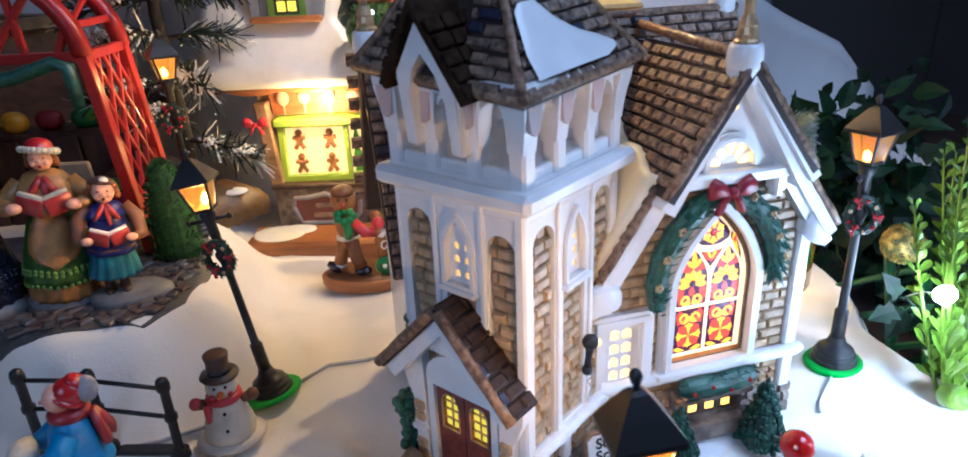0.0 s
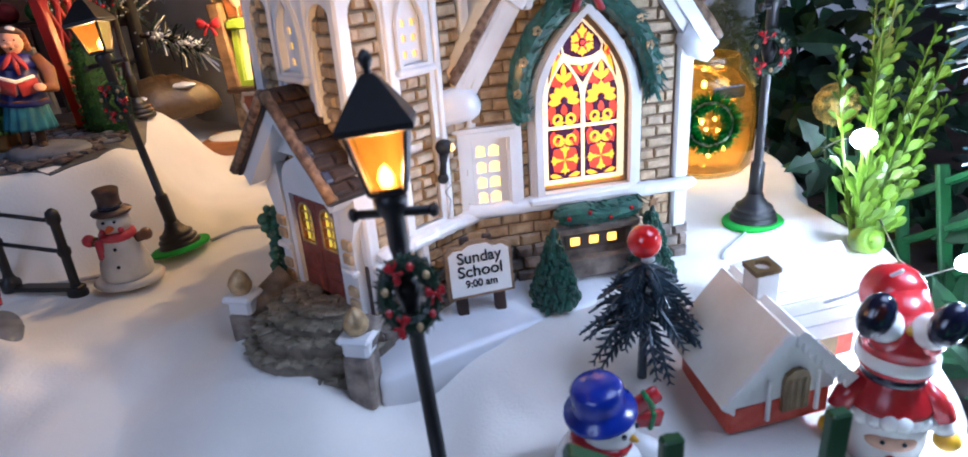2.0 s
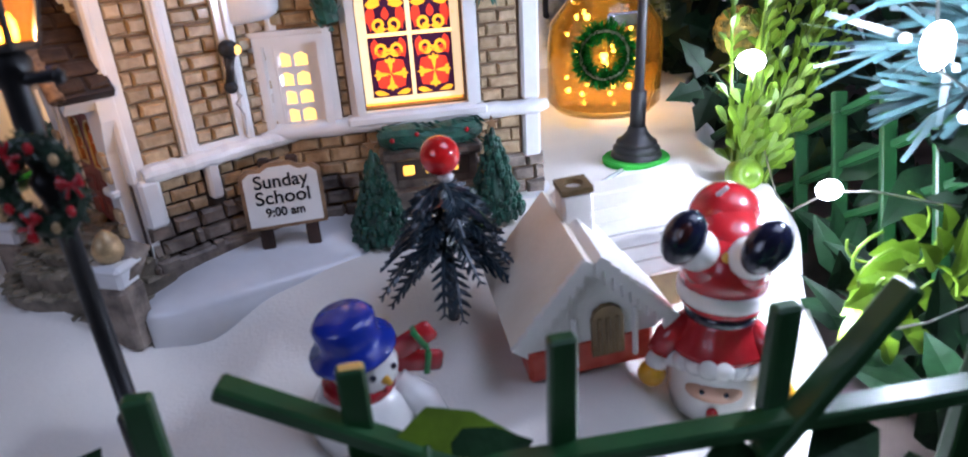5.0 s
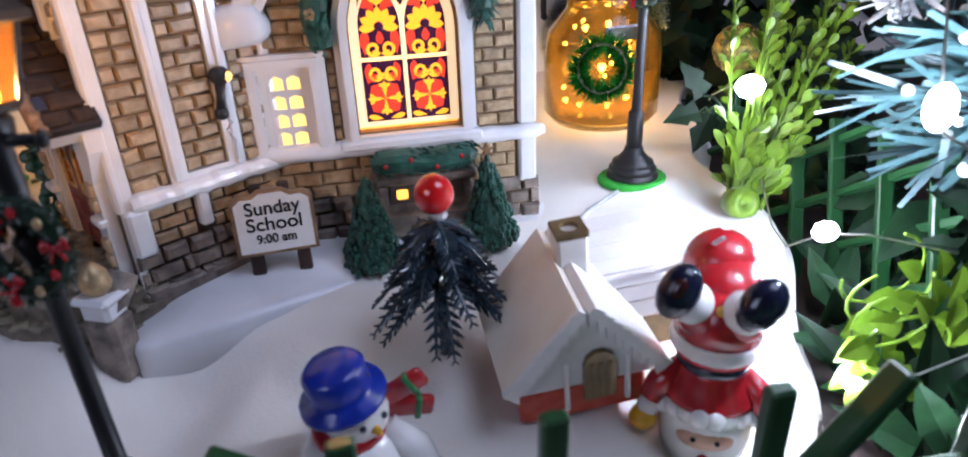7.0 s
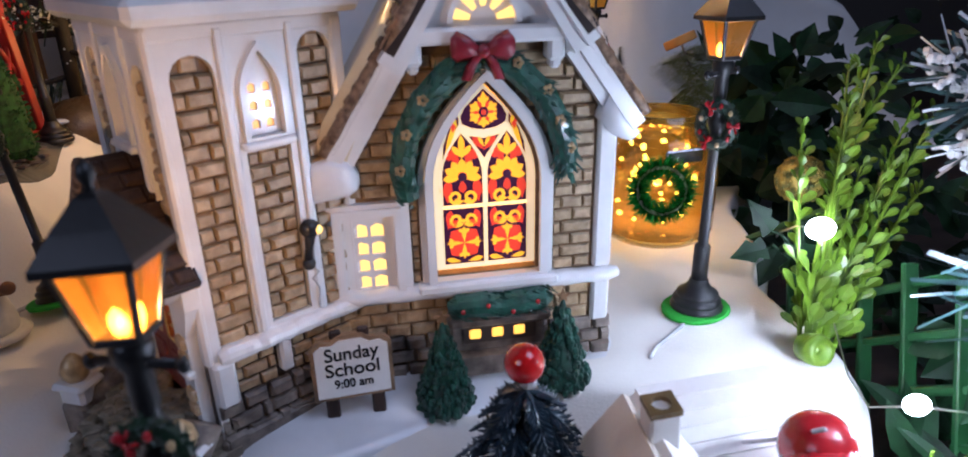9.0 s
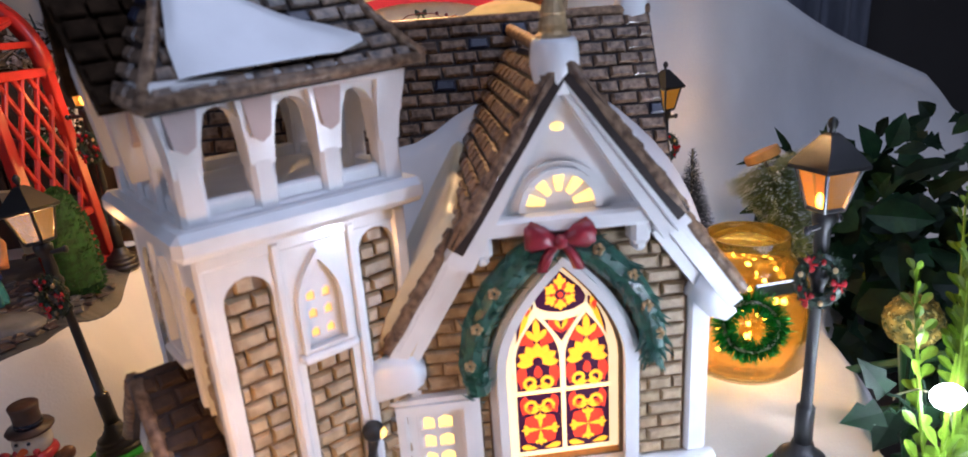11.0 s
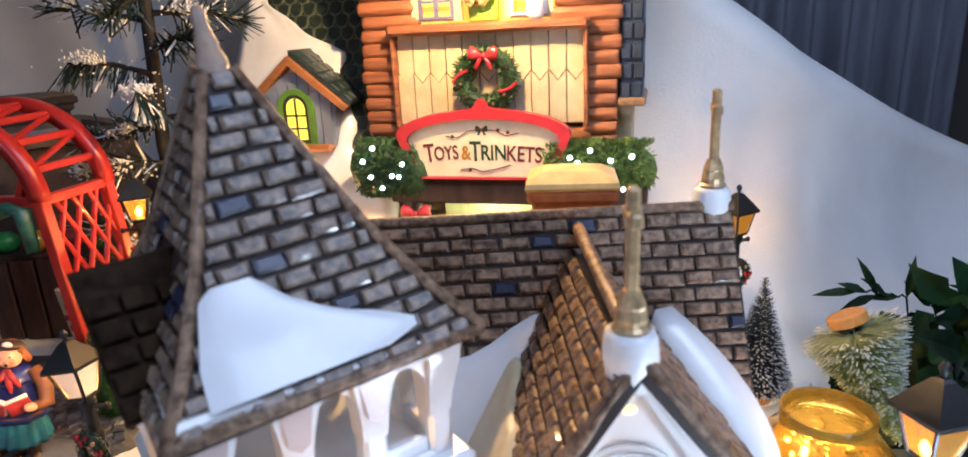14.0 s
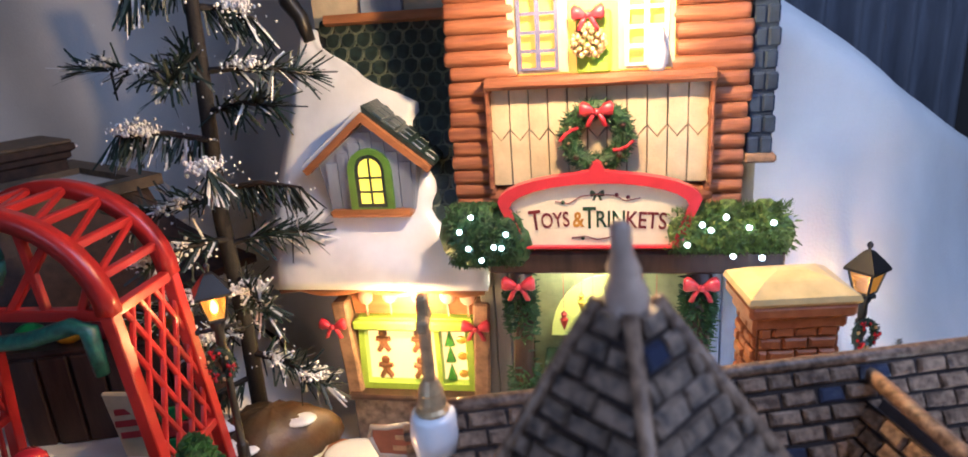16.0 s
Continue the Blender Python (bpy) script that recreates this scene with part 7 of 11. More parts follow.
def street_lamp(m, label, turn=0.0, watts=0.012, facing=0.0, wreath_turn=0.0, pad=True):
    """A black lamp post, 0.132 tall, with a lit lantern, a ladder bar and a wreath."""
    root = thing("street_lamp", label, "street lamp", m, group="street lamps of the village")
    bm = bmesh.new()
    lathe(bm, [(0.0126, 0), (0.0134, 0.0010), (0.0134, 0.0024), (0.0120, 0.0031), (0.0116, 0.0035), (0.0124, 0.0041), (0.0122, 0.0053), (0.0106, 0.0060), (0.0102, 0.0064), (0.0108, 0.0070), (0.0104, 0.0081), (0.0082, 0.0090), (0.0066, 0.0106), (0.0052, 0.0120), (0.0046, 0.0140)], 24)
    part("base", bm, BLACK, root, smooth=True)
    bm = bmesh.new()
    lathe(bm, [(0.0040, 0.0130), (0.0040, 0.0285), (0.0034, 0.0292), (0.0026, 0.0295), (0.0024, 0.0700), (0.0033, 0.0706), (0.0036, 0.0720), (0.0026, 0.0735), (0.0030, 0.0760), (0.0042, 0.0785), (0.0042, 0.0800), (0.0028, 0.0815), (0.0040, 0.0840), (0.0040, 0.0855), (0.0027, 0.0870), (0.0032, 0.0900), (0.0030, 0.0960), (0.0046, 0.0985), (0.0050, 0.1010), (0.0038, 0.1025)], 14)
    part("pole", bm, BLACK, root, smooth=True)
    ry = Matrix.Rotation(radians(turn), 4, "Z")
    bm = bmesh.new()
    tube(bm, [ry @ Vector((-0.0120, 0, 0.0975)), ry @ Vector((0.0120, 0, 0.0975))], 0.0011, 8)
    for s in (-1, 1):
        ball(bm, ry @ Vector((s * 0.0125, 0, 0.0975)), 0.0017, 8, rows=6)
    part("ladder_bar", bm, BLACK, root, smooth=True)
    ry = Matrix.Rotation(radians(facing), 4, "Z")
    lantern = lantern_cage(ry, root)
    for k in range(4):
        a = ry @ Matrix.Rotation(radians(90 * k), 4, "Z")
        bm = bmesh.new()
        bm.faces.new([bm.verts.new(a @ Vector(p)) for p in ((-0.0046, -0.0049, 0.1035), (0.0046, -0.0049, 0.1035), (0.0079, -0.0083, 0.1165), (-0.0079, -0.0083, 0.1165))])
        pane = part("pane", bm, AMBER_PANE, lantern, "amber lantern pane")
        pane.visible_shadow = False
    bm = bmesh.new()
    lathe(bm, [(0.0006, 0.1036), (0.0018, 0.1043), (0.0023, 0.1058), (0.0018, 0.1076), (0.0004, 0.1090)], 12)
    part("bulb", bm, BULB, lantern, "flame-shaped warm bulb", True).visible_shadow = False
    # wreath on the pole
    rw = Matrix.Rotation(radians(wreath_turn), 4, "Z")
    bm, rnd = bmesh.new(), random.Random(6)
    c = Vector((0, -0.0052, 0.0790))
    ring = [c + Vector((0.0074 * math.cos(2 * math.pi * i / 18), 0, 0.0074 * math.sin(2 * math.pi * i / 18))) for i in range(19)]
    tube(bm, [rw @ p for p in ring], 0.0024, 8)
    tufts = bmesh.new()
    for k in range(260):
        a, b = rnd.uniform(0, 6.28), rnd.uniform(0, 6.28)
        o = Vector((math.cos(a) * math.cos(b), -math.sin(b), math.sin(a) * math.cos(b)))
        p = c + Vector((0.0074 * math.cos(a), 0, 0.0074 * math.sin(a))) + o * 0.0021
        d = (o + Vector((rnd.uniform(-1, 1), rnd.uniform(-1, 0.3), rnd.uniform(-1, 1)))).normalized() * 0.0022
        s = d.orthogonal().normalized() * 0.0005
        tufts.faces.new([tufts.verts.new(rw @ v) for v in (p - s, p + s, p + d)])
    wr = part("wreath", bm, WREATH_GREEN, root, "dark green wreath with red bows and gold beads")
    tagged(part("wreath_needles", tufts, WREATH_GREEN, wr), kind="stuff")
    for k in range(9):
        a = 2 * math.pi * k / 9
        p = rw @ (c + Vector((0.0074 * math.cos(a), -0.0028, 0.0074 * math.sin(a))))
        if k % 3 == 0:
            part("bow", bow_mesh(0.0058), RED, wr, "red bow", True).matrix_basis = Matrix.Translation(p) @ rw @ Matrix.Rotation(radians(90), 4, "X") @ Matrix.Rotation(a, 4, "Z")
        else:
            bm = bmesh.new()
            ball(bm, p, 0.0011, 8, rows=6)
            part("bead", bm, GOLD if k % 3 == 1 else RED, wr)
    if pad:
        bm = bmesh.new()
        lathe(bm, [(0.0175 , -0.0012), (0.0180, 0.0004), (0.0172, 0.0012)], 22, Matrix.Rotation(0.4, 4, "Z"), sx=1.06, sy=0.92)
        part("felt_pad", bm, LED_GREEN, root, "bright green felt pad")
    lamp("lantern_light", "POINT", m @ Matrix.Translation((0, 0, 0.1062)), watts, WARM, 0.0010)
    return root


def lantern_cage(ry, root):
    bm = bmesh.new()
    loft(bm, [[ry @ Vector((i * r, j * r, z)) for i, j in ((-1, -1), (1, -1), (1, 1), (-1, 1))] for r, z in ((0.0088, 0.1160), (0.0108, 0.1164), (0.0108, 0.1178), (0.0070, 0.1225), (0.0028, 0.1272), (0.0016, 0.1280))])
    roof = part("lantern", bm, BLACK, root, "black lantern roof")
    bm = bmesh.new()
    lathe(bm, [(0.0014, 0.1275), (0.0010, 0.1288), (0.0018, 0.1300), (0.0021, 0.1312), (0.0014, 0.1324), (0.0003, 0.1330)], 10)
    part("finial", bm, BLACK, roof, smooth=True)
    bm = bmesh.new()
    box(bm, (0, 0, 0.1030), (0.0108, 0.0108, 0.0016), ry, 0.0004)
    part("lantern_floor", bm, BLACK, roof)
    for i in (-1, 1):
        for j in (-1, 1):
            bm = bmesh.new()
            tube(bm, [ry @ Vector((i * 0.0050, j * 0.0050, 0.1030)), ry @ Vector((i * 0.0084, j * 0.0084, 0.1165))], 0.0009, 6)
            part("corner_bar", bm, BLACK, roof)
    return roof


def upright(x, y, z, top, scale, slim=0.80):
    axis = (Vector(top) - Vector((x, y, z))).normalized()
    q = Vector((0, 0, 1)).rotation_difference(axis).to_matrix().to_4x4()
    return Matrix.Translation((x, y, z)) @ q @ Matrix.Diagonal((scale * slim, scale * slim, scale, 1))


street_lamp(upright(0.1015, 0.1515, -0.0240, (0.0946, 0.1655, 0.1090), 1.025, 0.76), "black street lamp lit amber with wreath near the trellis", -24, 0.17, -9, 0)
street_lamp(upright(0.2710, 0.2790, 0.0010, (0.2725, 0.2815, 0.1330), 1.0), "black street lamp lit amber beside the church", 30, 0.060, 11, -31)
street_lamp(upright(0.0020, 0.3470, 0.0030, (-0.0165, 0.3600, 0.1245), 0.925), "leaning black street lamp on a green pad", -12, 0.17, -12, -20)
street_lamp(upright(-0.0335, 0.4680, 0.0450, (-0.0335, 0.4690, 0.1640), 0.90), "black street lamp lit amber beside the red arch", 20, 0.036, 20, -10, pad=False)
street_lamp(upright(0.2950, 0.4830, 0.0080, (0.2950, 0.4830, 0.1350), 0.96), "black street lamp lit amber before the white cloth", 25, 0.050, 25, 0, pad=False)

# ---- church yard ----


def church_sign():
    m = Matrix.Translation((0.1300, 0.2358, -0.0042)) @ Matrix.Scale(1.09, 4) @ Matrix.Rotation(radians(4), 4, "Z") @ Matrix(((1, 0, 0, 0), (0, 0, -1, 0), (0, 1, 0, 0), (0, 0, 0, 1))) @ Matrix.Rotation(radians(-9), 4, "X") @ Matrix.Translation((0, 0.0055, 0))
    root = thing("church_sign", "white sign board with black lettering on dark legs", "sign")
    edge = [(-0.0118, 0.0065), (0.0118, 0.0065), (0.0118, 0.0230), (0.0095, 0.0248), (0.0060, 0.0246), (0.0035, 0.0262), (-0.0035, 0.0262), (-0.0060, 0.0246), (-0.0095, 0.0248), (-0.0118, 0.0230)]
    bm = bmesh.new()
    prism(bm, edge, -0.0012, 0.0012, m)
    part("rim", bm, TAN_WOOD, root, "brown carved rim")
    bm = bmesh.new()
    prism(bm, [(x * 0.90, 0.0158 + (y - 0.0158) * 0.88) for x, y in edge], 0.0008, 0.0019, m)
    part("board", bm, WHITE_BOARD, root, "white glazed board")
    for text, y, s in (("Sunday", 0.0207, 0.0056), ("School", 0.0159, 0.0056), ("9:00 am", 0.0115, 0.0038)):
        words(text, s, m @ Matrix.Translation((0, y, 0.0020)), INK, root, bold=0.012, width=0.0156 if s > 0.005 else 0.0112)
    for x in (-0.0068, 0.0068):
        bm = bmesh.new()
        box(bm, (x, -0.0005, -0.0020), (0.0040, 0.0190, 0.0030), m, 0.0006)
        part("leg", bm, BROWN_WOOD, root, "dark purple-brown leg")
    for x in (-0.004, 0.004):
        bm = bmesh.new()
        box(bm, (x, 0.0262, -0.0006), (0.0034, 0.0030, 0.0020), m, 0.0006)
        part("top_knob", bm, BROWN_WOOD, root)
    settle(root, 0.1300, 0.2362, -0.0030)


church_sign()
STAR = mat("dull_gold_star", (0.34, 0.20, 0.10), 0.4, metal=0.5)


def fir(x, y, z, h, r, seed):
    root = thing("fir_tree", "small dark green ceramic fir with gold star", "tree", Matrix.Translation((x, y, z)), group="firs at the church wall")
    bm, rnd = bmesh.new(), random.Random(seed)
    lathe(bm, [(r * 0.92, 0), (r, h * 0.05), (r * 0.55, h * 0.45), (r * 0.28, h * 0.75), (r * 0.06, h)], 14)
    for k in range(330):
        t = 1 - math.sqrt(rnd.random())
        a = rnd.uniform(0, 6.28)
        rr = r * (1 - t) ** 0.9 * rnd.uniform(0.92, 1.08) + 0.0004
        ball(bm, (rr * math.cos(a), rr * math.sin(a), h * (0.03 + 0.95 * t)), rnd.uniform(0.0007, 0.0014), 5, rows=4, squash=(1, 1, 1.3))
    part("crown", bm, PINE_PAINT, root, "knobbly glazed green crown")
    bm = bmesh.new()
    pts = [((0.0026 if i % 2 == 0 else 0.0011) * math.sin(math.pi * i / 5), (0.0026 if i % 2 == 0 else 0.0011) * math.cos(math.pi * i / 5)) for i in range(10)]
    prism(bm, pts, -0.0006, 0.0006, Matrix.Translation((0, 0, h + 0.0015)) @ Matrix(((1, 0, 0, 0), (0, 0, -1, 0), (0, 1, 0, 0), (0, 0, 0, 1))))
    part("star", bm, STAR, root, "dull gold star")


fir(0.1595, 0.2410, -0.0018, 0.0320, 0.0094, 1)
fir(0.2010, 0.2430, 0.0005, 0.0320, 0.0094, 2)

# ---- feathery plastic fir with a red bauble ----
FEATHER = mat("blue_green_plastic", (0.020, 0.040, 0.058), 0.3, var=0.3, scale=200, bump=0.2, coat=0.4)


def feather_tree():
    x, y, z = 0.1765, 0.1975, -0.0036
    root = thing("plastic_fir", "dark blue-green plastic fir topped by a red bauble", "tree", Matrix.Translation((x, y, z)))
    rnd = random.Random(12)
    bm = bmesh.new()
    tube(bm, [(0, 0, -0.008), (0, 0, 0.018), (0, 0, 0.036)], [0.0018, 0.0012, 0.0008], 7)
    part("trunk", bm, FEATHER, root)
    for tier, (zz, length, count) in enumerate(((0.0352, 0.0105, 5), (0.0325, 0.0140, 6), (0.0285, 0.0170, 6), (0.0245, 0.0195, 7), (0.0205, 0.0215, 7), (0.0165, 0.0205, 6))):
        for k in range(count):
            a = 2 * math.pi * (k + 0.5 * (tier % 2)) / count + rnd.uniform(-0.18, 0.18)
            ln = length * rnd.uniform(0.88, 1.08)
            bm = bmesh.new()
            axis = [Vector((0, 0, 0)), Vector((ln * 0.33, 0, -ln * 0.10)), Vector((ln * 0.66, 0, -ln * 0.31)), Vector((ln * 0.96, 0, -ln * 0.62))]
            tube(bm, axis, [0.0010, 0.0009, 0.0007, 0.0003], 5)
            n = 9
            for i in range(2, n + 1):
                t = i / n * 2.999
                j = int(t)
                p = axis[j].lerp(axis[j + 1], t - j)
                d = (axis[j + 1] - axis[j]).normalized()
                up = Vector((0, 1, 0)).cross(d) * -1
                size = 0.0052 * math.sin(math.pi * (0.22 + 0.66 * i / n)) * rnd.uniform(0.9, 1.1)
                for s in (-1, 1):
                    out = (d * 0.80 + Vector((0, s * 0.72, 0)) + up * 0.10).normalized()
                    wd = out.cross(up).normalized() * size * 0.17
                    thick = up * 0.00035
                    rings = [[p + out * size * u - wd * w - thick, p + out * size * u + wd * w - thick, p + out * size * u + thick] for u, w in ((0, 0.5), (0.35, 1.0), (0.7, 0.75), (1.0, 0.1))]
                    loft(bm, rings)
            br = part("branch", bm, FEATHER, root)
            br.matrix_basis = Matrix.Translation((0, 0, zz)) @ Matrix.Rotation(a, 4, "Z") @ Matrix.Rotation(rnd.uniform(-0.25, 0.25), 4, "X")
    bm = bmesh.new()
    ball(bm, (0, 0.0015, 0.0430), 0.0056, 20, rows=14)
    part("bauble", bm, mat("shiny_red_bead", (0.55, 0.012, 0.012), 0.12, var=0.05, bump=0, coat=0.8), root, "shiny red bauble on top", True)
    bm = bmesh.new()
    ball(bm, (0.001, 0.0005, 0.0370), 0.0020, 10, squash=(1.2, 1, 0.8))
    part("glue_drop", bm, mat("clear_glue", (0.55, 0.55, 0.55), 0.15, coat=0.5), root)


feather_tree()

# ---- small plastic house ----
HOUSE_WHITE = mat("white_plastic", (0.76, 0.74, 0.70), 0.35, var=0.06, scale=80, bump=0.08)
HOUSE_ROOF = mat("cream_plastic_roof", (0.83, 0.76, 0.64), 0.4, var=0.08, scale=60, bump=0.10, other=(0.74, 0.64, 0.51))
HOUSE_RED = mat("chipped_red_paint", (0.50, 0.045, 0.02), 0.35, var=0.1, scale=260, bump=0.15, other=(0.58, 0.09, 0.05))
HOUSE_GOLD = mat("brown_gold_paint", (0.21, 0.14, 0.06), 0.4, metal=0.3, var=0.2, bump=0.2)


def small_house():
    m = Matrix.Translation((0.2094, 0.1676, -0.0170)) @ Matrix.Rotation(radians(-2), 4, "Z") @ Matrix.Rotation(radians(4), 4, "X") @ Matrix.Rotation(radians(-4.5), 4, "Y")
    root = thing("toy_house", "small white plastic house with red foot and ribbed roof", "toy house", m)
    f = Matrix(((1, 0, 0, 0), (0, 0, -1, 0), (0, 1, 0, 0), (0, 0, 0, 1)))
    w, d, e, r = 0.0180, 0.0325, 0.0165, 0.0380
    bm = bmesh.new()
    box(bm, (0, d / 2, 0.0058), (2 * w - 0.001, d, 0.0116), bevel=0.0012)
    part("foot", bm, HOUSE_RED, root, "red painted lower wall with chips")
    bm = bmesh.new()
    prism(bm, [(-w, 0.0112), (w, 0.0112), (w, e), (0, r - 0.002), (-w, e)], -d, 0.0, f)
    part("wall", bm, HOUSE_WHITE, root, "white plastic wall")
    for s in (-1, 1):
        a, b = Vector((0, r)), Vector((s * 0.0200, 0.0150))
        dv = (b - a).normalized()
        nv = Vector((-dv.y, dv.x)) * s
        n = 9
        for k in range(n):
            p, q = a.lerp(b, k / n), a.lerp(b, (k + 1) / n)
            bm = bmesh.new()
            prism(bm, [(p.x, p.y), (q.x, q.y), (q.x + nv.x * 0.0029, q.y + nv.y * 0.0029), (p.x + nv.x * 0.00278, p.y + nv.y * 0.00278)], -d - 0.002, 0.0035, f)
            # the left slope takes the creamier plastic, the right slope the white
            rib = part("roof_rib", bm, HOUSE_ROOF if s < 0 else HOUSE_WHITE, root, "ribbed roof strip")
            bm = bmesh.new()
            prism(bm, [(p.x + nv.x * 0.0026, p.y + nv.y * 0.0026), (q.x + nv.x * 0.0032, q.y + nv.y * 0.0032), (q.x - nv.x * 0.0022, q.y - nv.y * 0.0022), (p.x + nv.x * 0.0004, p.y + nv.y * 0.0004)], 0.0034, 0.0049, f)
            part("gable_tooth", bm, HOUSE_WHITE, rib, "white sawtooth edge")
    bm = bmesh.new()
    box(bm, (0.0030, 0.0195, 0.0400), (0.0085, 0.0080, 0.0135), bevel=0.0008)
    part("chimney", bm, HOUSE_WHITE, root)
    bm = bmesh.new()
    prism(bm, [(-0.0043, -0.0041), (0.0043, -0.0041), (0.0043, 0.0041), (-0.0043, 0.0041)], 0.0465, 0.0482, Matrix.Translation((0.0030, 0.0195, 0)), holes=[[(0.0026 * math.cos(2 * math.pi * i / 10), 0.0026 * math.sin(2 * math.pi * i / 10)) for i in range(10)]])
    part("chimney_rim", bm, HOUSE_GOLD, root, "gold-brown chimney rim")
    bm = bmesh.new()
    prism(bm, round_arch(0.0042, 0.0065, 0.0088, 0.0160, 5), 0.0, 0.0016, f)
    for x in (0.0018, 0.0042, 0.0066):
        box(bm, (x, 0.0130, 0.0018), (0.0013, 0.0120, 0.0008), f, 0.0003)
    part("door", bm, HOUSE_GOLD, root, "brown-gold plank door")
    for x in (-0.0048, 0.0118):
        bm = bmesh.new()
        box(bm, (x, 0.0120, 0.0010), (0.0014, 0.0160, 0.0016), f, 0.0004)
        part("rib", bm, HOUSE_WHITE, root)
    # side wing with a clapboard roof
    bm = bmesh.new()
    box(bm, (0.0300, 0.0290, 0.0085), (0.0260, 0.0130, 0.0170), bevel=0.001)
    part("wing", bm, HOUSE_RED, root, "red wing wall")
    bm = bmesh.new()
    box(bm, (0.0300, 0.0215, 0.0080), (0.0090, 0.002, 0.0150))
    part("wing_door", bm, HOUSE_GOLD, root)
    a, b = Vector((0.0385, 0.0375)), Vector((0.0125, 0.0150))
    for k in range(7):
        y0, z0 = 0.0385 + (0.0150 - 0.0385) * k / 7, 0.0370 + (0.0165 - 0.0370) * k / 7
        y1, z1 = 0.0385 + (0.0150 - 0.0385) * (k + 1) / 7, 0.0370 + (0.0165 - 0.0370) * (k + 1) / 7
        bm = bmesh.new()
        loft(bm, [[(x, y0, z0), (x, y1, z1), (x, y1 - 0.001, z1 + 0.0016), (x, y0 - 0.0006, z0 + 0.0007)] for x in (0.0030, 0.0445)])
        part("clapboard", bm, HOUSE_WHITE, root, "white clapboard roof strip")
    bm = bmesh.new()
    loft(bm, [[(x, 0.0385, 0.0375), (x, 0.0450, 0.0150), (x, 0.0220, 0.0150), (x, 0.0220, 0.0230)] for x in (0.0040, 0.0435)])
    part("wing_core", bm, HOUSE_WHITE, root)


small_house()

# ---- figures (single painted pieces) ----
SKIN = mat("painted_skin", (0.58, 0.33, 0.22), 0.4, var=0.08, bump=0.05, coat=0.2)
WHITE_GLOSS = mat("white_gloss_paint", (0.78, 0.77, 0.74), 0.25, var=0.04, bump=0.05, coat=0.4)
YELLOW = mat("yellow_gloss", (0.72, 0.36, 0.01), 0.3, bump=0.05, coat=0.3)
BLUE_GLOSS = mat("royal_blue_gloss", (0.012, 0.035, 0.36), 0.25, var=0.15, scale=150, bump=0.15, coat=0.5)
NAVY = mat("navy_black_gloss", (0.008, 0.010, 0.028), 0.18, var=0.1, bump=0.05, coat=0.6)
BLUE_COAT = mat("sky_blue_coat", (0.025, 0.24, 0.52), 0.4, var=0.15, scale=150, bump=0.2)
DEEP_BLUE = mat("deep_blue_coat", (0.010, 0.020, 0.16), 0.3, var=0.15, bump=0.15)
TEAL = mat("teal_skirt", (0.02, 0.15, 0.22), 0.35, var=0.2, scale=200, bump=0.3)
MOSS = mat("moss_green_skirt", (0.045, 0.125, 0.02), 0.35, var=0.25, scale=160, bump=0.3)
OCHRE = mat("ochre_shawl", (0.36, 0.18, 0.05), 0.45, var=0.2, scale=160, bump=0.2)
HAIR = mat("ginger_hair", (0.28, 0.10, 0.03), 0.5, var=0.2, bump=0.4)
ROCK = mat("grey_rock_base", (0.20, 0.21, 0.23), 0.45, var=0.2, scale=120, bump=0.3)
BROWN = mat("brown_leather", (0.16, 0.065, 0.025), 0.45, var=0.2, bump=0.2)
HAT_BROWN = mat("brown_top_hat", (0.075, 0.040, 0.028), 0.4, var=0.2, bump=0.2)
MAROON = mat("maroon_skirt", (0.30, 0.022, 0.03), 0.4, var=0.15, bump=0.2)
GREEN_GLOSS = mat("green_gloss", (0.02, 0.22, 0.06), 0.3)
GREY_FUR = mat("grey_fur", (0.32, 0.33, 0.38), 0.7, var=0.2, bump=0.5)


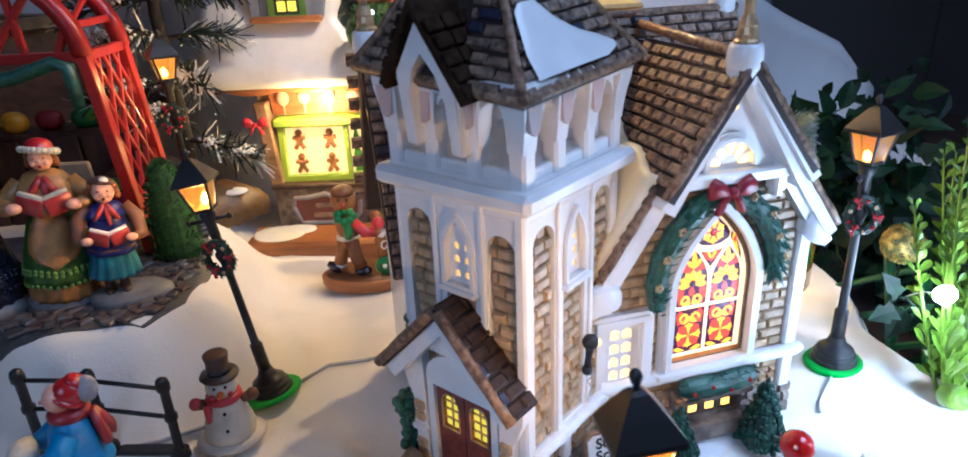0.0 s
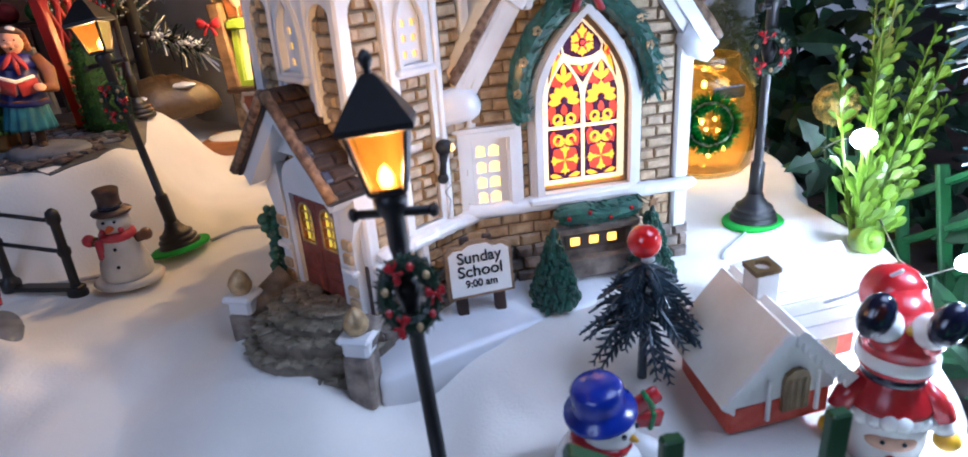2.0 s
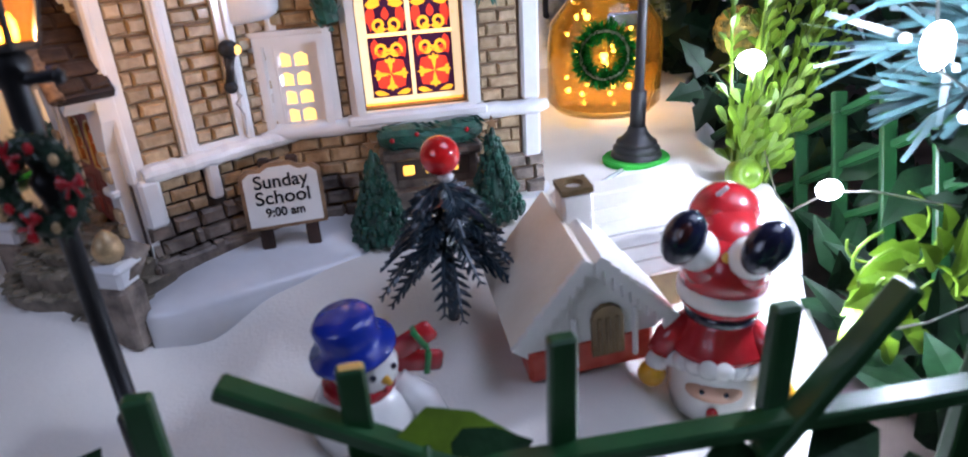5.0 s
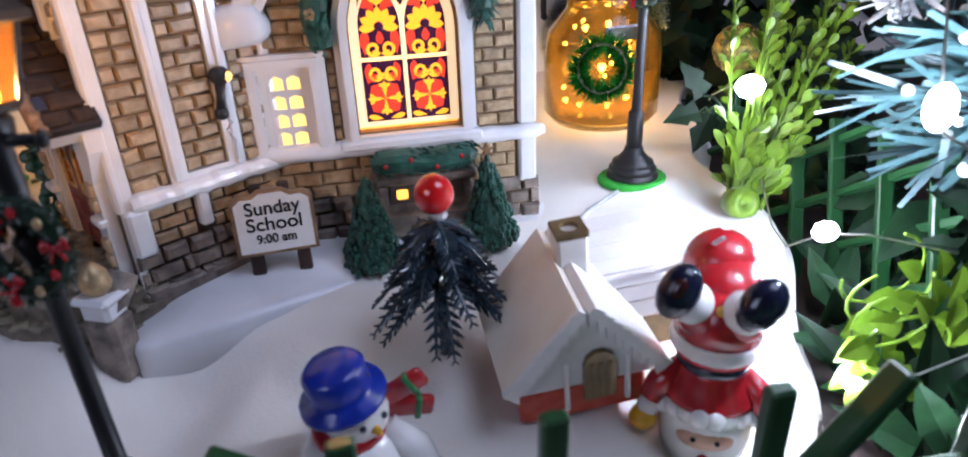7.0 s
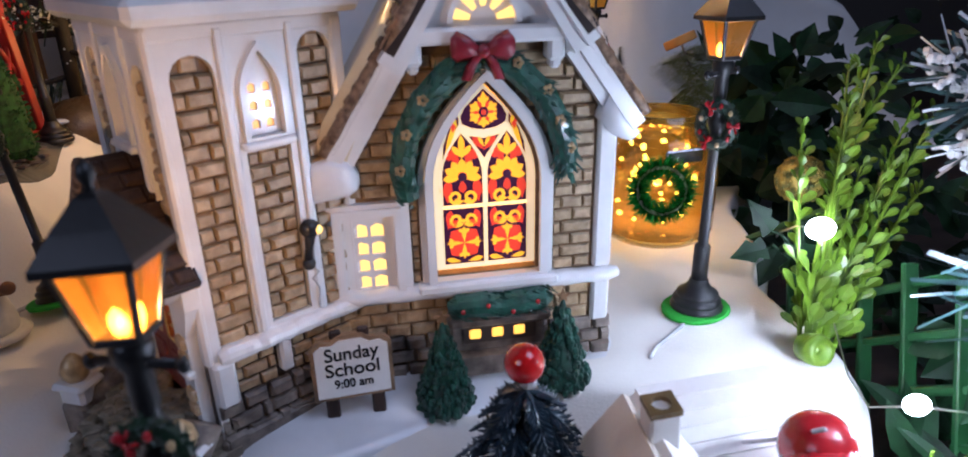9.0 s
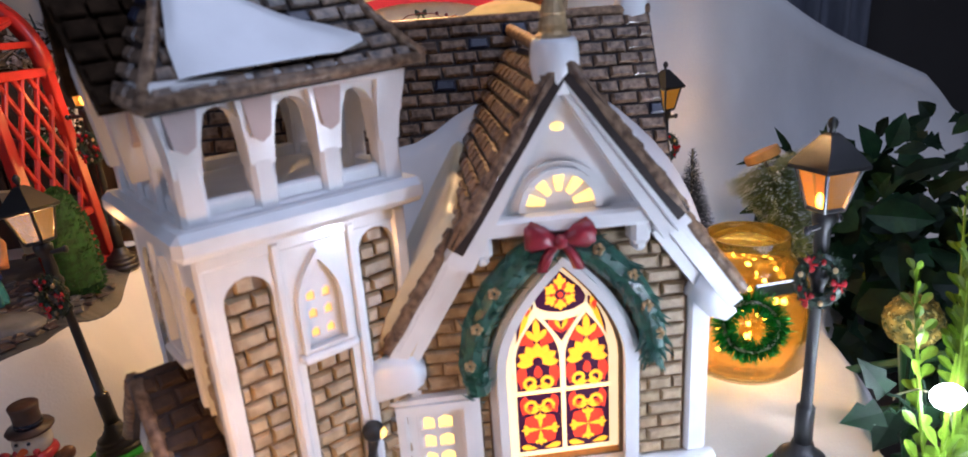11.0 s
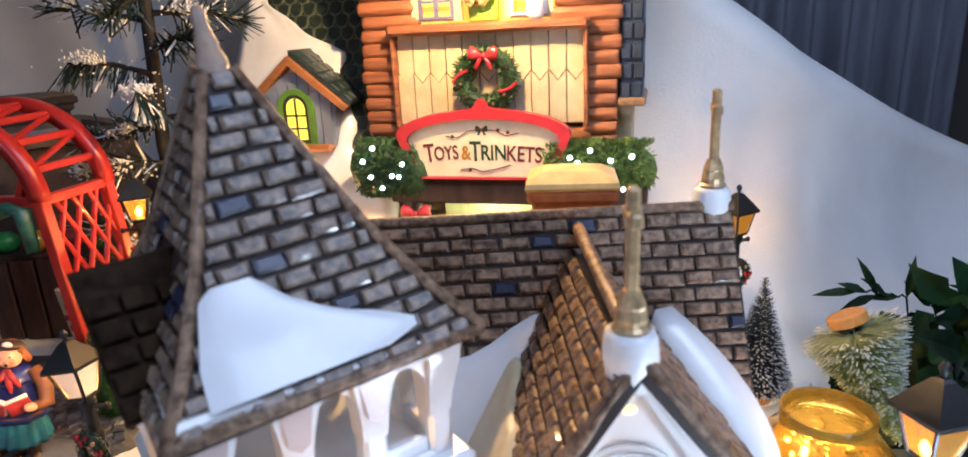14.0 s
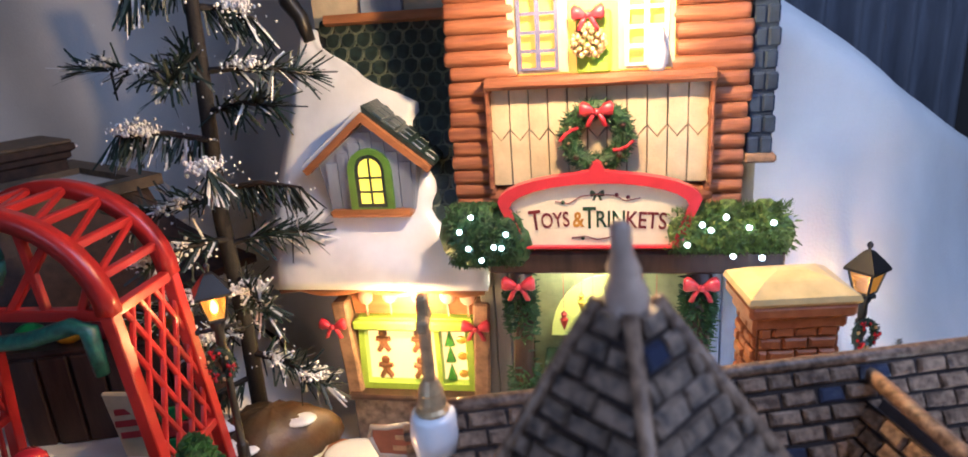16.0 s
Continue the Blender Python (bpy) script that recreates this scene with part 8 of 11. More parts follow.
def upside_santa():
    mats = [RED, WHITE_GLOSS, NAVY, SKIN, YELLOW, mat("dark_sole", (0.045, 0.010, 0.010), 0.25, var=0.3, bump=0.1, coat=0.5)]
    bm = bmesh.new()
    lathe(bm, [(0.0080, 0.0), (0.0120, 0.003), (0.0132, 0.010), (0.0130, 0.018), (0.0110, 0.0245)], 24, mi=1)         # hair and beard
    ball(bm, (0, -0.0098, 0.0140), 0.0070, 16, mi=3, squash=(1.15, 0.62, 0.62))                                          # face
    ball(bm, (0, -0.0142, 0.0085), 0.0018, 10, mi=0)
    for s in (-1, 1):
        ball(bm, (s * 0.0032, -0.0138, 0.0152), 0.0008, 8, mi=2)
        for k in range(4):
            ball(bm, (s * (0.0018 + 0.0034 * k), -0.0120 + 0.0024 * k, 0.0222 - 0.0008 * k), 0.0034, 10, mi=1)
    lathe(bm, [(0.0138, 0.0238), (0.0134, 0.0252), (0.0116, 0.0285), (0.0098, 0.0325), (0.0092, 0.0340)], 24, mi=0)      # jacket
    for s in (-1, 1):
        tube(bm, [(s * 0.008, -0.002, 0.031), (s * 0.0135, -0.004, 0.026), (s * 0.0155, -0.005, 0.021)], [0.0034, 0.0040, 0.0038], 10, mi=0)
        ball(bm, (s * 0.0160, -0.0055, 0.0180), 0.0034, 12, mi=1)
        ball(bm, (s * 0.0172, -0.0065, 0.0140), 0.0042, 12, mi=4, squash=(1, 1, 0.9))
    lathe(bm, [(0.0094, 0.0330), (0.0100, 0.0338), (0.0100, 0.0352), (0.0094, 0.0360)], 24, mi=2)                        # belt
    lathe(bm, [(0.0092, 0.0355), (0.0112, 0.0375), (0.0118, 0.0395)], 24, mi=0)
    lathe(bm, [(0.0118, 0.0390), (0.0124, 0.0400), (0.0124, 0.0428), (0.0118, 0.0438)], 24, mi=1)                        # fur band
    lathe(bm, [(0.0117, 0.0430), (0.0116, 0.0480), (0.0104, 0.0530), (0.0070, 0.0560), (0.0010, 0.0570)], 24, mi=0)
    tube(bm, [(0, 0.001, 0.046), (0, 0.007, 0.051), (0, 0.013, 0.0560)], [0.0110, 0.0106, 0.0100], 20, mi=0)
    ball(bm, (-0.0008, 0.0130, 0.0565), 0.0104, 22, mi=0, rows=14)
    for s, boot, lean, dx in ((-1, (-0.0112, -0.0120, 0.0610), 24, 0.0034), (1, (0.0085, -0.0120, 0.0600), 34, -0.0030)):
        b = Vector(boot)
        c = b + Vector((dx, 0.0035, -0.0048))
        tube(bm, [(s * 0.0045, -0.003, 0.047), (s * 0.0058, -0.006, 0.051), c], [0.0060, 0.0055, 0.0048], 12, mi=0)
        ball(bm, c, 0.0058, 14, mi=1)
        f = Matrix.Translation(b) @ Matrix.Rotation(radians(lean), 4, "Y") @ Matrix.Rotation(radians(-20), 4, "X")
        ball(bm, (0, 0, 0), 0.0068, 20, f, mi=2, squash=(0.80, 0.62, 1.12))
        if s < 0:
            ball(bm, (-0.0006, -0.0026, 0.0006), 0.0041, 14, f, mi=5, squash=(0.62, 0.42, 1.0))
    ball(bm, (0, -0.0085, 0.0545), 0.0016, 10, mi=4)                                                                     # gilt clasp
    solid("santa_figure", "glossy red and white figurine doing a handstand", "figurine", bm, mats, Matrix.Translation((0.2405, 0.1590, -0.0290)) @ Matrix.Rotation(radians(-30), 4, "Z") @ Matrix.Scale(0.92, 4), smooth=True)


upside_santa()


def blue_hat_snowman():
    mats = [WHITE_GLOSS, BLUE_GLOSS, RED, GREEN_GLOSS, YELLOW, NAVY]
    bm = bmesh.new()
    lathe(bm, [(0.010, 0), (0.0135, 0.003), (0.0140, 0.009), (0.0110, 0.015), (0.0070, 0.018)], 20, mi=0)
    ball(bm, (0.002, 0, 0.0220), 0.0086, 18, mi=0)
    lathe(bm, [(0.0086, 0.0155), (0.0096, 0.0170), (0.0092, 0.0190), (0.0078, 0.0196)], 18, mi=2)
    hat = Matrix.Translation((0, 0.001, 0.0260)) @ Matrix.Rotation(radians(-10), 4, "Y")
    lathe(bm, [(0.0100, 0.0), (0.0112, 0.0008), (0.0110, 0.0022), (0.0082, 0.0030), (0.0078, 0.0060), (0.0080, 0.0100), (0.0066, 0.0116), (0.0010, 0.0120)], 22, hat, mi=1)
    d = Vector((0.55, -0.83, 0)).normalized()
    sd = Vector((0.83, 0.55, 0))
    c = Vector((0.002, 0, 0.0220))
    tube(bm, [c + d * 0.0080, c + d * 0.0105], [0.0014, 0.0006], 8, mi=4)
    for s in (-1, 1):
        ball(bm, c + d * 0.0078 + sd * s * 0.0032 + Vector((0, 0, 0.0020)), 0.0009, 8, mi=5)
    ball(bm, c + d * 0.0078 + Vector((0, 0, -0.0032)), 0.0009, 8, mi=2)
    for dz, a in ((0.004, 0.5), (-0.003, -0.15)):
        m = Matrix.Translation((0.0105, 0.0040, 0.0185 + dz * 0.5)) @ Matrix.Rotation(-a, 4, "Y")
        box(bm, (0.0055, 0, 0.001), (0.0125, 0.0030, 0.0064), m, 0.0010, mi=2)
        box(bm, (0.0075, -0.0004, 0.001), (0.0016, 0.0032, 0.0068), m, 0.0003, mi=3)
    tube(bm, [(0.009, 0.000, 0.014), (0.016, -0.003, 0.009), (0.019, -0.007, 0.004)], [0.0045, 0.0048, 0.0040], 10, mi=0)
    solid("snowman_figure", "white snowman figurine with blue hat and red scarf", "figurine", bm, mats, Matrix.Translation((0.1475, 0.1645, -0.0195)) @ Matrix.Rotation(radians(4), 4, "X") @ Matrix.Scale(0.95, 4), smooth=True)


blue_hat_snowman()


def top_hat_snowman():
    mats = [mat("cream_snowman", (0.70, 0.66, 0.58), 0.45, var=0.1, bump=0.25), HAT_BROWN, SHOP_RED, BROWN, YELLOW, NAVY, mat("carrot_orange", (0.75, 0.13, 0.02), 0.35, var=0.1)]
    bm = bmesh.new()
    lathe(bm, [(0.0125, -0.001), (0.0134, 0.0005), (0.0115, 0.0020)], 20, mi=0, sx=1.1)
    ribs = [(0.0104, 0.0020), (0.0106, 0.0045), (0.0103, 0.0075), (0.0094, 0.0110), (0.0084, 0.0140), (0.0078, 0.0165), (0.0070, 0.0195), (0.0060, 0.0215)]
    profile = []
    for (r0, z0), (r1, z1) in zip(ribs, ribs[1:]):
        for t in (0, 0.5):
            profile.append((r0 + (r1 - r0) * t + (0.00022 if t else -0.00012), z0 + (z1 - z0) * t))
    lathe(bm, profile + [(0.0050, 0.0225)], 26, mi=0)
    ball(bm, (0, 0, 0.0268), 0.0068, 18, mi=0, squash=(1, 1, 0.9))
    lathe(bm, [(0.0068, 0.0195), (0.0078, 0.0210), (0.0072, 0.0228), (0.0056, 0.0234)], 18, mi=2)
    hat = Matrix.Translation((0, 0.0005, 0.0310))
    lathe(bm, [(0.0078, 0.0), (0.0082, 0.0007), (0.0078, 0.0014), (0.0046, 0.0018), (0.0047, 0.0075), (0.0052, 0.0104), (0.0047, 0.0109), (0.0005, 0.0106)], 18, hat, mi=1)
    lathe(bm, [(0.0047, 0.0018), (0.0050, 0.0022), (0.0050, 0.0036), (0.0047, 0.0040)], 18, hat, mi=5)
    tube(bm, [(0, -0.0060, 0.0262), (-0.0008, -0.0090, 0.0258)], [0.0016, 0.0009], 10, mi=6)
    for s in (-1, 1):
        ball(bm, (s * 0.0022, -0.0062, 0.0288), 0.0007, 7, mi=5)
        ball(bm, (s * 0.0036, -0.0055, 0.0248), 0.0013, 8, mi=2)
        tube(bm, [(s * 0.006, 0, 0.0180), (s * 0.0105, -0.001, 0.0195)], [0.0020, 0.0024], 8, mi=3)
        ball(bm, (s * 0.0115, -0.001, 0.0200), 0.0028, 9, mi=3 if s > 0 else 2)
    for z in (0.0170, 0.0095):
        ball(bm, (0, -0.0082 if z > 0.012 else -0.0100, z), 0.0008, 7, mi=5)
    box(bm, (-0.0065, -0.0055, 0.0165), (0.0032, 0.0018, 0.0095), Matrix(), 0.0007, mi=2)
    solid("snowman_figure", "cream snowman figurine with brown top hat and maroon scarf", "figurine", bm, mats, Matrix.Translation((-0.0160, 0.3220, 0.0010)) @ Matrix.Scale(1.02, 4), smooth=True)


top_hat_snowman()


PEACH = mat("painted_peach_skin", (0.74, 0.40, 0.28), 0.35, var=0.08, bump=0.05, coat=0.2)
LEAF_TRIM = mat("light_green_braid", (0.16, 0.30, 0.05), 0.4, var=0.2, scale=300, bump=0.4, coat=0.2)
CREAM_FUR = mat("cream_fur_trim", (0.62, 0.58, 0.46), 0.6, var=0.12, scale=300, bump=0.6)
BOOK_RED = mat("red_book_cover", (0.36, 0.03, 0.03), 0.35, var=0.15, bump=0.1, coat=0.3)


def pleats(bm, profile, n, amp, mi, sy=1.0):
    """A turned form whose wall runs in n soft folds, deepest at the foot."""
    k = n * 6
    loft(bm, [[(r * (1 + amp * (1 - i / len(profile)) * math.cos(n * 2 * math.pi * j / k)) * math.cos(2 * math.pi * j / k), sy * r * (1 + amp * (1 - i / len(profile)) * math.cos(n * 2 * math.pi * j / k)) * math.sin(2 * math.pi * j / k), z) for j in range(k)] for i, (r, z) in enumerate(profile)], mi=mi)


def singer(label, m, mats, h, grown=True, rock=(0.017, 0.0)):
    """A standing figure singing from an open book: a woman in a long skirt, or a child in coat and boots."""
    skirt, hem, coat, skin, hair, hat, page, stone, trim, cover, apron = range(11)
    bm = bmesh.new()
    r0, dx = rock
    lathe(bm, [(r0 * 0.95, -0.002), (r0, 0.001), (r0 * 0.98, 0.0030), (r0 * 0.88, 0.0050), (r0 * 0.5, 0.0056)], 22, Matrix.Translation((dx, 0, 0)), mi=stone, sx=1.15, sy=0.78)
    if grown:
        pleats(bm, [(h * 0.172, h * 0.045), (h * 0.182, h * 0.07), (h * 0.180, h * 0.15), (h * 0.170, h * 0.17)], 16, 0.05, hem, 0.85)
        pleats(bm, [(h * 0.190, h * 0.150), (h * 0.188, h * 0.20), (h * 0.172, h * 0.34), (h * 0.130, h * 0.50), (h * 0.105, h * 0.57)], 11, 0.035, skirt, 0.85)
        for z, r in ((0.245, 0.186), (0.225, 0.188), (0.155, 0.190)):
            for k in range(34):
                a = 2 * math.pi * k / 34
                ball(bm, (h * r * math.cos(a), 0.85 * h * r * math.sin(a), h * (z + 0.006 * math.sin(5 * a))), h * 0.013, 6, mi=trim, rows=4)
        panel = []
        for z, wide, r in ((0.57, 0.55, 0.112), (0.50, 0.75, 0.140), (0.42, 0.85, 0.164), (0.35, 0.80, 0.180), (0.30, 0.55, 0.189), (0.27, 0.15, 0.193)):
            row = [(h * r * math.sin(wide * t), -0.85 * h * r * math.cos(wide * t) * (1 + 0.015 * math.cos(9 * t)), h * (z - 0.012 * math.cos(3 * t))) for t in (-1, -0.75, -0.5, -0.25, 0, 0.25, 0.5, 0.75, 1)]
            panel.append(row + [(0.93 * x, 0.90 * y, z2) for x, y, z2 in reversed(row)])
        loft(bm, panel, mi=apron)
        lathe(bm, [(h * 0.105, h * 0.55), (h * 0.110, h * 0.60), (h * 0.095, h * 0.74)], 18, mi=coat)
        pleats(bm, [(h * 0.158, h * 0.615), (h * 0.162, h * 0.64), (h * 0.148, h * 0.71), (h * 0.100, h * 0.775), (h * 0.045, h * 0.800)], 7, 0.05, coat, 0.75)
    else:
        for s in (-1, 1):
            tube(bm, [(s * h * 0.050, 0, h * 0.06), (s * h * 0.048, 0, h * 0.15), (s * h * 0.045, 0, h * 0.26)], [h * 0.040, h * 0.034, h * 0.036], 10, mi=hem)
            ball(bm, (s * h * 0.055, -h * 0.03, h * 0.085), h * 0.042, 10, mi=hem, squash=(0.85, 1.5, 0.75))
        pleats(bm, [(h * 0.170, h * 0.215), (h * 0.168, h * 0.24), (h * 0.140, h * 0.38), (h * 0.120, h * 0.44)], 14, 0.07, skirt, 0.85)
        pleats(bm, [(h * 0.158, h * 0.395), (h * 0.156, h * 0.42), (h * 0.126, h * 0.55), (h * 0.122, h * 0.64), (h * 0.085, h * 0.735), (h * 0.035, h * 0.755)], 6, 0.04, coat, 0.85)
        lathe(bm, [(h * 0.150, h * 0.425), (h * 0.160, h * 0.432), (h * 0.150, h * 0.442)], 20, mi=trim, sy=0.85)
        pleats(bm, [(h * 0.140, h * 0.665), (h * 0.140, h * 0.69), (h * 0.090, h * 0.755), (h * 0.040, h * 0.765)], 5, 0.05, coat, 0.8)
    zh = h * (0.862 if grown else 0.850)
    rh = h * (0.064 if grown else 0.082)
    tube(bm, [(0, 0, h * 0.76), (0, 0, zh)], h * 0.035, 10, mi=skin)
    ball(bm, (0, -rh * 0.10, zh), rh, 18, mi=skin, squash=(0.92, 0.95, 1.12), rows=12)
    ball(bm, (0, -rh * 1.02, zh - rh * 0.10), rh * 0.17, 8, mi=skin)
    for s in (-1, 1):
        ball(bm, (s * rh * 0.48, -rh * 0.86, zh - rh * 0.28), rh * 0.26, 8, mi=skin, squash=(1, 0.6, 0.9))
        ball(bm, (s * rh * 0.36, -rh * 0.97, zh + rh * 0.18), rh * 0.09, 6, mi=hem, rows=4)
        for k in range(4):
            ball(bm, (s * rh * (0.86 + 0.05 * k), rh * (0.02 + 0.22 * k - 0.2), zh + rh * (0.45 - 0.36 * k)), rh * 0.34, 9, mi=hair, rows=6)
    ball(bm, (0, -rh * 0.95, zh - rh * 0.52), rh * 0.13, 8, mi=hat, squash=(1.1, 0.6, 1.3))
    ball(bm, (0, rh * 0.32, zh + rh * 0.10), rh * 1.02, 16, mi=hair, squash=(1.0, 0.85, 1.05))
    top = Matrix.Translation((0, rh * 0.12, zh + rh * 0.62)) @ Matrix.Rotation(radians(-13), 4, "X") @ Matrix.Rotation(radians(7), 4, "Y")
    if grown:
        for k in range(22):
            a = 2 * math.pi * k / 22
            ball(bm, (rh * 1.32 * math.cos(a), rh * 1.22 * math.sin(a), 0), rh * 0.30, 8, top, mi=page, rows=6)
        lathe(bm, [(rh * 1.25, 0), (rh * 1.12, rh * 0.35), (rh * 0.95, rh * 0.72), (rh * 0.55, rh * 1.02), (rh * 0.05, rh * 1.10)], 20, top, mi=hat)
    else:
        lathe(bm, [(rh * 1.06, -rh * 0.1), (rh * 1.12, rh * 0.06), (rh * 0.98, rh * 0.25), (rh * 0.60, rh * 0.50), (rh * 0.05, rh * 0.56)], 20, top, mi=hat)
        ball(bm, (rh * 0.15, -rh * 0.85, rh * 0.30), rh * 0.30, 10, top, mi=page, squash=(1.3, 0.6, 0.9))
    zb, yb = h * (0.660 if grown else 0.565), -h * 0.185
    for s in (-1, 1):
        tube(bm, [(s * h * 0.115, 0, h * 0.735), (s * h * 0.185, -h * 0.03, h * 0.645), (s * h * 0.200, -h * 0.08, zb - h * 0.045), (s * h * 0.150, -h * 0.155, zb - h * 0.03)], [h * 0.045, h * 0.054, h * 0.050, h * 0.034], 12, mi=coat if grown else apron)
        ball(bm, (s * h * 0.138, yb + h * 0.012, zb - h * 0.022), h * 0.033, 10, mi=skin, squash=(1.2, 0.9, 0.9))
        leaf_m = Matrix.Translation((0, yb, zb)) @ Matrix.Rotation(s * radians(-16), 4, "Y") @ Matrix.Rotation(s * radians(20), 4, "Z") @ Matrix.Rotation(radians(16), 4, "X")
        box(bm, (s * h * 0.068, -h * 0.006, -h * 0.040), (h * 0.136, h * 0.014, h * 0.105), leaf_m, h * 0.005, mi=cover)
        box(bm, (s * h * 0.067, h * 0.010, -h * 0.028), (h * 0.130, h * 0.026, h * 0.112), leaf_m, h * 0.003, mi=page)
    for a, l in ((0.5, 0.11), (-0.5, 0.11), (0.12, 0.15)):
        tube(bm, [(0, -h * 0.088, h * 0.775), (h * 0.10 * a, -h * 0.110, h * (0.775 - 0.6 * l)), (h * 0.16 * a, -h * 0.118, h * (0.775 - l))], [h * 0.022, h * 0.020, h * 0.009], 8, mi=cover)
    return solid("caroler_figure", label, "figurine", bm, mats, m, smooth=True)


singer("caroler figurine in green skirt and ochre shawl with an open songbook", Matrix.Translation((-0.0868, 0.3925, 0.0478)) @ Matrix.Rotation(radians(4.6), 4, "Y") @ Matrix.Rotation(radians(8), 4, "Z"), [MOSS, OCHRE, OCHRE, PEACH, HAIR, RED, CREAM_FUR, ROCK, LEAF_TRIM, BOOK_RED, mat("tan_apron", (0.40, 0.21, 0.07), 0.4, var=0.15, scale=200, bump=0.2, coat=0.2)], 0.083, True, (0.0150, 0.0))
singer("girl caroler figurine in blue coat and teal skirt with a songbook", Matrix.Translation((-0.0630, 0.3860, 0.0470)) @ Matrix.Rotation(radians(5), 4, "Y") @ Matrix.Rotation(radians(12), 4, "Z"), [TEAL, HAT_BROWN, DEEP_BLUE, PEACH, HAIR, HAT_BROWN, WHITE_GLOSS, ROCK, BROWN, BOOK_RED, BROWN], 0.0655, False, (0.0165, 0.006))
singer("dark-coated caroler figurine on a grey rock base", Matrix.Translation((-0.1180, 0.3920, 0.0485)) @ Matrix.Rotation(radians(30), 4, "Z"), [NAVY, NAVY, DEEP_BLUE, PEACH, HAIR, NAVY, WHITE_GLOSS, ROCK, NAVY, BOOK_RED, NAVY], 0.078)


def skating_girl():
    mats = [ROCK, BROWN, MAROON, BLUE_COAT, RED, GREY_FUR, PEACH, DEEP_BLUE, CREAM_FUR, MAROON]
    bm = bmesh.new()
    lathe(bm, [(0.0210, -0.002), (0.0225, 0.002), (0.0215, 0.0048), (0.0120, 0.0052)], 22, mi=0, sx=1.15, sy=0.72)
    for s, y in ((-1, 0.003), (1, -0.003)):
        tube(bm, [(s * 0.006, y, 0.005), (s * 0.006, y, 0.013)], [0.0042, 0.0036], 9, mi=1)
        ball(bm, (s * 0.006 - 0.001, y - 0.003, 0.0065), 0.0042, 9, mi=1, squash=(0.9, 1.5, 0.7))
        tube(bm, [(s * 0.0055, y, 0.013), (s * 0.005, y, 0.022)], 0.0040, 9, mi=7)
    pleats(bm, [(0.0158, 0.0180), (0.0160, 0.0200), (0.0138, 0.0290), (0.0118, 0.0385), (0.0110, 0.0420)], 8, 0.07, 2, 0.8)
    pleats(bm, [(0.0128, 0.0385), (0.0130, 0.0405), (0.0112, 0.0480), (0.0100, 0.0545), (0.0068, 0.0605), (0.0030, 0.0622)], 7, 0.05, 3, 0.82)
    for s in (-1, 1):
        tube(bm, [(s * 0.0085, 0, 0.0575), (s * 0.0125, -0.005, 0.0505), (s * 0.0065, -0.0140, 0.0465)], [0.0040, 0.0046, 0.0036], 12, mi=3)
    tube(bm, [(-0.0070, -0.0160, 0.0465), (-0.0035, -0.0172, 0.0470), (0.0035, -0.0172, 0.0470), (0.0070, -0.0160, 0.0465)], [0.0040, 0.0050, 0.0050, 0.0040], 14, mi=8)
    lathe(bm, [(0.0052, 0.0595), (0.0068, 0.0606), (0.0070, 0.0624), (0.0054, 0.0640)], 18, mi=9)
    for a, l in ((0.45, 0.016), (-0.15, 0.014)):
        f = Matrix.Translation((0.002, 0.0064, 0.0618)) @ Matrix.Rotation(a, 4, "Y") @ Matrix.Rotation(radians(14), 4, "X")
        loft(bm, [[(x, y, -z) for x, y in ((-w, 0), (w, 0), (w, 0.0022), (-w, 0.0022))] for w, z in ((0.0018, 0), (0.0028, l * 0.45), (0.0030, l * 0.85), (0.0020, l))], f, mi=9)
    ball(bm, (0, -0.0022, 0.0680), 0.0050, 16, mi=6, squash=(0.95, 1, 1.1))
    ball(bm, (0, -0.0075, 0.0676), 0.0009, 8, mi=6)
    for k in range(5):
        lathe(bm, [(0.0057 - 0.0005 * k, 0), (0.0063 - 0.0006 * k, 0.0010), (0.0057 - 0.0007 * k, 0.0021)], 18, Matrix.Translation((0, 0.0003 + 0.0009 * k, 0.0667 + 0.0016 * k)) @ Matrix.Rotation(radians(-34), 4, "X"), mi=4)
    ball(bm, (0, 0.0014, 0.0702), 0.0054, 16, mi=4, squash=(1, 1, 0.95))
    ball(bm, (0.0008, 0.0070, 0.0702), 0.0044, 14, mi=5, squash=(0.9, 0.85, 1.15))
    solid("winter_girl_figure", "girl figurine in blue coat and maroon skirt on rock", "figurine", bm, mats, Matrix.Translation((-0.0590, 0.2730, 0.0015)) @ Matrix.Rotation(radians(-84), 4, "Z") @ Matrix.Rotation(radians(-3), 4, "X") @ Matrix.Scale(0.95, 4), smooth=True)


skating_girl()


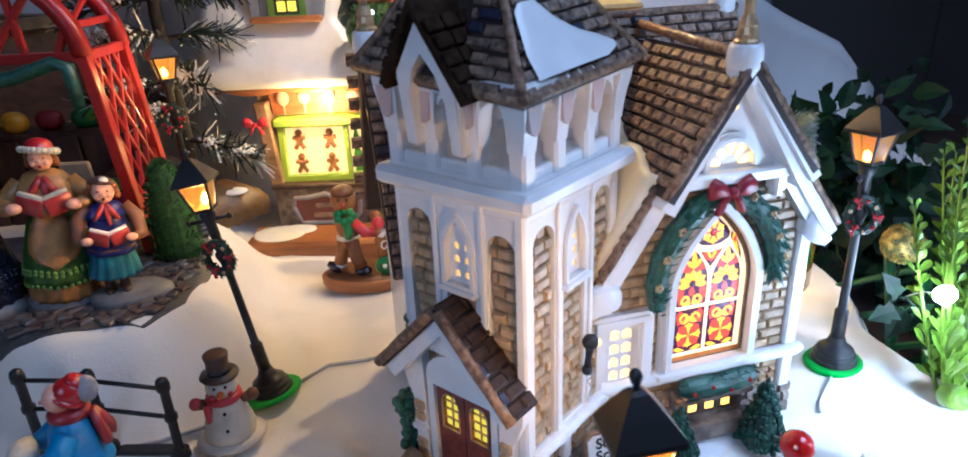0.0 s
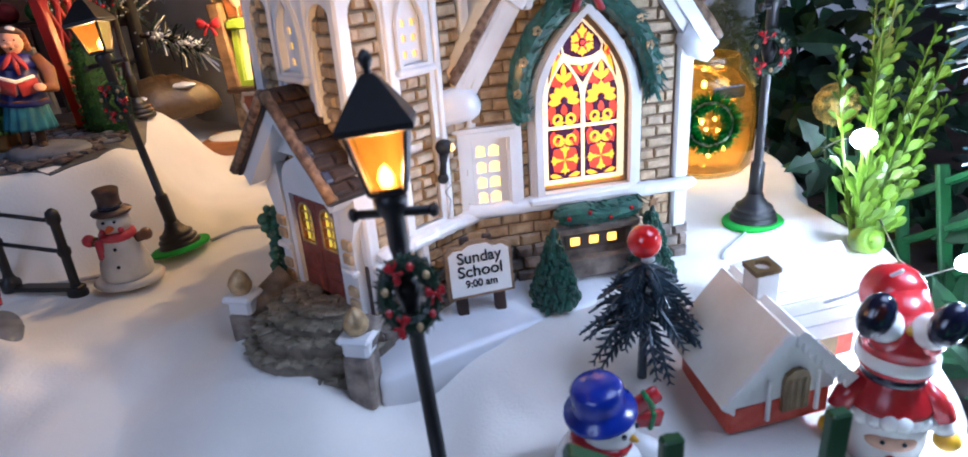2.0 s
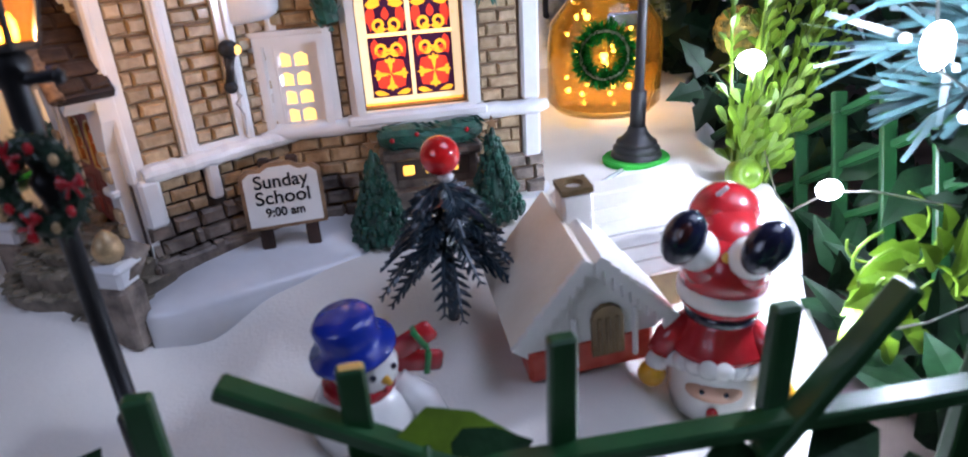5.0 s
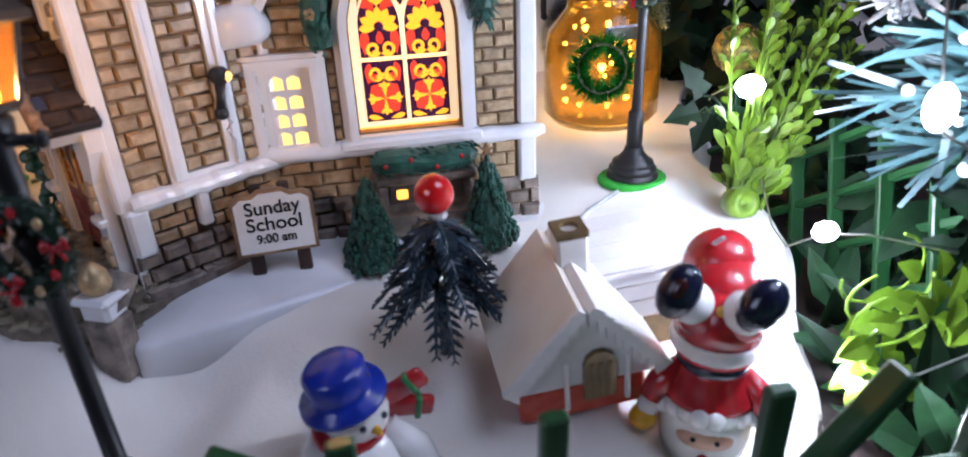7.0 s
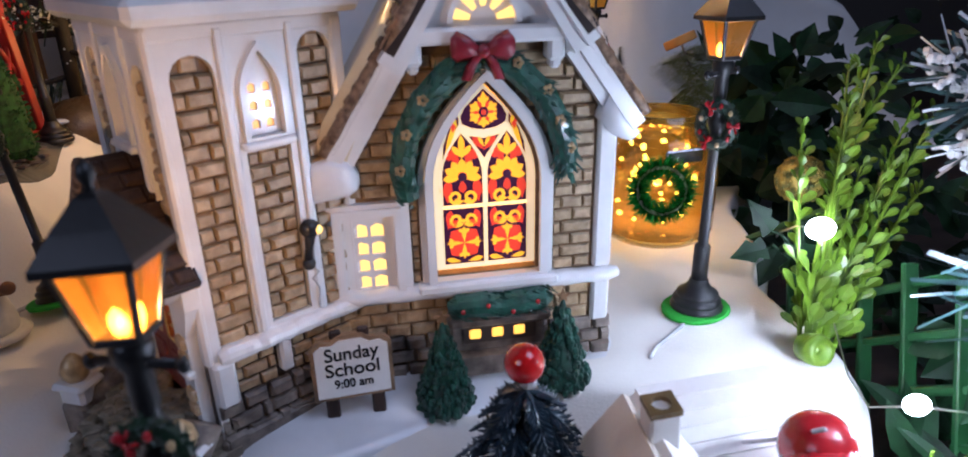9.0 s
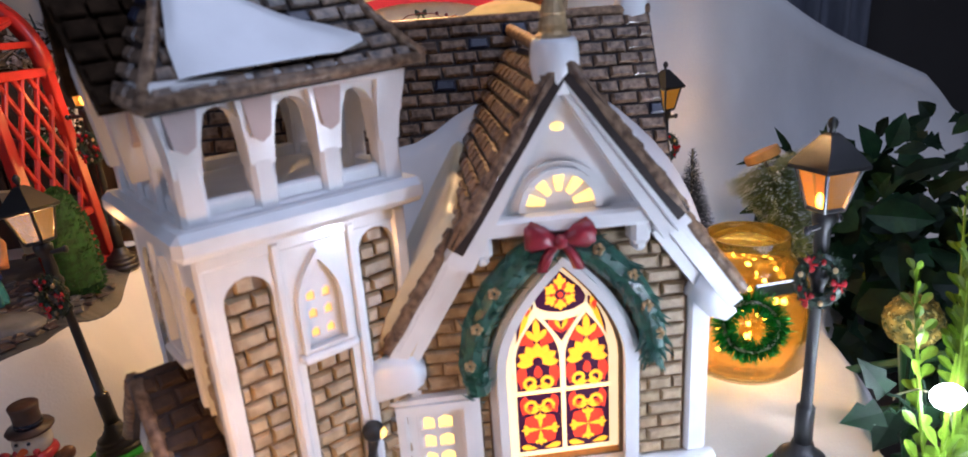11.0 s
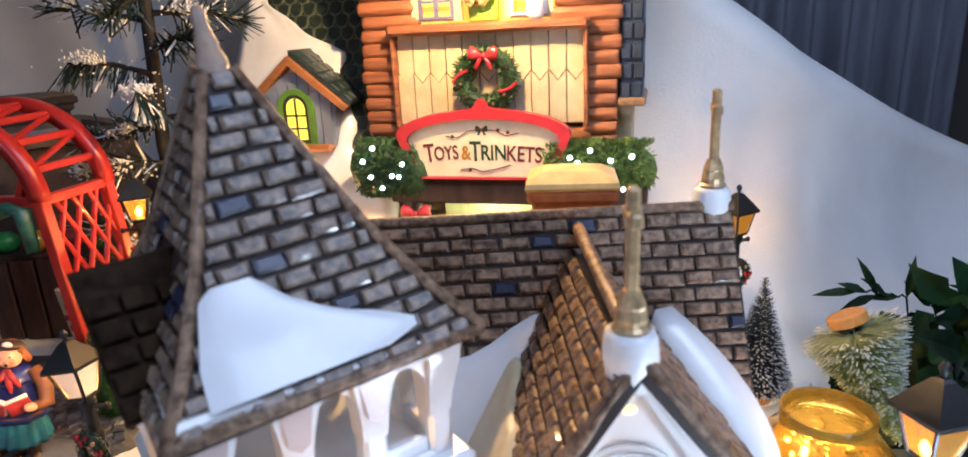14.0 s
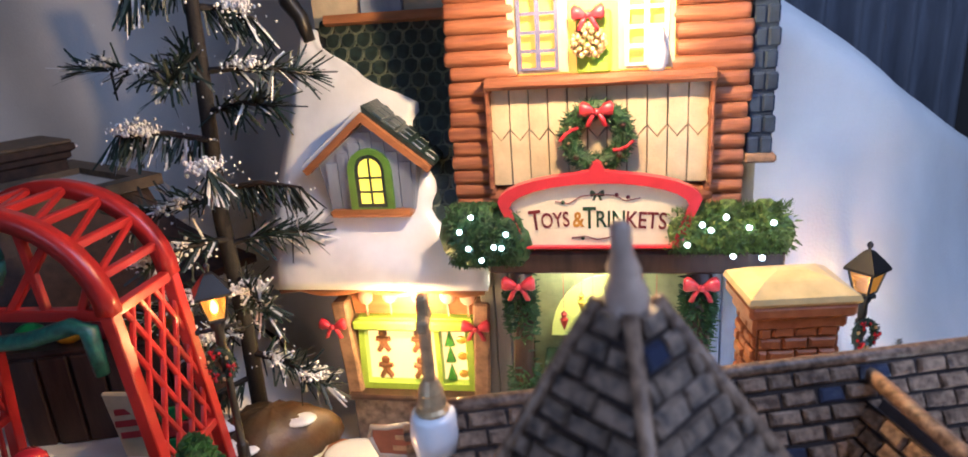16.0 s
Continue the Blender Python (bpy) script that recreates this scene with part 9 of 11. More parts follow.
def gingerbread_cart():
    mats = [ORANGE_WOOD, GINGER, SHOP_RED, GREEN_GLOSS, BROWN, YELLOW, WHITE_GLOSS, DEEP_BLUE, NAVY]
    bm = bmesh.new()
    lathe(bm, [(0.0255, -0.001), (0.0266, 0.001), (0.0266, 0.0058), (0.0255, 0.0068)], 28, mi=0, sx=1.22, sy=0.7)
    lathe(bm, [(0.0245, 0.0062), (0.0240, 0.0072), (0.0100, 0.0076)], 28, mi=4, sx=1.22, sy=0.7)
    ball(bm, (-0.0130, 0, 0.0560), 0.0080, 18, mi=1, squash=(1, 0.8, 1))
    lathe(bm, [(0.0068, 0.0600), (0.0073, 0.0612), (0.0060, 0.0640), (0.0030, 0.0655), (0.0004, 0.0660)], 16, Matrix.Translation((-0.0130, 0, 0)), mi=4)
    ball(bm, (-0.0130, -0.0066, 0.0550), 0.0013, 8, mi=2)
    for s in (-1, 1):
        ball(bm, (-0.0130 + s * 0.0027, -0.0060, 0.0580), 0.0009, 7, mi=8)
    ball(bm, (-0.0120, 0, 0.0385), 0.0080, 16, mi=1, squash=(0.95, 0.72, 1.3))
    for k in range(7):
        a = 0.9 * k
        ball(bm, (-0.0125 + 0.0050 * math.cos(a), -0.0052 + 0.002 * math.sin(a), 0.0470 + 0.0030 * math.sin(a)), 0.0027, 8, mi=3, rows=6)
    tube(bm, [(-0.0115, -0.0045, 0.0455), (-0.0110, -0.0072, 0.0390), (-0.0120, -0.0075, 0.0330)], [0.0030, 0.0034, 0.0024], 8, mi=3)
    lathe(bm, [(0.0074, 0.0300), (0.0080, 0.0312), (0.0074, 0.0325)], 16, Matrix.Translation((-0.0125, 0, 0)), mi=6, sy=0.75)
    tube(bm, [(-0.0105, -0.003, 0.0300), (-0.0085, -0.005, 0.0190), (-0.0060, -0.006, 0.0120)], [0.0048, 0.0042, 0.0040], 12, mi=4)
    ball(bm, (-0.0050, -0.007, 0.0100), 0.0038, 10, mi=8, squash=(1.5, 1, 0.8))
    tube(bm, [(-0.0150, 0.002, 0.0300), (-0.0180, 0.002, 0.0190), (-0.0200, 0.001, 0.0125)], [0.0048, 0.0044, 0.0042], 12, mi=1)
    tube(bm, [(-0.0200, 0.001, 0.0130), (-0.0202, 0.001, 0.0112)], [0.0046, 0.0046], 10, mi=6)
    tube(bm, [(-0.0200, 0.000, 0.0105), (-0.0240, 0, 0.0110), (-0.0275, 0, 0.0140)], [0.0040, 0.0036, 0.0018], 10, mi=8)
    tube(bm, [(-0.0085, -0.005, 0.0430), (-0.0010, -0.009, 0.0370), (0.0050, -0.008, 0.0360)], [0.0034, 0.0036, 0.0030], 10, mi=2)
    ball(bm, (0.0060, -0.008, 0.0362), 0.0030, 10, mi=1)
    box(bm, (0.0160, 0.001, 0.0255), (0.024, 0.018, 0.018), Matrix(), 0.002, mi=1)
    for k in range(16):
        ball(bm, (0.0045 + 0.0015 * k, -0.0082 + 0.0004 * math.sin(k * 2), 0.0346 + 0.0006 * math.sin(k * 1.7)), 0.0019, 8, mi=6, rows=6)
    box(bm, (0.0160, 0.001, 0.0350), (0.025, 0.019, 0.0028), Matrix(), 0.001, mi=6)
    tube(bm, [(0.0100 + 0.0032 * math.cos(t) * (1 - t / 9), -0.0083, 0.0265 + 0.0042 * math.sin(t) * (1 - t / 9)) for t in (0, 0.8, 1.6, 2.4, 3.2, 4.0, 4.8, 5.6, 6.4)], 0.0006, 6, mi=6)
    for s in (-1, 1):
        for x, mi in ((0.0090, 3), (0.0235, 2)):
            wheel = Matrix.Translation((x, 0.001 + s * 0.0105, 0.0135)) @ Matrix.Rotation(radians(90), 4, "X")
            lathe(bm, [(0.0030, -0.0012), (0.0052, -0.0018), (0.0062, 0.0), (0.0052, 0.0018), (0.0030, 0.0012)], 18, wheel, mi=mi)
            ball(bm, (0, 0, s * -0.0014), 0.0017, 8, wheel, mi=6, rows=6)
    rnd = random.Random(5)
    for k in range(16):
        ball(bm, (0.006 + 0.0013 * k, rnd.uniform(-0.006, 0.006), 0.0385 + rnd.uniform(-0.001, 0.006)), rnd.uniform(0.0026, 0.0042), 9, mi=rnd.choice((2, 3, 5, 7, 0)))
    solid("gingerbread_cart_figure", "gingerbread figure pushing a cart of toys on brown base", "figurine", bm, mats, Matrix.Translation((0.0660, 0.4540, 0.0015)) @ Matrix.Rotation(radians(-10), 4, "Z"), smooth=True)


gingerbread_cart()

# ---- black fence, topiary, cobbled sheet ----


def black_fence():
    posts = [(-0.0952, 0.3372), (-0.0675, 0.3295), (-0.0380, 0.3195)]
    root = thing("iron_fence", "low black fence with knobbed posts on the snow", "fence")
    for x, y in posts:
        bm = bmesh.new()
        z0 = ground(x, y)
        lathe(bm, [(0.0042, -0.002), (0.0044, 0.0016), (0.0026, 0.0040), (0.0020, 0.0060), (0.0020, 0.0190), (0.0028, 0.0200), (0.0028, 0.0225), (0.0020, 0.0235), (0.0020, 0.0340), (0.0029, 0.0352), (0.0029, 0.0378), (0.0024, 0.0400), (0.0008, 0.0412)], 12, Matrix.Translation((x, y, z0)))
        part("post", bm, BLACK, root, smooth=True)
    for (x0, y0), (x1, y1) in zip(posts, posts[1:]):
        for z in (0.0210, 0.0355):
            bm = bmesh.new()
            tube(bm, [(x0, y0, ground(x0, y0) + z), (x1, y1, ground(x1, y1) + z)], 0.0010, 8)
            part("rail", bm, BLACK, root, smooth=True)
        bm = bmesh.new()
        a = math.atan2(y1 - y0, x1 - x0)
        box(bm, (0, 0, 0), (math.hypot(x1 - x0, y1 - y0) + 0.006, 0.0060, 0.0022), Matrix.Translation(((x0 + x1) / 2, (y0 + y1) / 2, (ground(x0, y0) + ground(x1, y1)) / 2 + 0.0012)) @ Matrix.Rotation(a, 4, "Z"), 0.0005)
        part("foot_rail", bm, BLACK, root)
    settle(root, -0.068, 0.3315, 0.0)


black_fence()


def topiary():
    root = thing("topiary_bush", "clipped dark green bush beside the red arch", "bush", Matrix.Translation((-0.0400, 0.4300, ground(-0.0400, 0.4300) - 0.001)))
    bm, rnd = bmesh.new(), random.Random(8)
    prof = [(0.0090, 0.0), (0.0125, 0.006), (0.0125, 0.026), (0.0100, 0.042), (0.0050, 0.053), (0.0004, 0.057)]
    lathe(bm, [(r * 0.9, z) for r, z in prof], 16)
    for k in range(900):
        t = rnd.random() * 4.999
        i = int(t)
        r = prof[i][0] + (prof[i + 1][0] - prof[i][0]) * (t - i)
        z = prof[i][1] + (prof[i + 1][1] - prof[i][1]) * (t - i)
        a = rnd.uniform(0, 6.28)
        p = Vector((r * math.cos(a) * 0.95, r * math.sin(a) * 0.95, z))
        d = Vector((math.cos(a), math.sin(a), rnd.uniform(-0.4, 0.9))).normalized() * 0.0022
        s = d.orthogonal().normalized() * 0.0010
        bm.faces.new([bm.verts.new(v) for v in (p - s, p + s, p + d)])
    part("crown", bm, mat("moss_green_foam", (0.02, 0.10, 0.015), 0.8, var=0.35, scale=300, bump=0.6), root, "mossy clipped crown")
    bm = bmesh.new()
    lathe(bm, [(0.003, -0.002), (0.003, 0.002)], 8)
    part("trunk", bm, BROWN, root)


topiary()


def cobbles():
    grey = mat("grey_cobble", (0.105, 0.105, 0.105), 0.38, var=0.3, scale=140, bump=0.4, other=(0.075, 0.045, 0.04), piece=0.5)
    meshes = [piece_mesh("cobble", top=(0.33, 0.33), jitter=0.2, rnd=random.Random(140 + i), material=grey) for i in range(5)]
    bm = bmesh.new()
    rim = [(-0.032, 0.372), (-0.050, 0.357), (-0.075, 0.361), (-0.100, 0.364), (-0.135, 0.372), (-0.190, 0.378), (-0.19, 0.50), (-0.03, 0.50), (-0.026, 0.44), (-0.027, 0.400)]
    edge = [((1 - t) * x0 + t * x1 + 0.0012 * math.sin(40 * (i + t)), (1 - t) * y0 + t * y1 + 0.0012 * math.cos(37 * (i + t))) for i, ((x0, y0), (x1, y1)) in enumerate(zip(rim, rim[1:] + rim[:1])) for t in (0, 0.17, 0.33, 0.5, 0.67, 0.83)]
    mid = (-0.095, 0.425)
    loft(bm, [[(mid[0] + (x - mid[0]) * f, mid[1] + (y - mid[1]) * f, max(ground(mid[0] + (x - mid[0]) * f, mid[1] + (y - mid[1]) * f), 0.030) + dz) for x, y in edge] for f, dz in ((1.0, -0.004), (1.0, 0.0006), (0.9, 0.0009), (0.75, 0.0009), (0.55, 0.0009), (0.3, 0.0009))])
    sheet = tagged(link("pavement", bm, mat("grey_sheet", (0.085, 0.085, 0.085), 0.6, var=0.2, scale=120)), "grey cobbled sheet on the snow bank", "pavement", kind="structure")
    rnd = random.Random(77)
    y = 0.362
    r = 0
    while y < 0.450:
        x = -0.150 + 0.003 * (r % 2)
        while x < -0.030:
            if inside(rim, x, y) and inside(rim, x + 0.004, y - 0.003):
                ob = new("cobble", rnd.choice(meshes))
                ob.parent = sheet
                ob.matrix_basis = Matrix.Translation((x, y, max(ground(x, y), 0.030) + 0.0010)) @ Matrix.Rotation(rnd.uniform(0, 3.1), 4, "Z") @ Matrix.Diagonal((0.0066 * rnd.uniform(0.8, 1.15), 0.0058 * rnd.uniform(0.8, 1.1), 0.0014, 1))
            x += 0.0072
        y += 0.0062
        r += 1


cobbles()


def red_arch():
    root = thing("garden_arch", "red plastic lattice garden arch with green garland", "arch")
    red = mat("red_plastic_lattice", (0.46, 0.022, 0.015), 0.35, var=0.08, scale=100, bump=0.08, coat=0.2)
    cx, spring, R, RZ, base = -0.1010, 0.1565, 0.0500, 0.0430, 0.0450
    y0, y1 = 0.4468, 0.4900
    def bar(p, q, w=0.0032, name="bar"):
        bm = bmesh.new()
        p, q = Vector(p), Vector(q)
        box(bm, (0, 0, 0), (w, w, (q - p).length), Matrix.Translation((p + q) / 2) @ (q - p).to_track_quat("Z", "Y").to_matrix().to_4x4(), 0.0005)
        return part(name, bm, red, root)
    for y in (y0, y1):
        for s in (-1, 1):
            bar((cx + s * (R + 0.010), y, base), (cx + s * R, y, spring), 0.0060, "leg")
        bm = bmesh.new()
        n = 20
        pts = [(cx + R * math.cos(math.pi * i / n), spring + RZ * math.sin(math.pi * i / n)) for i in range(n + 1)]
        rings = []
        for i in range(n + 1):
            c, s = math.cos(math.pi * i / n), math.sin(math.pi * i / n)
            rings.append([(cx + (R + a) * c, y + b, spring + (RZ + a) * s) for a, b in ((-0.0035, -0.0035), (0.0035, -0.0035), (0.0035, 0.0035), (-0.0035, 0.0035))])
        loft(bm, rings)
        part("hoop", bm, red, root, "red hoop of the arch", True)
        # lattice filling under the front hoop
        if y == y0:
            bar((cx - R, y, spring), (cx + R, y, spring), 0.0050, "tie_beam")
            for s in (-1, 1):
                for a0, a1 in ((0.25, 0.75), (0.55, 0.10), (0.75, 0.45)):
                    bar((cx + s * R * a1, y, spring), (cx + s * R * math.cos(a0 * math.pi / 2), y, spring + RZ * math.sin(a0 * math.pi / 2)), 0.0034)
    # cross rungs over the hoop
    for k in range(1, 9):
        a = math.pi * k / 9
        bar((cx + R * math.cos(a), y0, spring + RZ * math.sin(a)), (cx + R * math.cos(a), y1, spring + RZ * math.sin(a)), 0.0036, "rung")
        if k < 8:
            b = math.pi * (k + 1) / 9
            bar((cx + R * math.cos(a), y0, spring + RZ * math.sin(a)), (cx + R * math.cos(b), y1, spring + RZ * math.sin(b)), 0.0026)
    # lattice side panels
    for s in (-1, 1):
        def pt(u, v):
            return (cx + s * (R + 0.010 * (1 - v)), y0 + (y1 - y0) * u, base + (spring - base) * v)
        bar(pt(0, 1), pt(1, 1), 0.0048, "side_rail")
        bar(pt(0, 0.30), pt(1, 0.30), 0.0044, "side_rail")
        bar(pt(0, 0.03), pt(1, 0.03), 0.0044, "side_rail")
        for k in range(-3, 6):
            for sg in (-1, 1):
                pts = []
                for v in (0.30, 1.0):
                    u = k / 4.0 + (v - 0.30) * 1.2
                    pts.append((u, v))
                (ua, va), (ub, vb) = pts
                lo, hi = max(ua, 0.0), min(ub, 1.0)
                if hi - lo < 0.05:
                    continue
                fa, fb = (lo - ua) / (ub - ua), (hi - ua) / (ub - ua)
                p, q = (lo, va + (vb - va) * fa), (hi, va + (vb - va) * fb)
                if sg < 0:
                    p, q = (1 - p[0], p[1]), (1 - q[0], q[1])
                bar(pt(*p), pt(*q), 0.0024, "lattice_bar")
        for k in range(1, 5):
            bar(pt(k / 5, 0.03), pt(k / 5, 0.30), 0.0024, "lattice_bar")
    # hanging garland on the front
    bm = bmesh.new()
    tube(bm, [(cx + 0.045, y0 - 0.006, spring - 0.024), (cx + 0.044, y0 - 0.006, spring - 0.004), (cx + 0.038, y0 - 0.007, spring - 0.002), (cx + 0.018, y0 - 0.007, spring - 0.008), (cx, y0 - 0.007, spring - 0.010), (cx - 0.018, y0 - 0.007, spring - 0.008), (cx - 0.038, y0 - 0.007, spring - 0.002), (cx - 0.044, y0 - 0.006, spring - 0.004), (cx - 0.045, y0 - 0.006, spring - 0.024)], [0.0030, 0.0038, 0.0036, 0.0036, 0.0036, 0.0036, 0.0036, 0.0038, 0.0030], 10)
    part("garland", bm, GARLAND, root, "dark green garland swag", True)
    bm = bmesh.new()
    tube(bm, [(cx + 0.012 * math.cos(2 * math.pi * i / 16), y0 - 0.006, spring + 0.026 + 0.012 * math.sin(2 * math.pi * i / 16)) for i in range(17)], 0.0034, 8)
    part("wreath", bm, GARLAND, root, "dark green wreath", True)
    settle(root, cx, 0.465, base)
    root.matrix_basis = Matrix.Translation((-0.055, 0.483, 0)) @ Matrix.Rotation(radians(-13.4), 4, "Z") @ Matrix.Translation((0.051, -0.490, 0)) @ root.matrix_basis
    # card stall seen through the arch
    stall = thing("market_board", "small cream board and green crate behind the arch", "board")
    bm = bmesh.new()
    box(bm, (0, 0, 0.022), (0.018, 0.003, 0.044), Matrix.Translation((-0.098, 0.505, 0.046)) @ Matrix.Rotation(radians(-12), 4, "Z") @ Matrix.Rotation(0.15, 4, "X"), 0.001)
    board = part("card", bm, CREAM_PLANK, stall, "cream painted card")
    for z, w in ((0.078, 0.011), (0.071, 0.013), (0.064, 0.010)):
        bm = bmesh.new()
        box(bm, (-0.098, 0.4985, z), (w, 0.0006, 0.0036))
        part("text_bar", bm, MAROON, board)
    bm = bmesh.new()
    box(bm, (-0.076, 0.510, 0.062), (0.020, 0.016, 0.034), bevel=0.001)
    crate = part("crate", bm, BROWN_WOOD, stall, "brown crate")
    for k, c in enumerate((GREEN_GLOSS, MAROON, GREEN_GLOSS)):
        bm = bmesh.new()
        box(bm, (-0.076, 0.5012, 0.053 + 0.0095 * k), (0.015, 0.002, 0.008), bevel=0.0006)
        part("crate_panel", bm, c, crate)
    bm = bmesh.new()
    box(bm, (-0.118, 0.545, 0.072), (0.105, 0.030, 0.060), bevel=0.0015)
    bench = part("counter", bm, BROWN_WOOD, stall, "dark brown market counter")
    for k in range(6):
        bm = bmesh.new()
        box(bm, (-0.1605 + 0.017 * k, 0.5288, 0.072), (0.0150, 0.003, 0.054), bevel=0.0008)
        part("plank", bm, BROWN_WOOD, bench)
    for k, c in enumerate((GREEN_GLOSS, YELLOW, MAROON, GREEN_GLOSS, OCHRE)):
        bm = bmesh.new()
        ball(bm, (-0.158 + 0.020 * k, 0.541, 0.108), 0.0085, 10, squash=(1, 0.9, 0.85), rows=7)
        part("parcel", bm, c, bench, "small coloured parcel", True)
    settle(stall, -0.088, 0.505, 0.046)


red_arch()

# ---- snowy pine beside the shop ----
NEEDLE = mat("dark_pine_needle", (0.012, 0.032, 0.026), 0.5, var=0.3, scale=200, bump=0.2)
BARK = mat("black_brown_bark", (0.014, 0.011, 0.010), 0.75, var=0.3, scale=150, bump=0.6)
FLOCK = mat("white_flocking", (0.78, 0.79, 0.80), 0.9, var=0.08, scale=200, bump=0.6, fine=900)


def strip(bm, p, q, w, n=Vector((0, 0, 1)), mi=0):
    start = len(bm.faces)
    s = (q - p).cross(n)
    s = s.normalized() * w if s.length > 1e-9 else Vector((w, 0, 0))
    bm.faces.new([bm.verts.new(v) for v in (p - s, p + s, q + s * 0.6, q - s * 0.6)])
    paint(bm, start, mi)


def needle_branch(bm, p, q, rnd, n=46, length=0.020, wide=0.0007, flock=0.45):
    tube(bm, [p, p.lerp(q, 0.5) + Vector((0, 0, 0.003)), q], [0.0019, 0.0014, 0.0007], 6, mi=0)
    lumps = [rnd.uniform(0.25, 0.95) for k in range(3)]
    comb = rnd.random() < 0.4
    d = (q - p).normalized()
    for k in range(n):
        t = 0.12 + 0.88 * rnd.random()
        o = p.lerp(q, t) + Vector((0, 0, 0.003 * math.sin(math.pi * t)))
        v = (d * rnd.uniform(0.5, 1.2) + Vector((rnd.uniform(-0.7, 0.7), rnd.uniform(-0.7, 0.7), rnd.uniform(-1.1, 0.25)))).normalized()
        if comb:
            v = (v + Vector((0, 0, -1.3))).normalized()
        elif v.z < -0.2 and rnd.random() < 0.5:
            v.z *= -0.8
        strip(bm, o, o + v * length * rnd.uniform(0.6, 1.1), wide, Vector((rnd.uniform(-1, 1), rnd.uniform(-1, 1), 1)), 2 if rnd.random() < flock * 0.22 else 1)
    for t in lumps[:int(3 * flock)]:
        o = p.lerp(q, t) + Vector((rnd.uniform(-0.003, 0.003), rnd.uniform(-0.003, 0.003), 0.004))
        for c in range(80):
            ball(bm, o + Vector((rnd.gauss(0, 0.0038), rnd.gauss(0, 0.0038), rnd.gauss(0, 0.0014))), rnd.uniform(0.0004, 0.0013), 5, mi=2, rows=3)
    for k in range(int(60 * flock)):
        o = p.lerp(q, rnd.uniform(0.1, 1.05))
        ball(bm, o + Vector((rnd.gauss(0, 0.005), rnd.gauss(0, 0.005), rnd.gauss(0, 0.004))), rnd.uniform(0.0003, 0.0008), 4, mi=2, rows=3)


def pine():
    x, y, z = -0.0400, 0.5300, ground(-0.04, 0.53)
    root = thing("pine_tree", "sparse artificial pine with flocked snowy branches", "tree", Matrix.Translation((x, y, z)))
    rnd = random.Random(31)
    bm = bmesh.new()
    tube(bm, [(0, 0, -0.003), (0.001, 0, 0.06), (-0.001, 0, 0.13), (0.003, 0, 0.20), (0.006, 0, 0.27), (0.009, 0, 0.31)], [0.0048, 0.0044, 0.0042, 0.0038, 0.0030, 0.0012], 9)
    part("trunk", bm, BARK, root, "dark knotted trunk", True)
    for k, (h, a, ln) in enumerate(((0.035, 200, 0.045), (0.050, -30, 0.050), (0.065, 250, 0.045), (0.060, 100, 0.05), (0.090, 190, 0.05), (0.095, -60, 0.045), (0.115, 20, 0.040), (0.118, 230, 0.05), (0.140, 180, 0.055), (0.145, -20, 0.045), (0.150, 280, 0.05), (0.170, 215, 0.045), (0.185, -40, 0.05), (0.200, 175, 0.058), (0.205, 10, 0.050), (0.215, 260, 0.040), (0.235, 30, 0.030), (0.250, 200, 0.030), (0.270, 120, 0.028), (0.285, -10, 0.024))):
        a = radians(a)
        p = Vector((0.004 * h / 0.2, 0, h))
        q = p + Vector((ln * math.cos(a), ln * math.sin(a), rnd.uniform(-0.016, 0.018)))
        bm = bmesh.new()
        needle_branch(bm, p, q, rnd, 105, 0.0180, 0.0008, 0.8 if k % 3 else 0.30)
        part("branch", bm, [BARK, NEEDLE, FLOCK], root, "needled branch with white flocking")


pine()


def pine_mound():
    """The brown moulded foot that the pine stands on."""
    bm, rnd = bmesh.new(), random.Random(8)
    rows = []
    for f, z in ((1.0, -0.004), (0.96, 0.005), (0.82, 0.012), (0.60, 0.017), (0.36, 0.020), (0.10, 0.021)):
        rows.append([(f * (0.031 + 0.005 * math.sin(3 * a + 1) + 0.003 * math.sin(7 * a)) * math.cos(a), f * 0.82 * (0.031 + 0.005 * math.sin(3 * a + 1)) * math.sin(a), z + rnd.uniform(-0.0018, 0.0018)) for a in [2 * math.pi * i / 28 for i in range(28)]])
    loft(bm, rows)
    x, y = -0.030, 0.512
    ob = solid("pine_mound", "tan moulded mound with snow patches under the pine", "mound", bm, mat("tan_mound", (0.085, 0.055, 0.025), 0.45, var=0.3, scale=110, bump=0.7, fine=400, other=(0.07, 0.035, 0.012)), Matrix.Translation((x, y, ground(x, y))), smooth=True)
    for dx, dy, r in ((0.017, -0.006, 0.0075), (-0.016, -0.019, 0.0085), (-0.009, -0.023, 0.006), (-0.024, 0.002, 0.007)):
        bm = bmesh.new()
        ball(bm, (0, 0, 0), r, 14, squash=(1.2, 0.9, 0.28), rows=8)
        part("snow_patch", bm, GLAZE_SNOW, ob, "white snow patch", True).matrix_basis = Matrix.Translation((dx, dy, 0.0195 - 0.012 * (math.hypot(dx, dy) / 0.03) ** 2))


pine_mound()

# ---- brick building far left ----


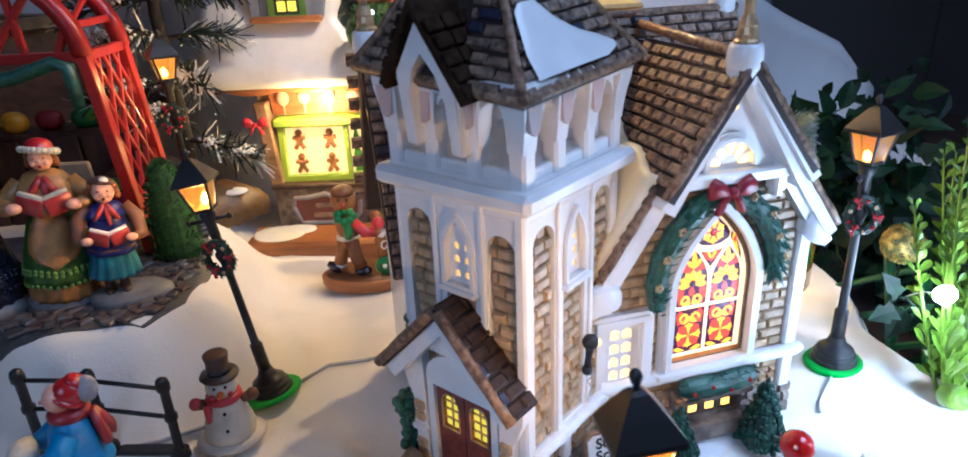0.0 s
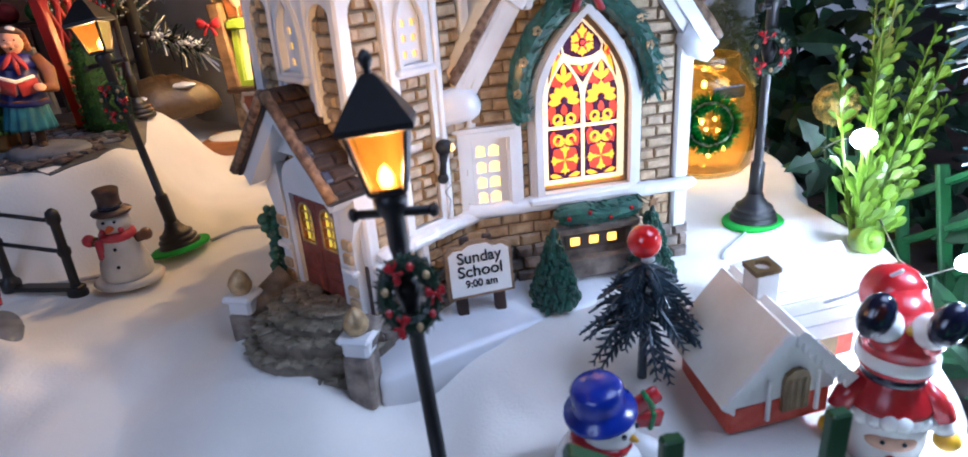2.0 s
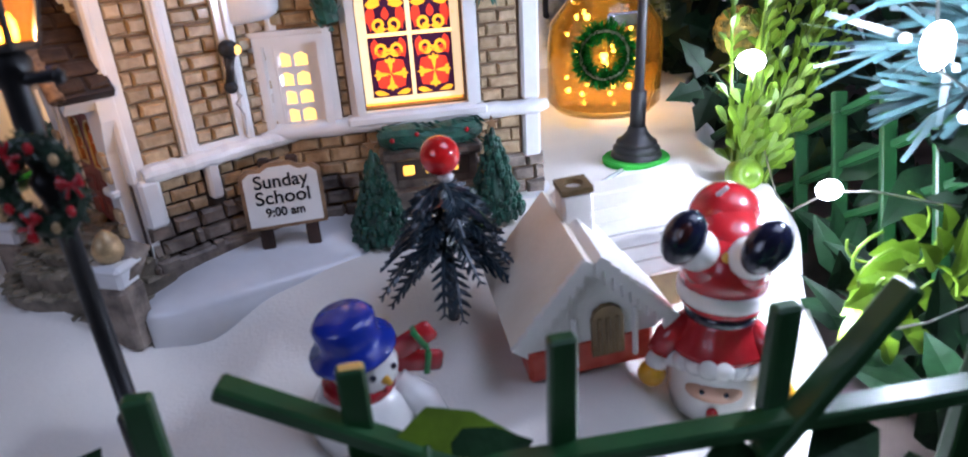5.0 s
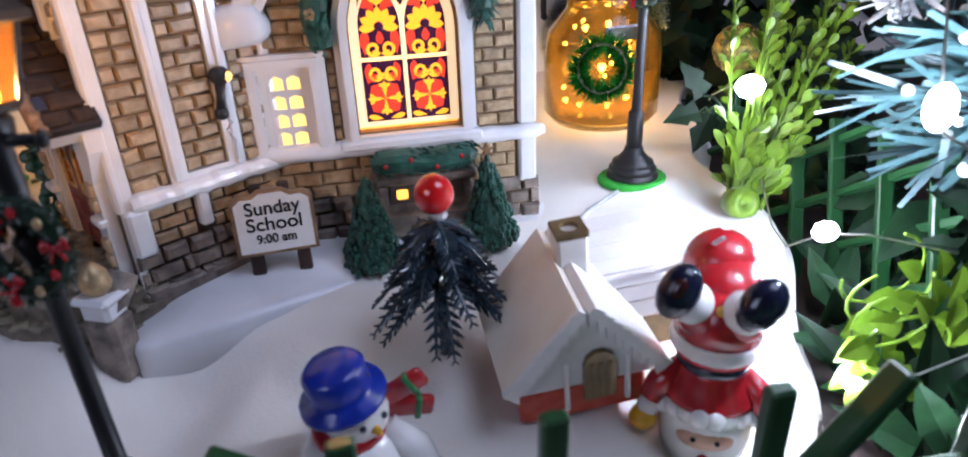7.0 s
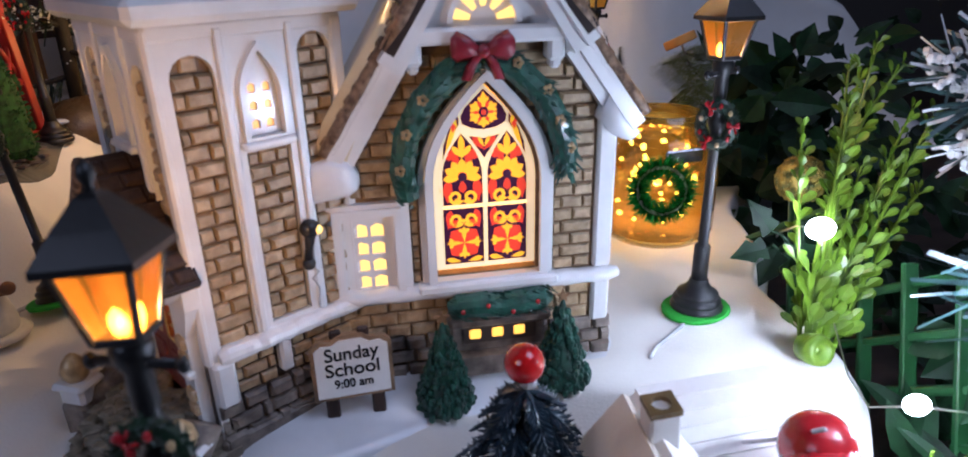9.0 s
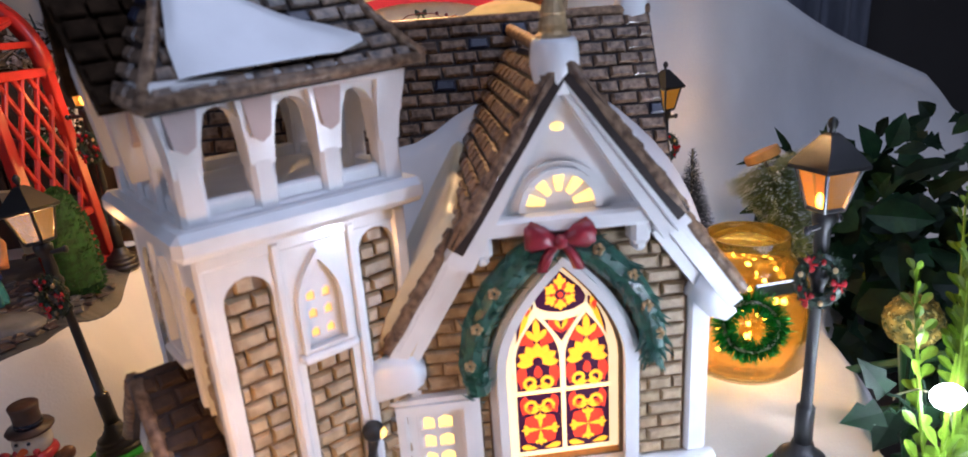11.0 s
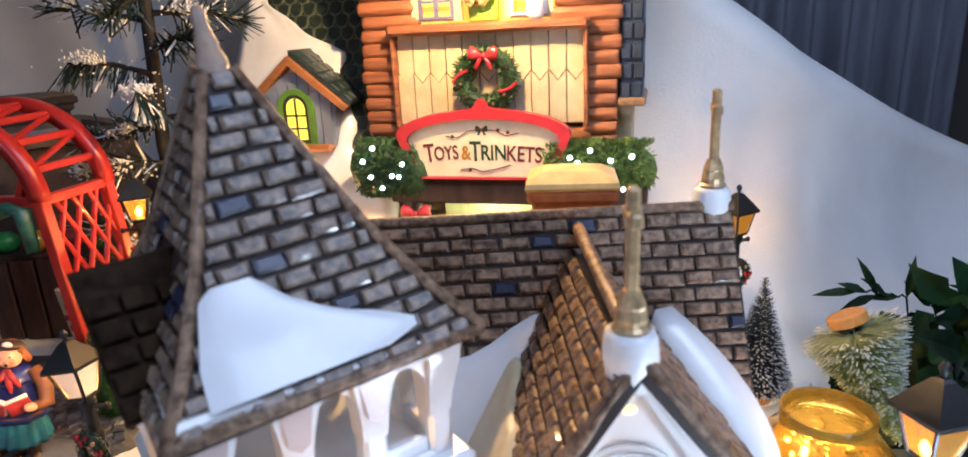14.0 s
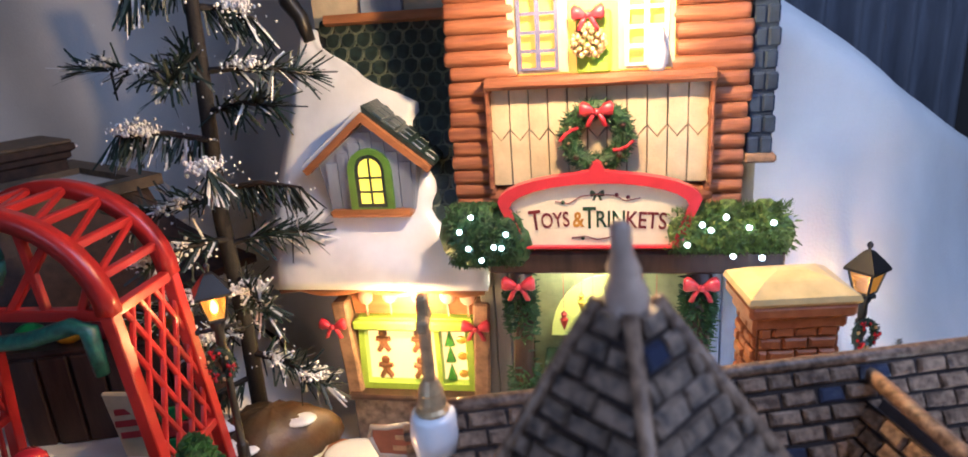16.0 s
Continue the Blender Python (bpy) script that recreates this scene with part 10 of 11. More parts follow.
def far_building():
    root = thing("brick_building", "dark brown brick building with a flat snowy roof", "building")
    brick = mat("dark_brick", (0.055, 0.025, 0.018), 0.6, var=0.35, scale=150, bump=0.6)
    edge = mat("tan_cornice", (0.17, 0.12, 0.075), 0.6, var=0.2)
    m = Matrix.Translation((-0.137, 0.691, -0.005)) @ Matrix.Rotation(radians(48), 4, "Z")
    bm = bmesh.new()
    box(bm, (-0.115, 0.075, 0.060), (0.200, 0.110, 0.090), m)
    part("wall", bm, brick, root, "dark brick wall")
    # flared brick roof below the ledge
    for side in range(2):
        bm = bmesh.new()
        rows = []
        for k in range(7):
            t = k / 6
            out, z = 0.048 * t ** 1.7, 0.158 - 0.062 * t
            a, b = Vector((0.000 + out, -out, z)), Vector((-0.230, -out, z))
            c = Vector((0.000 + out, 0.130, z))
            rows.append([m @ a, m @ (b if side == 0 else c), m @ ((b if side == 0 else c) + Vector((0, 0, -0.006))), m @ (a + Vector((0, 0, -0.006)))])
        loft(bm, rows)
        part("flared_roof", bm, brick, root, "dark flared roof of fine bricks")
    bm = bmesh.new()
    prism(bm, [(x, z) for x, z in ((-0.240, -0.008), (0.008, -0.008), (0.008, 0.135), (-0.240, 0.135))], 0.160, 0.168, m @ Matrix(((1, 0, 0, 0), (0, 1, 0, 0), (0, 0, 1, 0), (0, 0, 0, 1))), holes=[[(-0.230, 0.006), (-0.008, 0.006), (-0.008, 0.088), (-0.230, 0.088)]])
    part("ledge", bm, edge, root, "tan stone ledge round the roof")
    bm = bmesh.new()
    box(bm, (-0.115, 0.050, 0.1600), (0.225, 0.090, 0.006), m)
    part("roof_snow", bm, GLAZE_SNOW, root, "pale snow on the flat roof")
    bm = bmesh.new()
    loft(bm, [[m @ Vector((x + sx * d, y + sy * d, z)) for sx, sy, x, y in ((-1, -1, -0.230, 0.090), (1, -1, -0.014, 0.090), (1, 1, -0.014, 0.135), (-1, 1, -0.230, 0.135))] for d, z in ((0, 0.160), (0, 0.176), (0.003, 0.178), (0.003, 0.182), (0.006, 0.184), (0.006, 0.189))])
    part("upper_block", bm, brick, root, "brown upper storey with stepped cornice")
    bm = bmesh.new()
    box(bm, (-0.122, 0.1125, 0.1905), (0.226, 0.055, 0.003), m, 0.001)
    part("upper_ledge", bm, edge, root, "tan ledge of the upper storey")
    for y in (0.030, 0.055, 0.080):
        bm = bmesh.new()
        box(bm, (-0.0145, y, 0.065), (0.002, 0.012, 0.022), m)
        part("window", bm, WINDOW_DIM, root, "small lit window")
    settle(root, -0.20, 0.68, 0.02)


far_building()

# ---- glass jar with fairy lights, wreath and a tipped brush tree ----
GLASS = mat("gold_tinted_glass", (0.92, 0.62, 0.14), 0.06, var=0.03, bump=0.25, fine=160, transmission=0.95)
TINSEL = mat("green_tinsel", (0.03, 0.42, 0.05), 0.22, metal=0.6, var=0.3, scale=300, bump=0.2)


def jar():
    x, y, z = 0.2900, 0.3640, ground(0.2900, 0.3640)
    root = thing("glass_jar", "golden glass jar full of fairy lights", "jar", Matrix.Translation((x, y, z)))
    bm = bmesh.new()
    lathe(bm, [(0.001, 0.001), (0.026, 0.001), (0.0300, 0.006), (0.0300, 0.034), (0.0285, 0.046), (0.0225, 0.054), (0.0190, 0.058), (0.0190, 0.066), (0.0175, 0.066), (0.0175, 0.058), (0.0210, 0.0525), (0.0270, 0.0450), (0.0285, 0.034), (0.0285, 0.006), (0.024, 0.003), (0.001, 0.003)], 28)
    glass = part("glass", bm, GLASS, root, "thick golden glass", True)
    glass.visible_shadow = False
    rnd = random.Random(21)
    bm = bmesh.new()
    pts = [Vector((0.020 * math.cos(k * 0.9) * rnd.uniform(0.5, 1.1), 0.020 * math.sin(k * 0.9) * rnd.uniform(0.5, 1.1), 0.005 + 0.045 * k / 40)) for k in range(41)]
    tube(bm, pts, 0.0003, 4)
    part("wire", bm, GOLD, root)
    for k in range(1, 41):
        bm = bmesh.new()
        ball(bm, pts[k], 0.0010 + 0.0006 * (k % 3 == 0), 7, rows=5)
        part("fairy_light", bm, LED_WARM, root)
    lamp("jar_light", "POINT", Matrix.Translation((x, y, z + 0.028)), 0.014, (1.0, 0.74, 0.20), 0.002)
    bm = bmesh.new()
    box(bm, (-0.004, -0.0285, 0.050), (0.020, 0.002, 0.007), Matrix.Rotation(0.1, 4, "Z"), 0.001)
    part("label_tag", bm, mat("silver_foil", (0.6, 0.6, 0.6), 0.2, metal=1), root, "silver foil band")
    # tinsel wreath leaning on the jar
    wm = Matrix.Translation((0.2770, 0.3315, z + 0.0350)) @ Matrix.Rotation(radians(-24), 4, "Z") @ Matrix.Scale(1.12, 4) @ Matrix.Rotation(radians(-10), 4, "X")
    wr = thing("tinsel_wreath", "shiny green tinsel wreath leaning on the jar", "wreath", wm)
    bm = bmesh.new()
    for k in range(2200):
        a, b = rnd.uniform(0, 6.2832), rnd.uniform(0, 6.2832)
        c = Vector((0.0100 * math.cos(a), 0, 0.0100 * math.sin(a)))
        o = Vector((math.cos(a) * math.cos(b), math.sin(b), math.sin(a) * math.cos(b)))
        strip(bm, c, c + (o + Vector((rnd.uniform(-0.3, 0.3), rnd.uniform(-0.3, 0.3), rnd.uniform(-0.3, 0.3)))) * rnd.uniform(0.0030, 0.0052), 0.00035, Vector((rnd.uniform(-1, 1), rnd.uniform(-1, 1), rnd.uniform(-1, 1))))
    part("tinsel", bm, TINSEL, wr, "bristling green tinsel")
    bm = bmesh.new()
    tube(bm, [(0.0100 * math.cos(2 * math.pi * i / 20), 0, 0.0100 * math.sin(2 * math.pi * i / 20)) for i in range(21)], 0.0009, 6)
    part("wire_ring", bm, WIRE, wr)


jar()


def brush_tree(name, label, m, h, r, mats, n=4200, seed=1, disc=True):
    root = thing(name, label, "tree", m)
    bm, rnd = bmesh.new(), random.Random(seed)
    for k in range(n):
        t = 1 - math.sqrt(rnd.random())
        a = rnd.uniform(0, 6.2832)
        rr = (r * (1 - t) + 0.0015) * rnd.uniform(0.85, 1.08)
        p = Vector((0, 0, h * (0.12 + 0.88 * t)))
        q = p + Vector((rr * math.cos(a), rr * math.sin(a), 0.003 * rnd.uniform(-0.5, 1)))
        strip(bm, p.lerp(q, 0.25), q, 0.00028, Vector((0, 0, 1)), 0)
        if rnd.random() < 0.35:
            strip(bm, p.lerp(q, 0.90), q + (q - p) * 0.04, 0.0005, Vector((0, 0, 1)), 1)
    tagged(part("bristles", bm, mats, root, "frosted bristles"), kind="stuff")
    bm = bmesh.new()
    tube(bm, [(0, 0, 0), (0, 0, h)], 0.0007, 6)
    part("stem", bm, WIRE, root)
    if disc:
        bm = bmesh.new()
        lathe(bm, [(0.0080, 0.0), (0.0085, 0.0006), (0.0085, 0.0040), (0.0078, 0.0046)], 18)
        part("foot_disc", bm, mat("orange_wood_disc", (0.55, 0.26, 0.06), 0.5, var=0.15, scale=100, bump=0.2) if "orange_wood_disc" not in bpy.data.materials else bpy.data.materials["orange_wood_disc"], root, "orange wooden foot")
    return root


brush_tree("brush_tree", "frosted pale green brush tree tipped against the jar", upright(0.3060, 0.3865, 0.0990, (0.3270, 0.3690, 0.0440), 1.0, 1.0), 0.062, 0.0200, [mat("pale_green_bristle", (0.34, 0.40, 0.17), 0.5, var=0.2), FLOCK], 5200, 3)
brush_tree("brush_tree", "dark frosted brush tree behind the church", Matrix.Translation((0.3080, 0.4700, ground(0.308, 0.47))), 0.078, 0.0180, [mat("dark_bristle", (0.020, 0.030, 0.035), 0.5, var=0.2), FLOCK], 4200, 4)

# ---- greenery along the right-hand edge ----
LEAF_DARK = mat("dark_ivy_leaf", (0.008, 0.026, 0.010), 0.4, var=0.35, scale=90, bump=0.25, fine=400, piece=0.4)
LEAF_MID = mat("glossy_leaf", (0.014, 0.052, 0.018), 0.35, var=0.3, scale=90, bump=0.25, piece=0.4)
LEAF_LIME = mat("lime_plastic_leaf", (0.17, 0.30, 0.02), 0.35, var=0.25, scale=90, bump=0.1, piece=0.3)
TRELLIS = mat("green_plastic_trellis", (0.014, 0.078, 0.022), 0.35, var=0.15, scale=90, bump=0.1, coat=0.15)
STRIP_TEAL = mat("blue_green_needle", (0.040, 0.090, 0.092), 0.4, var=0.2, scale=150)


for green in (LEAF_DARK, LEAF_MID):
    green.node_tree.nodes["Principled BSDF"].inputs["Specular IOR Level"].default_value = 0.18
    green.node_tree.nodes["Principled BSDF"].inputs["Roughness"].default_value = 0.55


def leaf(bm, p, d, n, length, width, curl=0.25, lobes=False, mi=0, spoon=False):
    """One leaf with a folded midrib, pointing along d, its upper side to n."""
    start = len(bm.faces)
    d = d.normalized()
    s = d.cross(n).normalized()
    n = s.cross(d)
    prof = ((0.0, 0.02), (0.15, 0.55), (0.4, 1.0), (0.7, 0.72), (1.0, 0.02)) if not lobes else ((0.0, 0.05), (0.10, 0.95), (0.35, 0.62), (0.50, 0.95), (0.75, 0.45), (1.0, 0.02))
    if spoon:
        prof = ((0.0, 0.16), (0.35, 0.22), (0.52, 0.70), (0.72, 1.0), (0.90, 0.75), (1.0, 0.20))
    rows = []
    for t, w in prof:
        c = p + d * length * t - n * length * curl * t * t
        rows.append([bm.verts.new(c - s * width / 2 * w + n * width * 0.14 * w), bm.verts.new(c), bm.verts.new(c + s * width / 2 * w + n * width * 0.14 * w)])
    for a, b in zip(rows, rows[1:]):
        bm.faces.new((a[0], a[1], b[1], b[0]))
        bm.faces.new((a[1], a[2], b[2], b[1]))
    paint(bm, start, mi)


def eucalyptus():
    root = thing("plastic_plant", "lime green plastic plant with small round leaves", "plant")
    rnd = random.Random(14)
    starts = [((0.292, 0.236, 0.004), (0.318, 0.262, 0.060), (0.345, 0.285, 0.104)), ((0.300, 0.240, 0.002), (0.323, 0.270, 0.050), (0.338, 0.290, 0.092)), ((0.296, 0.238, 0.002), (0.316, 0.258, 0.046), (0.326, 0.272, 0.080)),
              ((0.302, 0.242, 0.002), (0.332, 0.262, 0.042), (0.356, 0.272, 0.078)), ((0.300, 0.236, 0.002), (0.322, 0.256, 0.034), (0.345, 0.262, 0.062)), ((0.293, 0.240, 0.002), (0.304, 0.266, 0.044), (0.312, 0.278, 0.072)), ((0.305, 0.238, 0.0), (0.330, 0.250, 0.030), (0.352, 0.256, 0.048))]
    starts += [(a, tuple(v + rnd.uniform(-0.010, 0.010) for v in b), tuple(v + rnd.uniform(-0.014, 0.008) for v in c)) for a, b, c in starts[:5]]
    for a, b, c in starts:
        a, b, c = Vector(a), Vector(b) + Vector((0.004, 0.010, 0)), Vector(c) + Vector((0.004, 0.012, 0))
        bm = bmesh.new()
        pts = [a.lerp(b, t).lerp(b.lerp(c, t), t) for t in [i / 16 for i in range(17)]]
        tube(bm, pts, [0.0010 - 0.0005 * i / 16 for i in range(17)], 6)
        for i in range(1, 17):
            p = pts[i]
            d = (pts[i] - pts[i - 1]).normalized()
            for k in range(3):
                ang = rnd.uniform(0, 6.28)
                o = d.orthogonal().normalized()
                o = (o * math.cos(ang) + d.cross(o) * math.sin(ang)).normalized()
                w = (d * rnd.uniform(0.7, 1.3) + o * 0.8).normalized()
                ln = rnd.uniform(0.0075, 0.0105) * (1.20 - 0.50 * i / 16)
                if (p + w * ln * 0.5 - Vector((0.3060, 0.2560, 0.0425))).length < 0.0150:
                    continue
                leaf(bm, p, w, (o * -0.5 + d * 0.3 + Vector((-0.3, -0.8, 0.3))), ln, ln * 0.42, -0.08, spoon=True)
        part("sprig", bm, LEAF_LIME, root, "sprig of small lime leaves")
    bm = bmesh.new()
    for k in range(3):
        tube(bm, [Vector((0.2915 + 0.0042 * math.cos(a * 0.7 + k), 0.2305, 0.0085 + 0.0042 * math.sin(a * 0.7 + k))) for a in range(9)], [0.0016] * 9, 7)
    lathe(bm, [(0.0030, -0.006), (0.0052, -0.005), (0.0058, 0.0), (0.0052, 0.004), (0.0028, 0.0045), (0.0024, 0.0)], 14, Matrix.Translation((0.2915, 0.2310, 0.0075)) @ Matrix.Rotation(radians(70), 4, "X"))
    part("stem_socket", bm, LEAF_LIME, root, "round green stem socket", True)
    settle(root, 0.297, 0.238, 0.0)


eucalyptus()


def ivy(name, label, anchor, specs, material, size, seed, lobes=False, slim=0.70):
    root = thing(name, label, "plant")
    rnd = random.Random(seed)
    joints = [Vector(anchor)]
    for p, d in sorted(specs, key=lambda v: (Vector(v[0]) - Vector(anchor)).length):
        p, d = Vector(p), Vector(d)
        bm = bmesh.new()
        leaf(bm, p, d, Vector((rnd.uniform(-0.5, 0.3), -0.7, 0.8)), size * rnd.uniform(0.8, 1.2), size * slim * rnd.uniform(0.86, 1.14), 0.2, lobes)
        part("leaf", bm, material, root)
        bm = bmesh.new()
        joint = min(joints, key=lambda j: (j - p).length)
        tube(bm, [joint, joint.lerp(p, 0.6) + Vector((0, 0, 0.002)), p], 0.0006, 5)
        joints.append(p)
        part("stalk", bm, LEAF_DARK, root)
    settle(root, *anchor)


ivy("ivy_sprig", "dark green ivy sprig hanging over the snow", (0.309, 0.272, 0.040), [((0.296, 0.272, 0.036), (-0.5, 0, 0.7)), ((0.294, 0.270, 0.030), (-1, 0, -0.1)), ((0.299, 0.270, 0.029), (-0.4, 0, -1)), ((0.304, 0.268, 0.030), (0.0, 0, -1)), ((0.309, 0.269, 0.031), (0.25, 0, -0.9))], LEAF_DARK, 0.0150, 3, True)
ivy("ivy_branch", "glossy dark leaves in front of the white cloth", (0.420, 0.470, 0.010), [((0.405, 0.468, 0.062), (-0.6, 0, 0.7)), ((0.410, 0.468, 0.052), (-0.9, 0, -0.3)), ((0.412, 0.468, 0.040), (-0.5, 0, -0.9)), ((0.427, 0.470, 0.046), (0.3, 0, 0.9)), ((0.432, 0.470, 0.036), (0.8, 0, -0.4)), ((0.445, 0.470, 0.030), (0.9, 0, 0.3)), ((0.437, 0.470, 0.072), (0.4, 0, 0.9)), ((0.444, 0.470, 0.062), (0.9, 0, 0.2)), ((0.428, 0.470, 0.064), (-0.3, 0, 0.9)), ((0.420, 0.470, 0.026), (0.2, 0, -1))], LEAF_MID, 0.0240, 4)
ivy("willow_sprig", "thin dark willow-like leaves before the white cloth", (0.400, 0.470, 0.020), [((0.385, 0.468, 0.068), (-1, 0, 0.10)), ((0.378, 0.468, 0.069), (-0.8, 0, 0.8)), ((0.372, 0.468, 0.071), (-0.45, 0, 0.9)), ((0.366, 0.468, 0.072), (-0.9, 0, 0.45)), ((0.361, 0.468, 0.073), (-1, 0, 0.05)), ((0.390, 0.468, 0.067), (0.1, 0, 1)), ((0.372, 0.468, 0.070), (-0.9, 0, -0.3))], LEAF_DARK, 0.0210, 8, slim=0.28)


def back_leaves():
    """The dark mass of leaves beyond the table's edge."""
    rnd = random.Random(44)
    bm = bmesh.new()
    for k in range(520):
        y = rnd.uniform(0.05, 0.52)
        e = table_edge(y)
        x = e + 0.030 + abs(rnd.gauss(0, 0.055))
        z = rnd.uniform(-0.045, 0.035 + 0.05 * smooth(0.34, 0.44, y) + 0.12 * max(0, x - e - 0.08))
        d = Vector((rnd.uniform(-1, 1), rnd.uniform(-1, 0.6), rnd.uniform(-0.8, 0.8)))
        leaf(bm, Vector((x, y, z)), d, Vector((rnd.uniform(-1, 0.2), -0.8, 0.7)), rnd.uniform(0.012, 0.030), rnd.uniform(0.007, 0.017), 0.25, rnd.random() < 0.3, 0 if rnd.random() < 0.72 else 1)
    for k in range(260):
        y = rnd.uniform(0.06, 0.23)
        x = table_edge(y) + 0.012 + rnd.uniform(0, 0.075)
        d = Vector((rnd.uniform(-0.6, 0.6), rnd.uniform(-0.6, 0.6), rnd.uniform(0.1, 1.0)))
        leaf(bm, Vector((x, y, rnd.uniform(-0.040, -0.022))), d, Vector((rnd.uniform(-1, 0.2), -0.8, 0.7)), rnd.uniform(0.016, 0.034), rnd.uniform(0.005, 0.012), 0.25, False, 0 if rnd.random() < 0.45 else 1)
    for k in range(170):
        p = Vector((rnd.uniform(0.345, 0.440), rnd.uniform(0.37, 0.47), rnd.uniform(-0.02, 0.066)))
        d = Vector((rnd.uniform(-1, 1), rnd.uniform(-1, 0.3), rnd.uniform(-0.8, 0.8)))
        leaf(bm, p, d, Vector((rnd.uniform(-1, 0.2), -0.9, 0.6)), rnd.uniform(0.018, 0.034), rnd.uniform(0.012, 0.021), 0.25, rnd.random() < 0.4, 0 if rnd.random() < 0.7 else 1)
    tagged(link("foliage", bm, [LEAF_DARK, LEAF_MID]), "mass of dark glossy leaves beyond the table edge", "foliage", kind="stuff")


back_leaves()


def trellis(name, label, bars, w, t, anchor):
    root = thing(name, label, "trellis")
    for p, q in bars:
        p, q = Vector(p), Vector(q)
        bm = bmesh.new()
        box(bm, (0, 0, 0), (w, t, (q - p).length), Matrix.Translation((p + q) / 2) @ (q - p).to_track_quat("Z", "Y").to_matrix().to_4x4(), 0.0006)
        box(bm, (0, -t * 0.5, 0), (w * 0.35, t * 0.4, (q - p).length * 0.98), Matrix.Translation((p + q) / 2) @ (q - p).to_track_quat("Z", "Y").to_matrix().to_4x4(), 0.0003)
        part("bar", bm, TRELLIS, root)
    settle(root, *anchor)


side = []
for k in range(8):
    y = 0.120 + 0.024 * k
    side.append(((0.330, y, -0.050), (0.338, y + 0.030, 0.030 + 0.004 * (k % 2))))
for k in range(6):
    y = 0.130 + 0.034 * k
    side.append(((0.333, y + 0.075, -0.022), (0.341, y - 0.005, 0.034)))
trellis("side_trellis", "green plastic trellis beyond the table edge", side, 0.0055, 0.0030, (0.333, 0.20, -0.035))

front = []
for x in (0.000, 0.037, 0.074, 0.111, 0.148, 0.184, 0.2215, 0.258):
    y = 0.1515 - 0.183 * x
    front.append(((x, y, -0.036), (x, y, 0.0252 + 0.092 * (x - 0.111))))
trellis("front_trellis", "dark green plastic trellis fence along the snow edge", front + [((0.125, 0.1290, 0.0260), (0.166, 0.1190, 0.0060)), ((0.150, 0.1210, 0.0035), (0.300, 0.0935, 0.0235)), ((0.218, 0.1070, 0.0060), (0.2415, 0.1070, 0.0380)), ((0.262, 0.1000, 0.0060), (0.254, 0.1030, 0.0400)), ((0.05, 0.1390, -0.006), (0.160, 0.1190, 0.0100))], 0.0052, 0.0034, (0.15, 0.122, -0.036))
ivy("front_leaf_sprig", "green and lime leaves beside the low trellis", (0.170, 0.116, -0.020), [((0.160, 0.118, 0.006), (1, 0, 0.25)), ((0.205, 0.106, 0.004), (1, 0, 0.05)), ((0.225, 0.104, 0.006), (0.9, 0, 0.2)), ((0.084, 0.136, -0.006), (-0.4, 0, 0.9)), ((0.088, 0.136, -0.007), (0.5, 0, 0.9)), ((0.240, 0.100, -0.002), (0.8, 0, -0.1))], LEAF_MID, 0.0200, 9)
ivy("lime_leaf_sprig", "broad lime leaf beside the low trellis", (0.146, 0.118, -0.030), [((0.150, 0.1185, 0.0085), (1, 0, 0.10))], LEAF_LIME, 0.0250, 5)


def tendril():
    root = thing("vine_tendril", "pale lime curling vine beyond the snow edge", "plant")
    for k in range(4):
        bm = bmesh.new()
        c = Vector((0.290 + 0.006 * k, 0.150 + 0.006 * k, 0.0))
        tube(bm, [c + Vector((0.014 * math.cos(a), 0.004 * k, 0.010 * math.sin(a) + 0.001 * a)) for a in [0.35 * i + k for i in range(14)]], 0.0005, 6)
        for i in range(9):
            a = 0.6 * i + k
            leaf(bm, c + Vector((0.014 * math.cos(a), 0, 0.010 * math.sin(a))), Vector((math.cos(a + 1), -0.2, math.sin(a + 1))), Vector((0, -1, 0.5)), 0.011, 0.007, 0.2)
        part("tendril", bm, LEAF_LIME, root, "curling lime tendril")
    settle(root, 0.298, 0.158, -0.01)


tendril()


def near_pine(name, label, base, tips, seed, flock):
    root = thing(name, label, "branch")
    rnd = random.Random(seed)
    for tip in tips:
        bm = bmesh.new()
        p, q = Vector(base), Vector(tip)
        tube(bm, [p, q], [0.0016, 0.0006], 6, mi=0)
        d = (q - p).normalized()
        for k in range(60):
            t = rnd.uniform(0.15, 1)
            o = p.lerp(q, t)
            v = (d * rnd.uniform(0.6, 1.3) + Vector((rnd.uniform(-0.6, 0.6), rnd.uniform(-0.6, 0.6), rnd.uniform(-0.6, 0.6)))).normalized()
            strip(bm, o, o + v * rnd.uniform(0.014, 0.026), 0.0011, Vector((rnd.uniform(-1, 1), rnd.uniform(-1, 1), rnd.uniform(-1, 1))), 2 if rnd.random() < flock * 0.3 else 1)
        for k in range(int(60 * flock)):
            o = p.lerp(q, rnd.uniform(0.4, 1.1)) + Vector((rnd.uniform(-1, 1), rnd.uniform(-1, 1), rnd.uniform(-1, 1))) * 0.006
            ball(bm, o, rnd.uniform(0.0008, 0.0022), 6, mi=2, rows=4)
        part("twig", bm, [BARK, STRIP_TEAL, FLOCK], root, "blue-green needled twig")
    settle(root, *base)


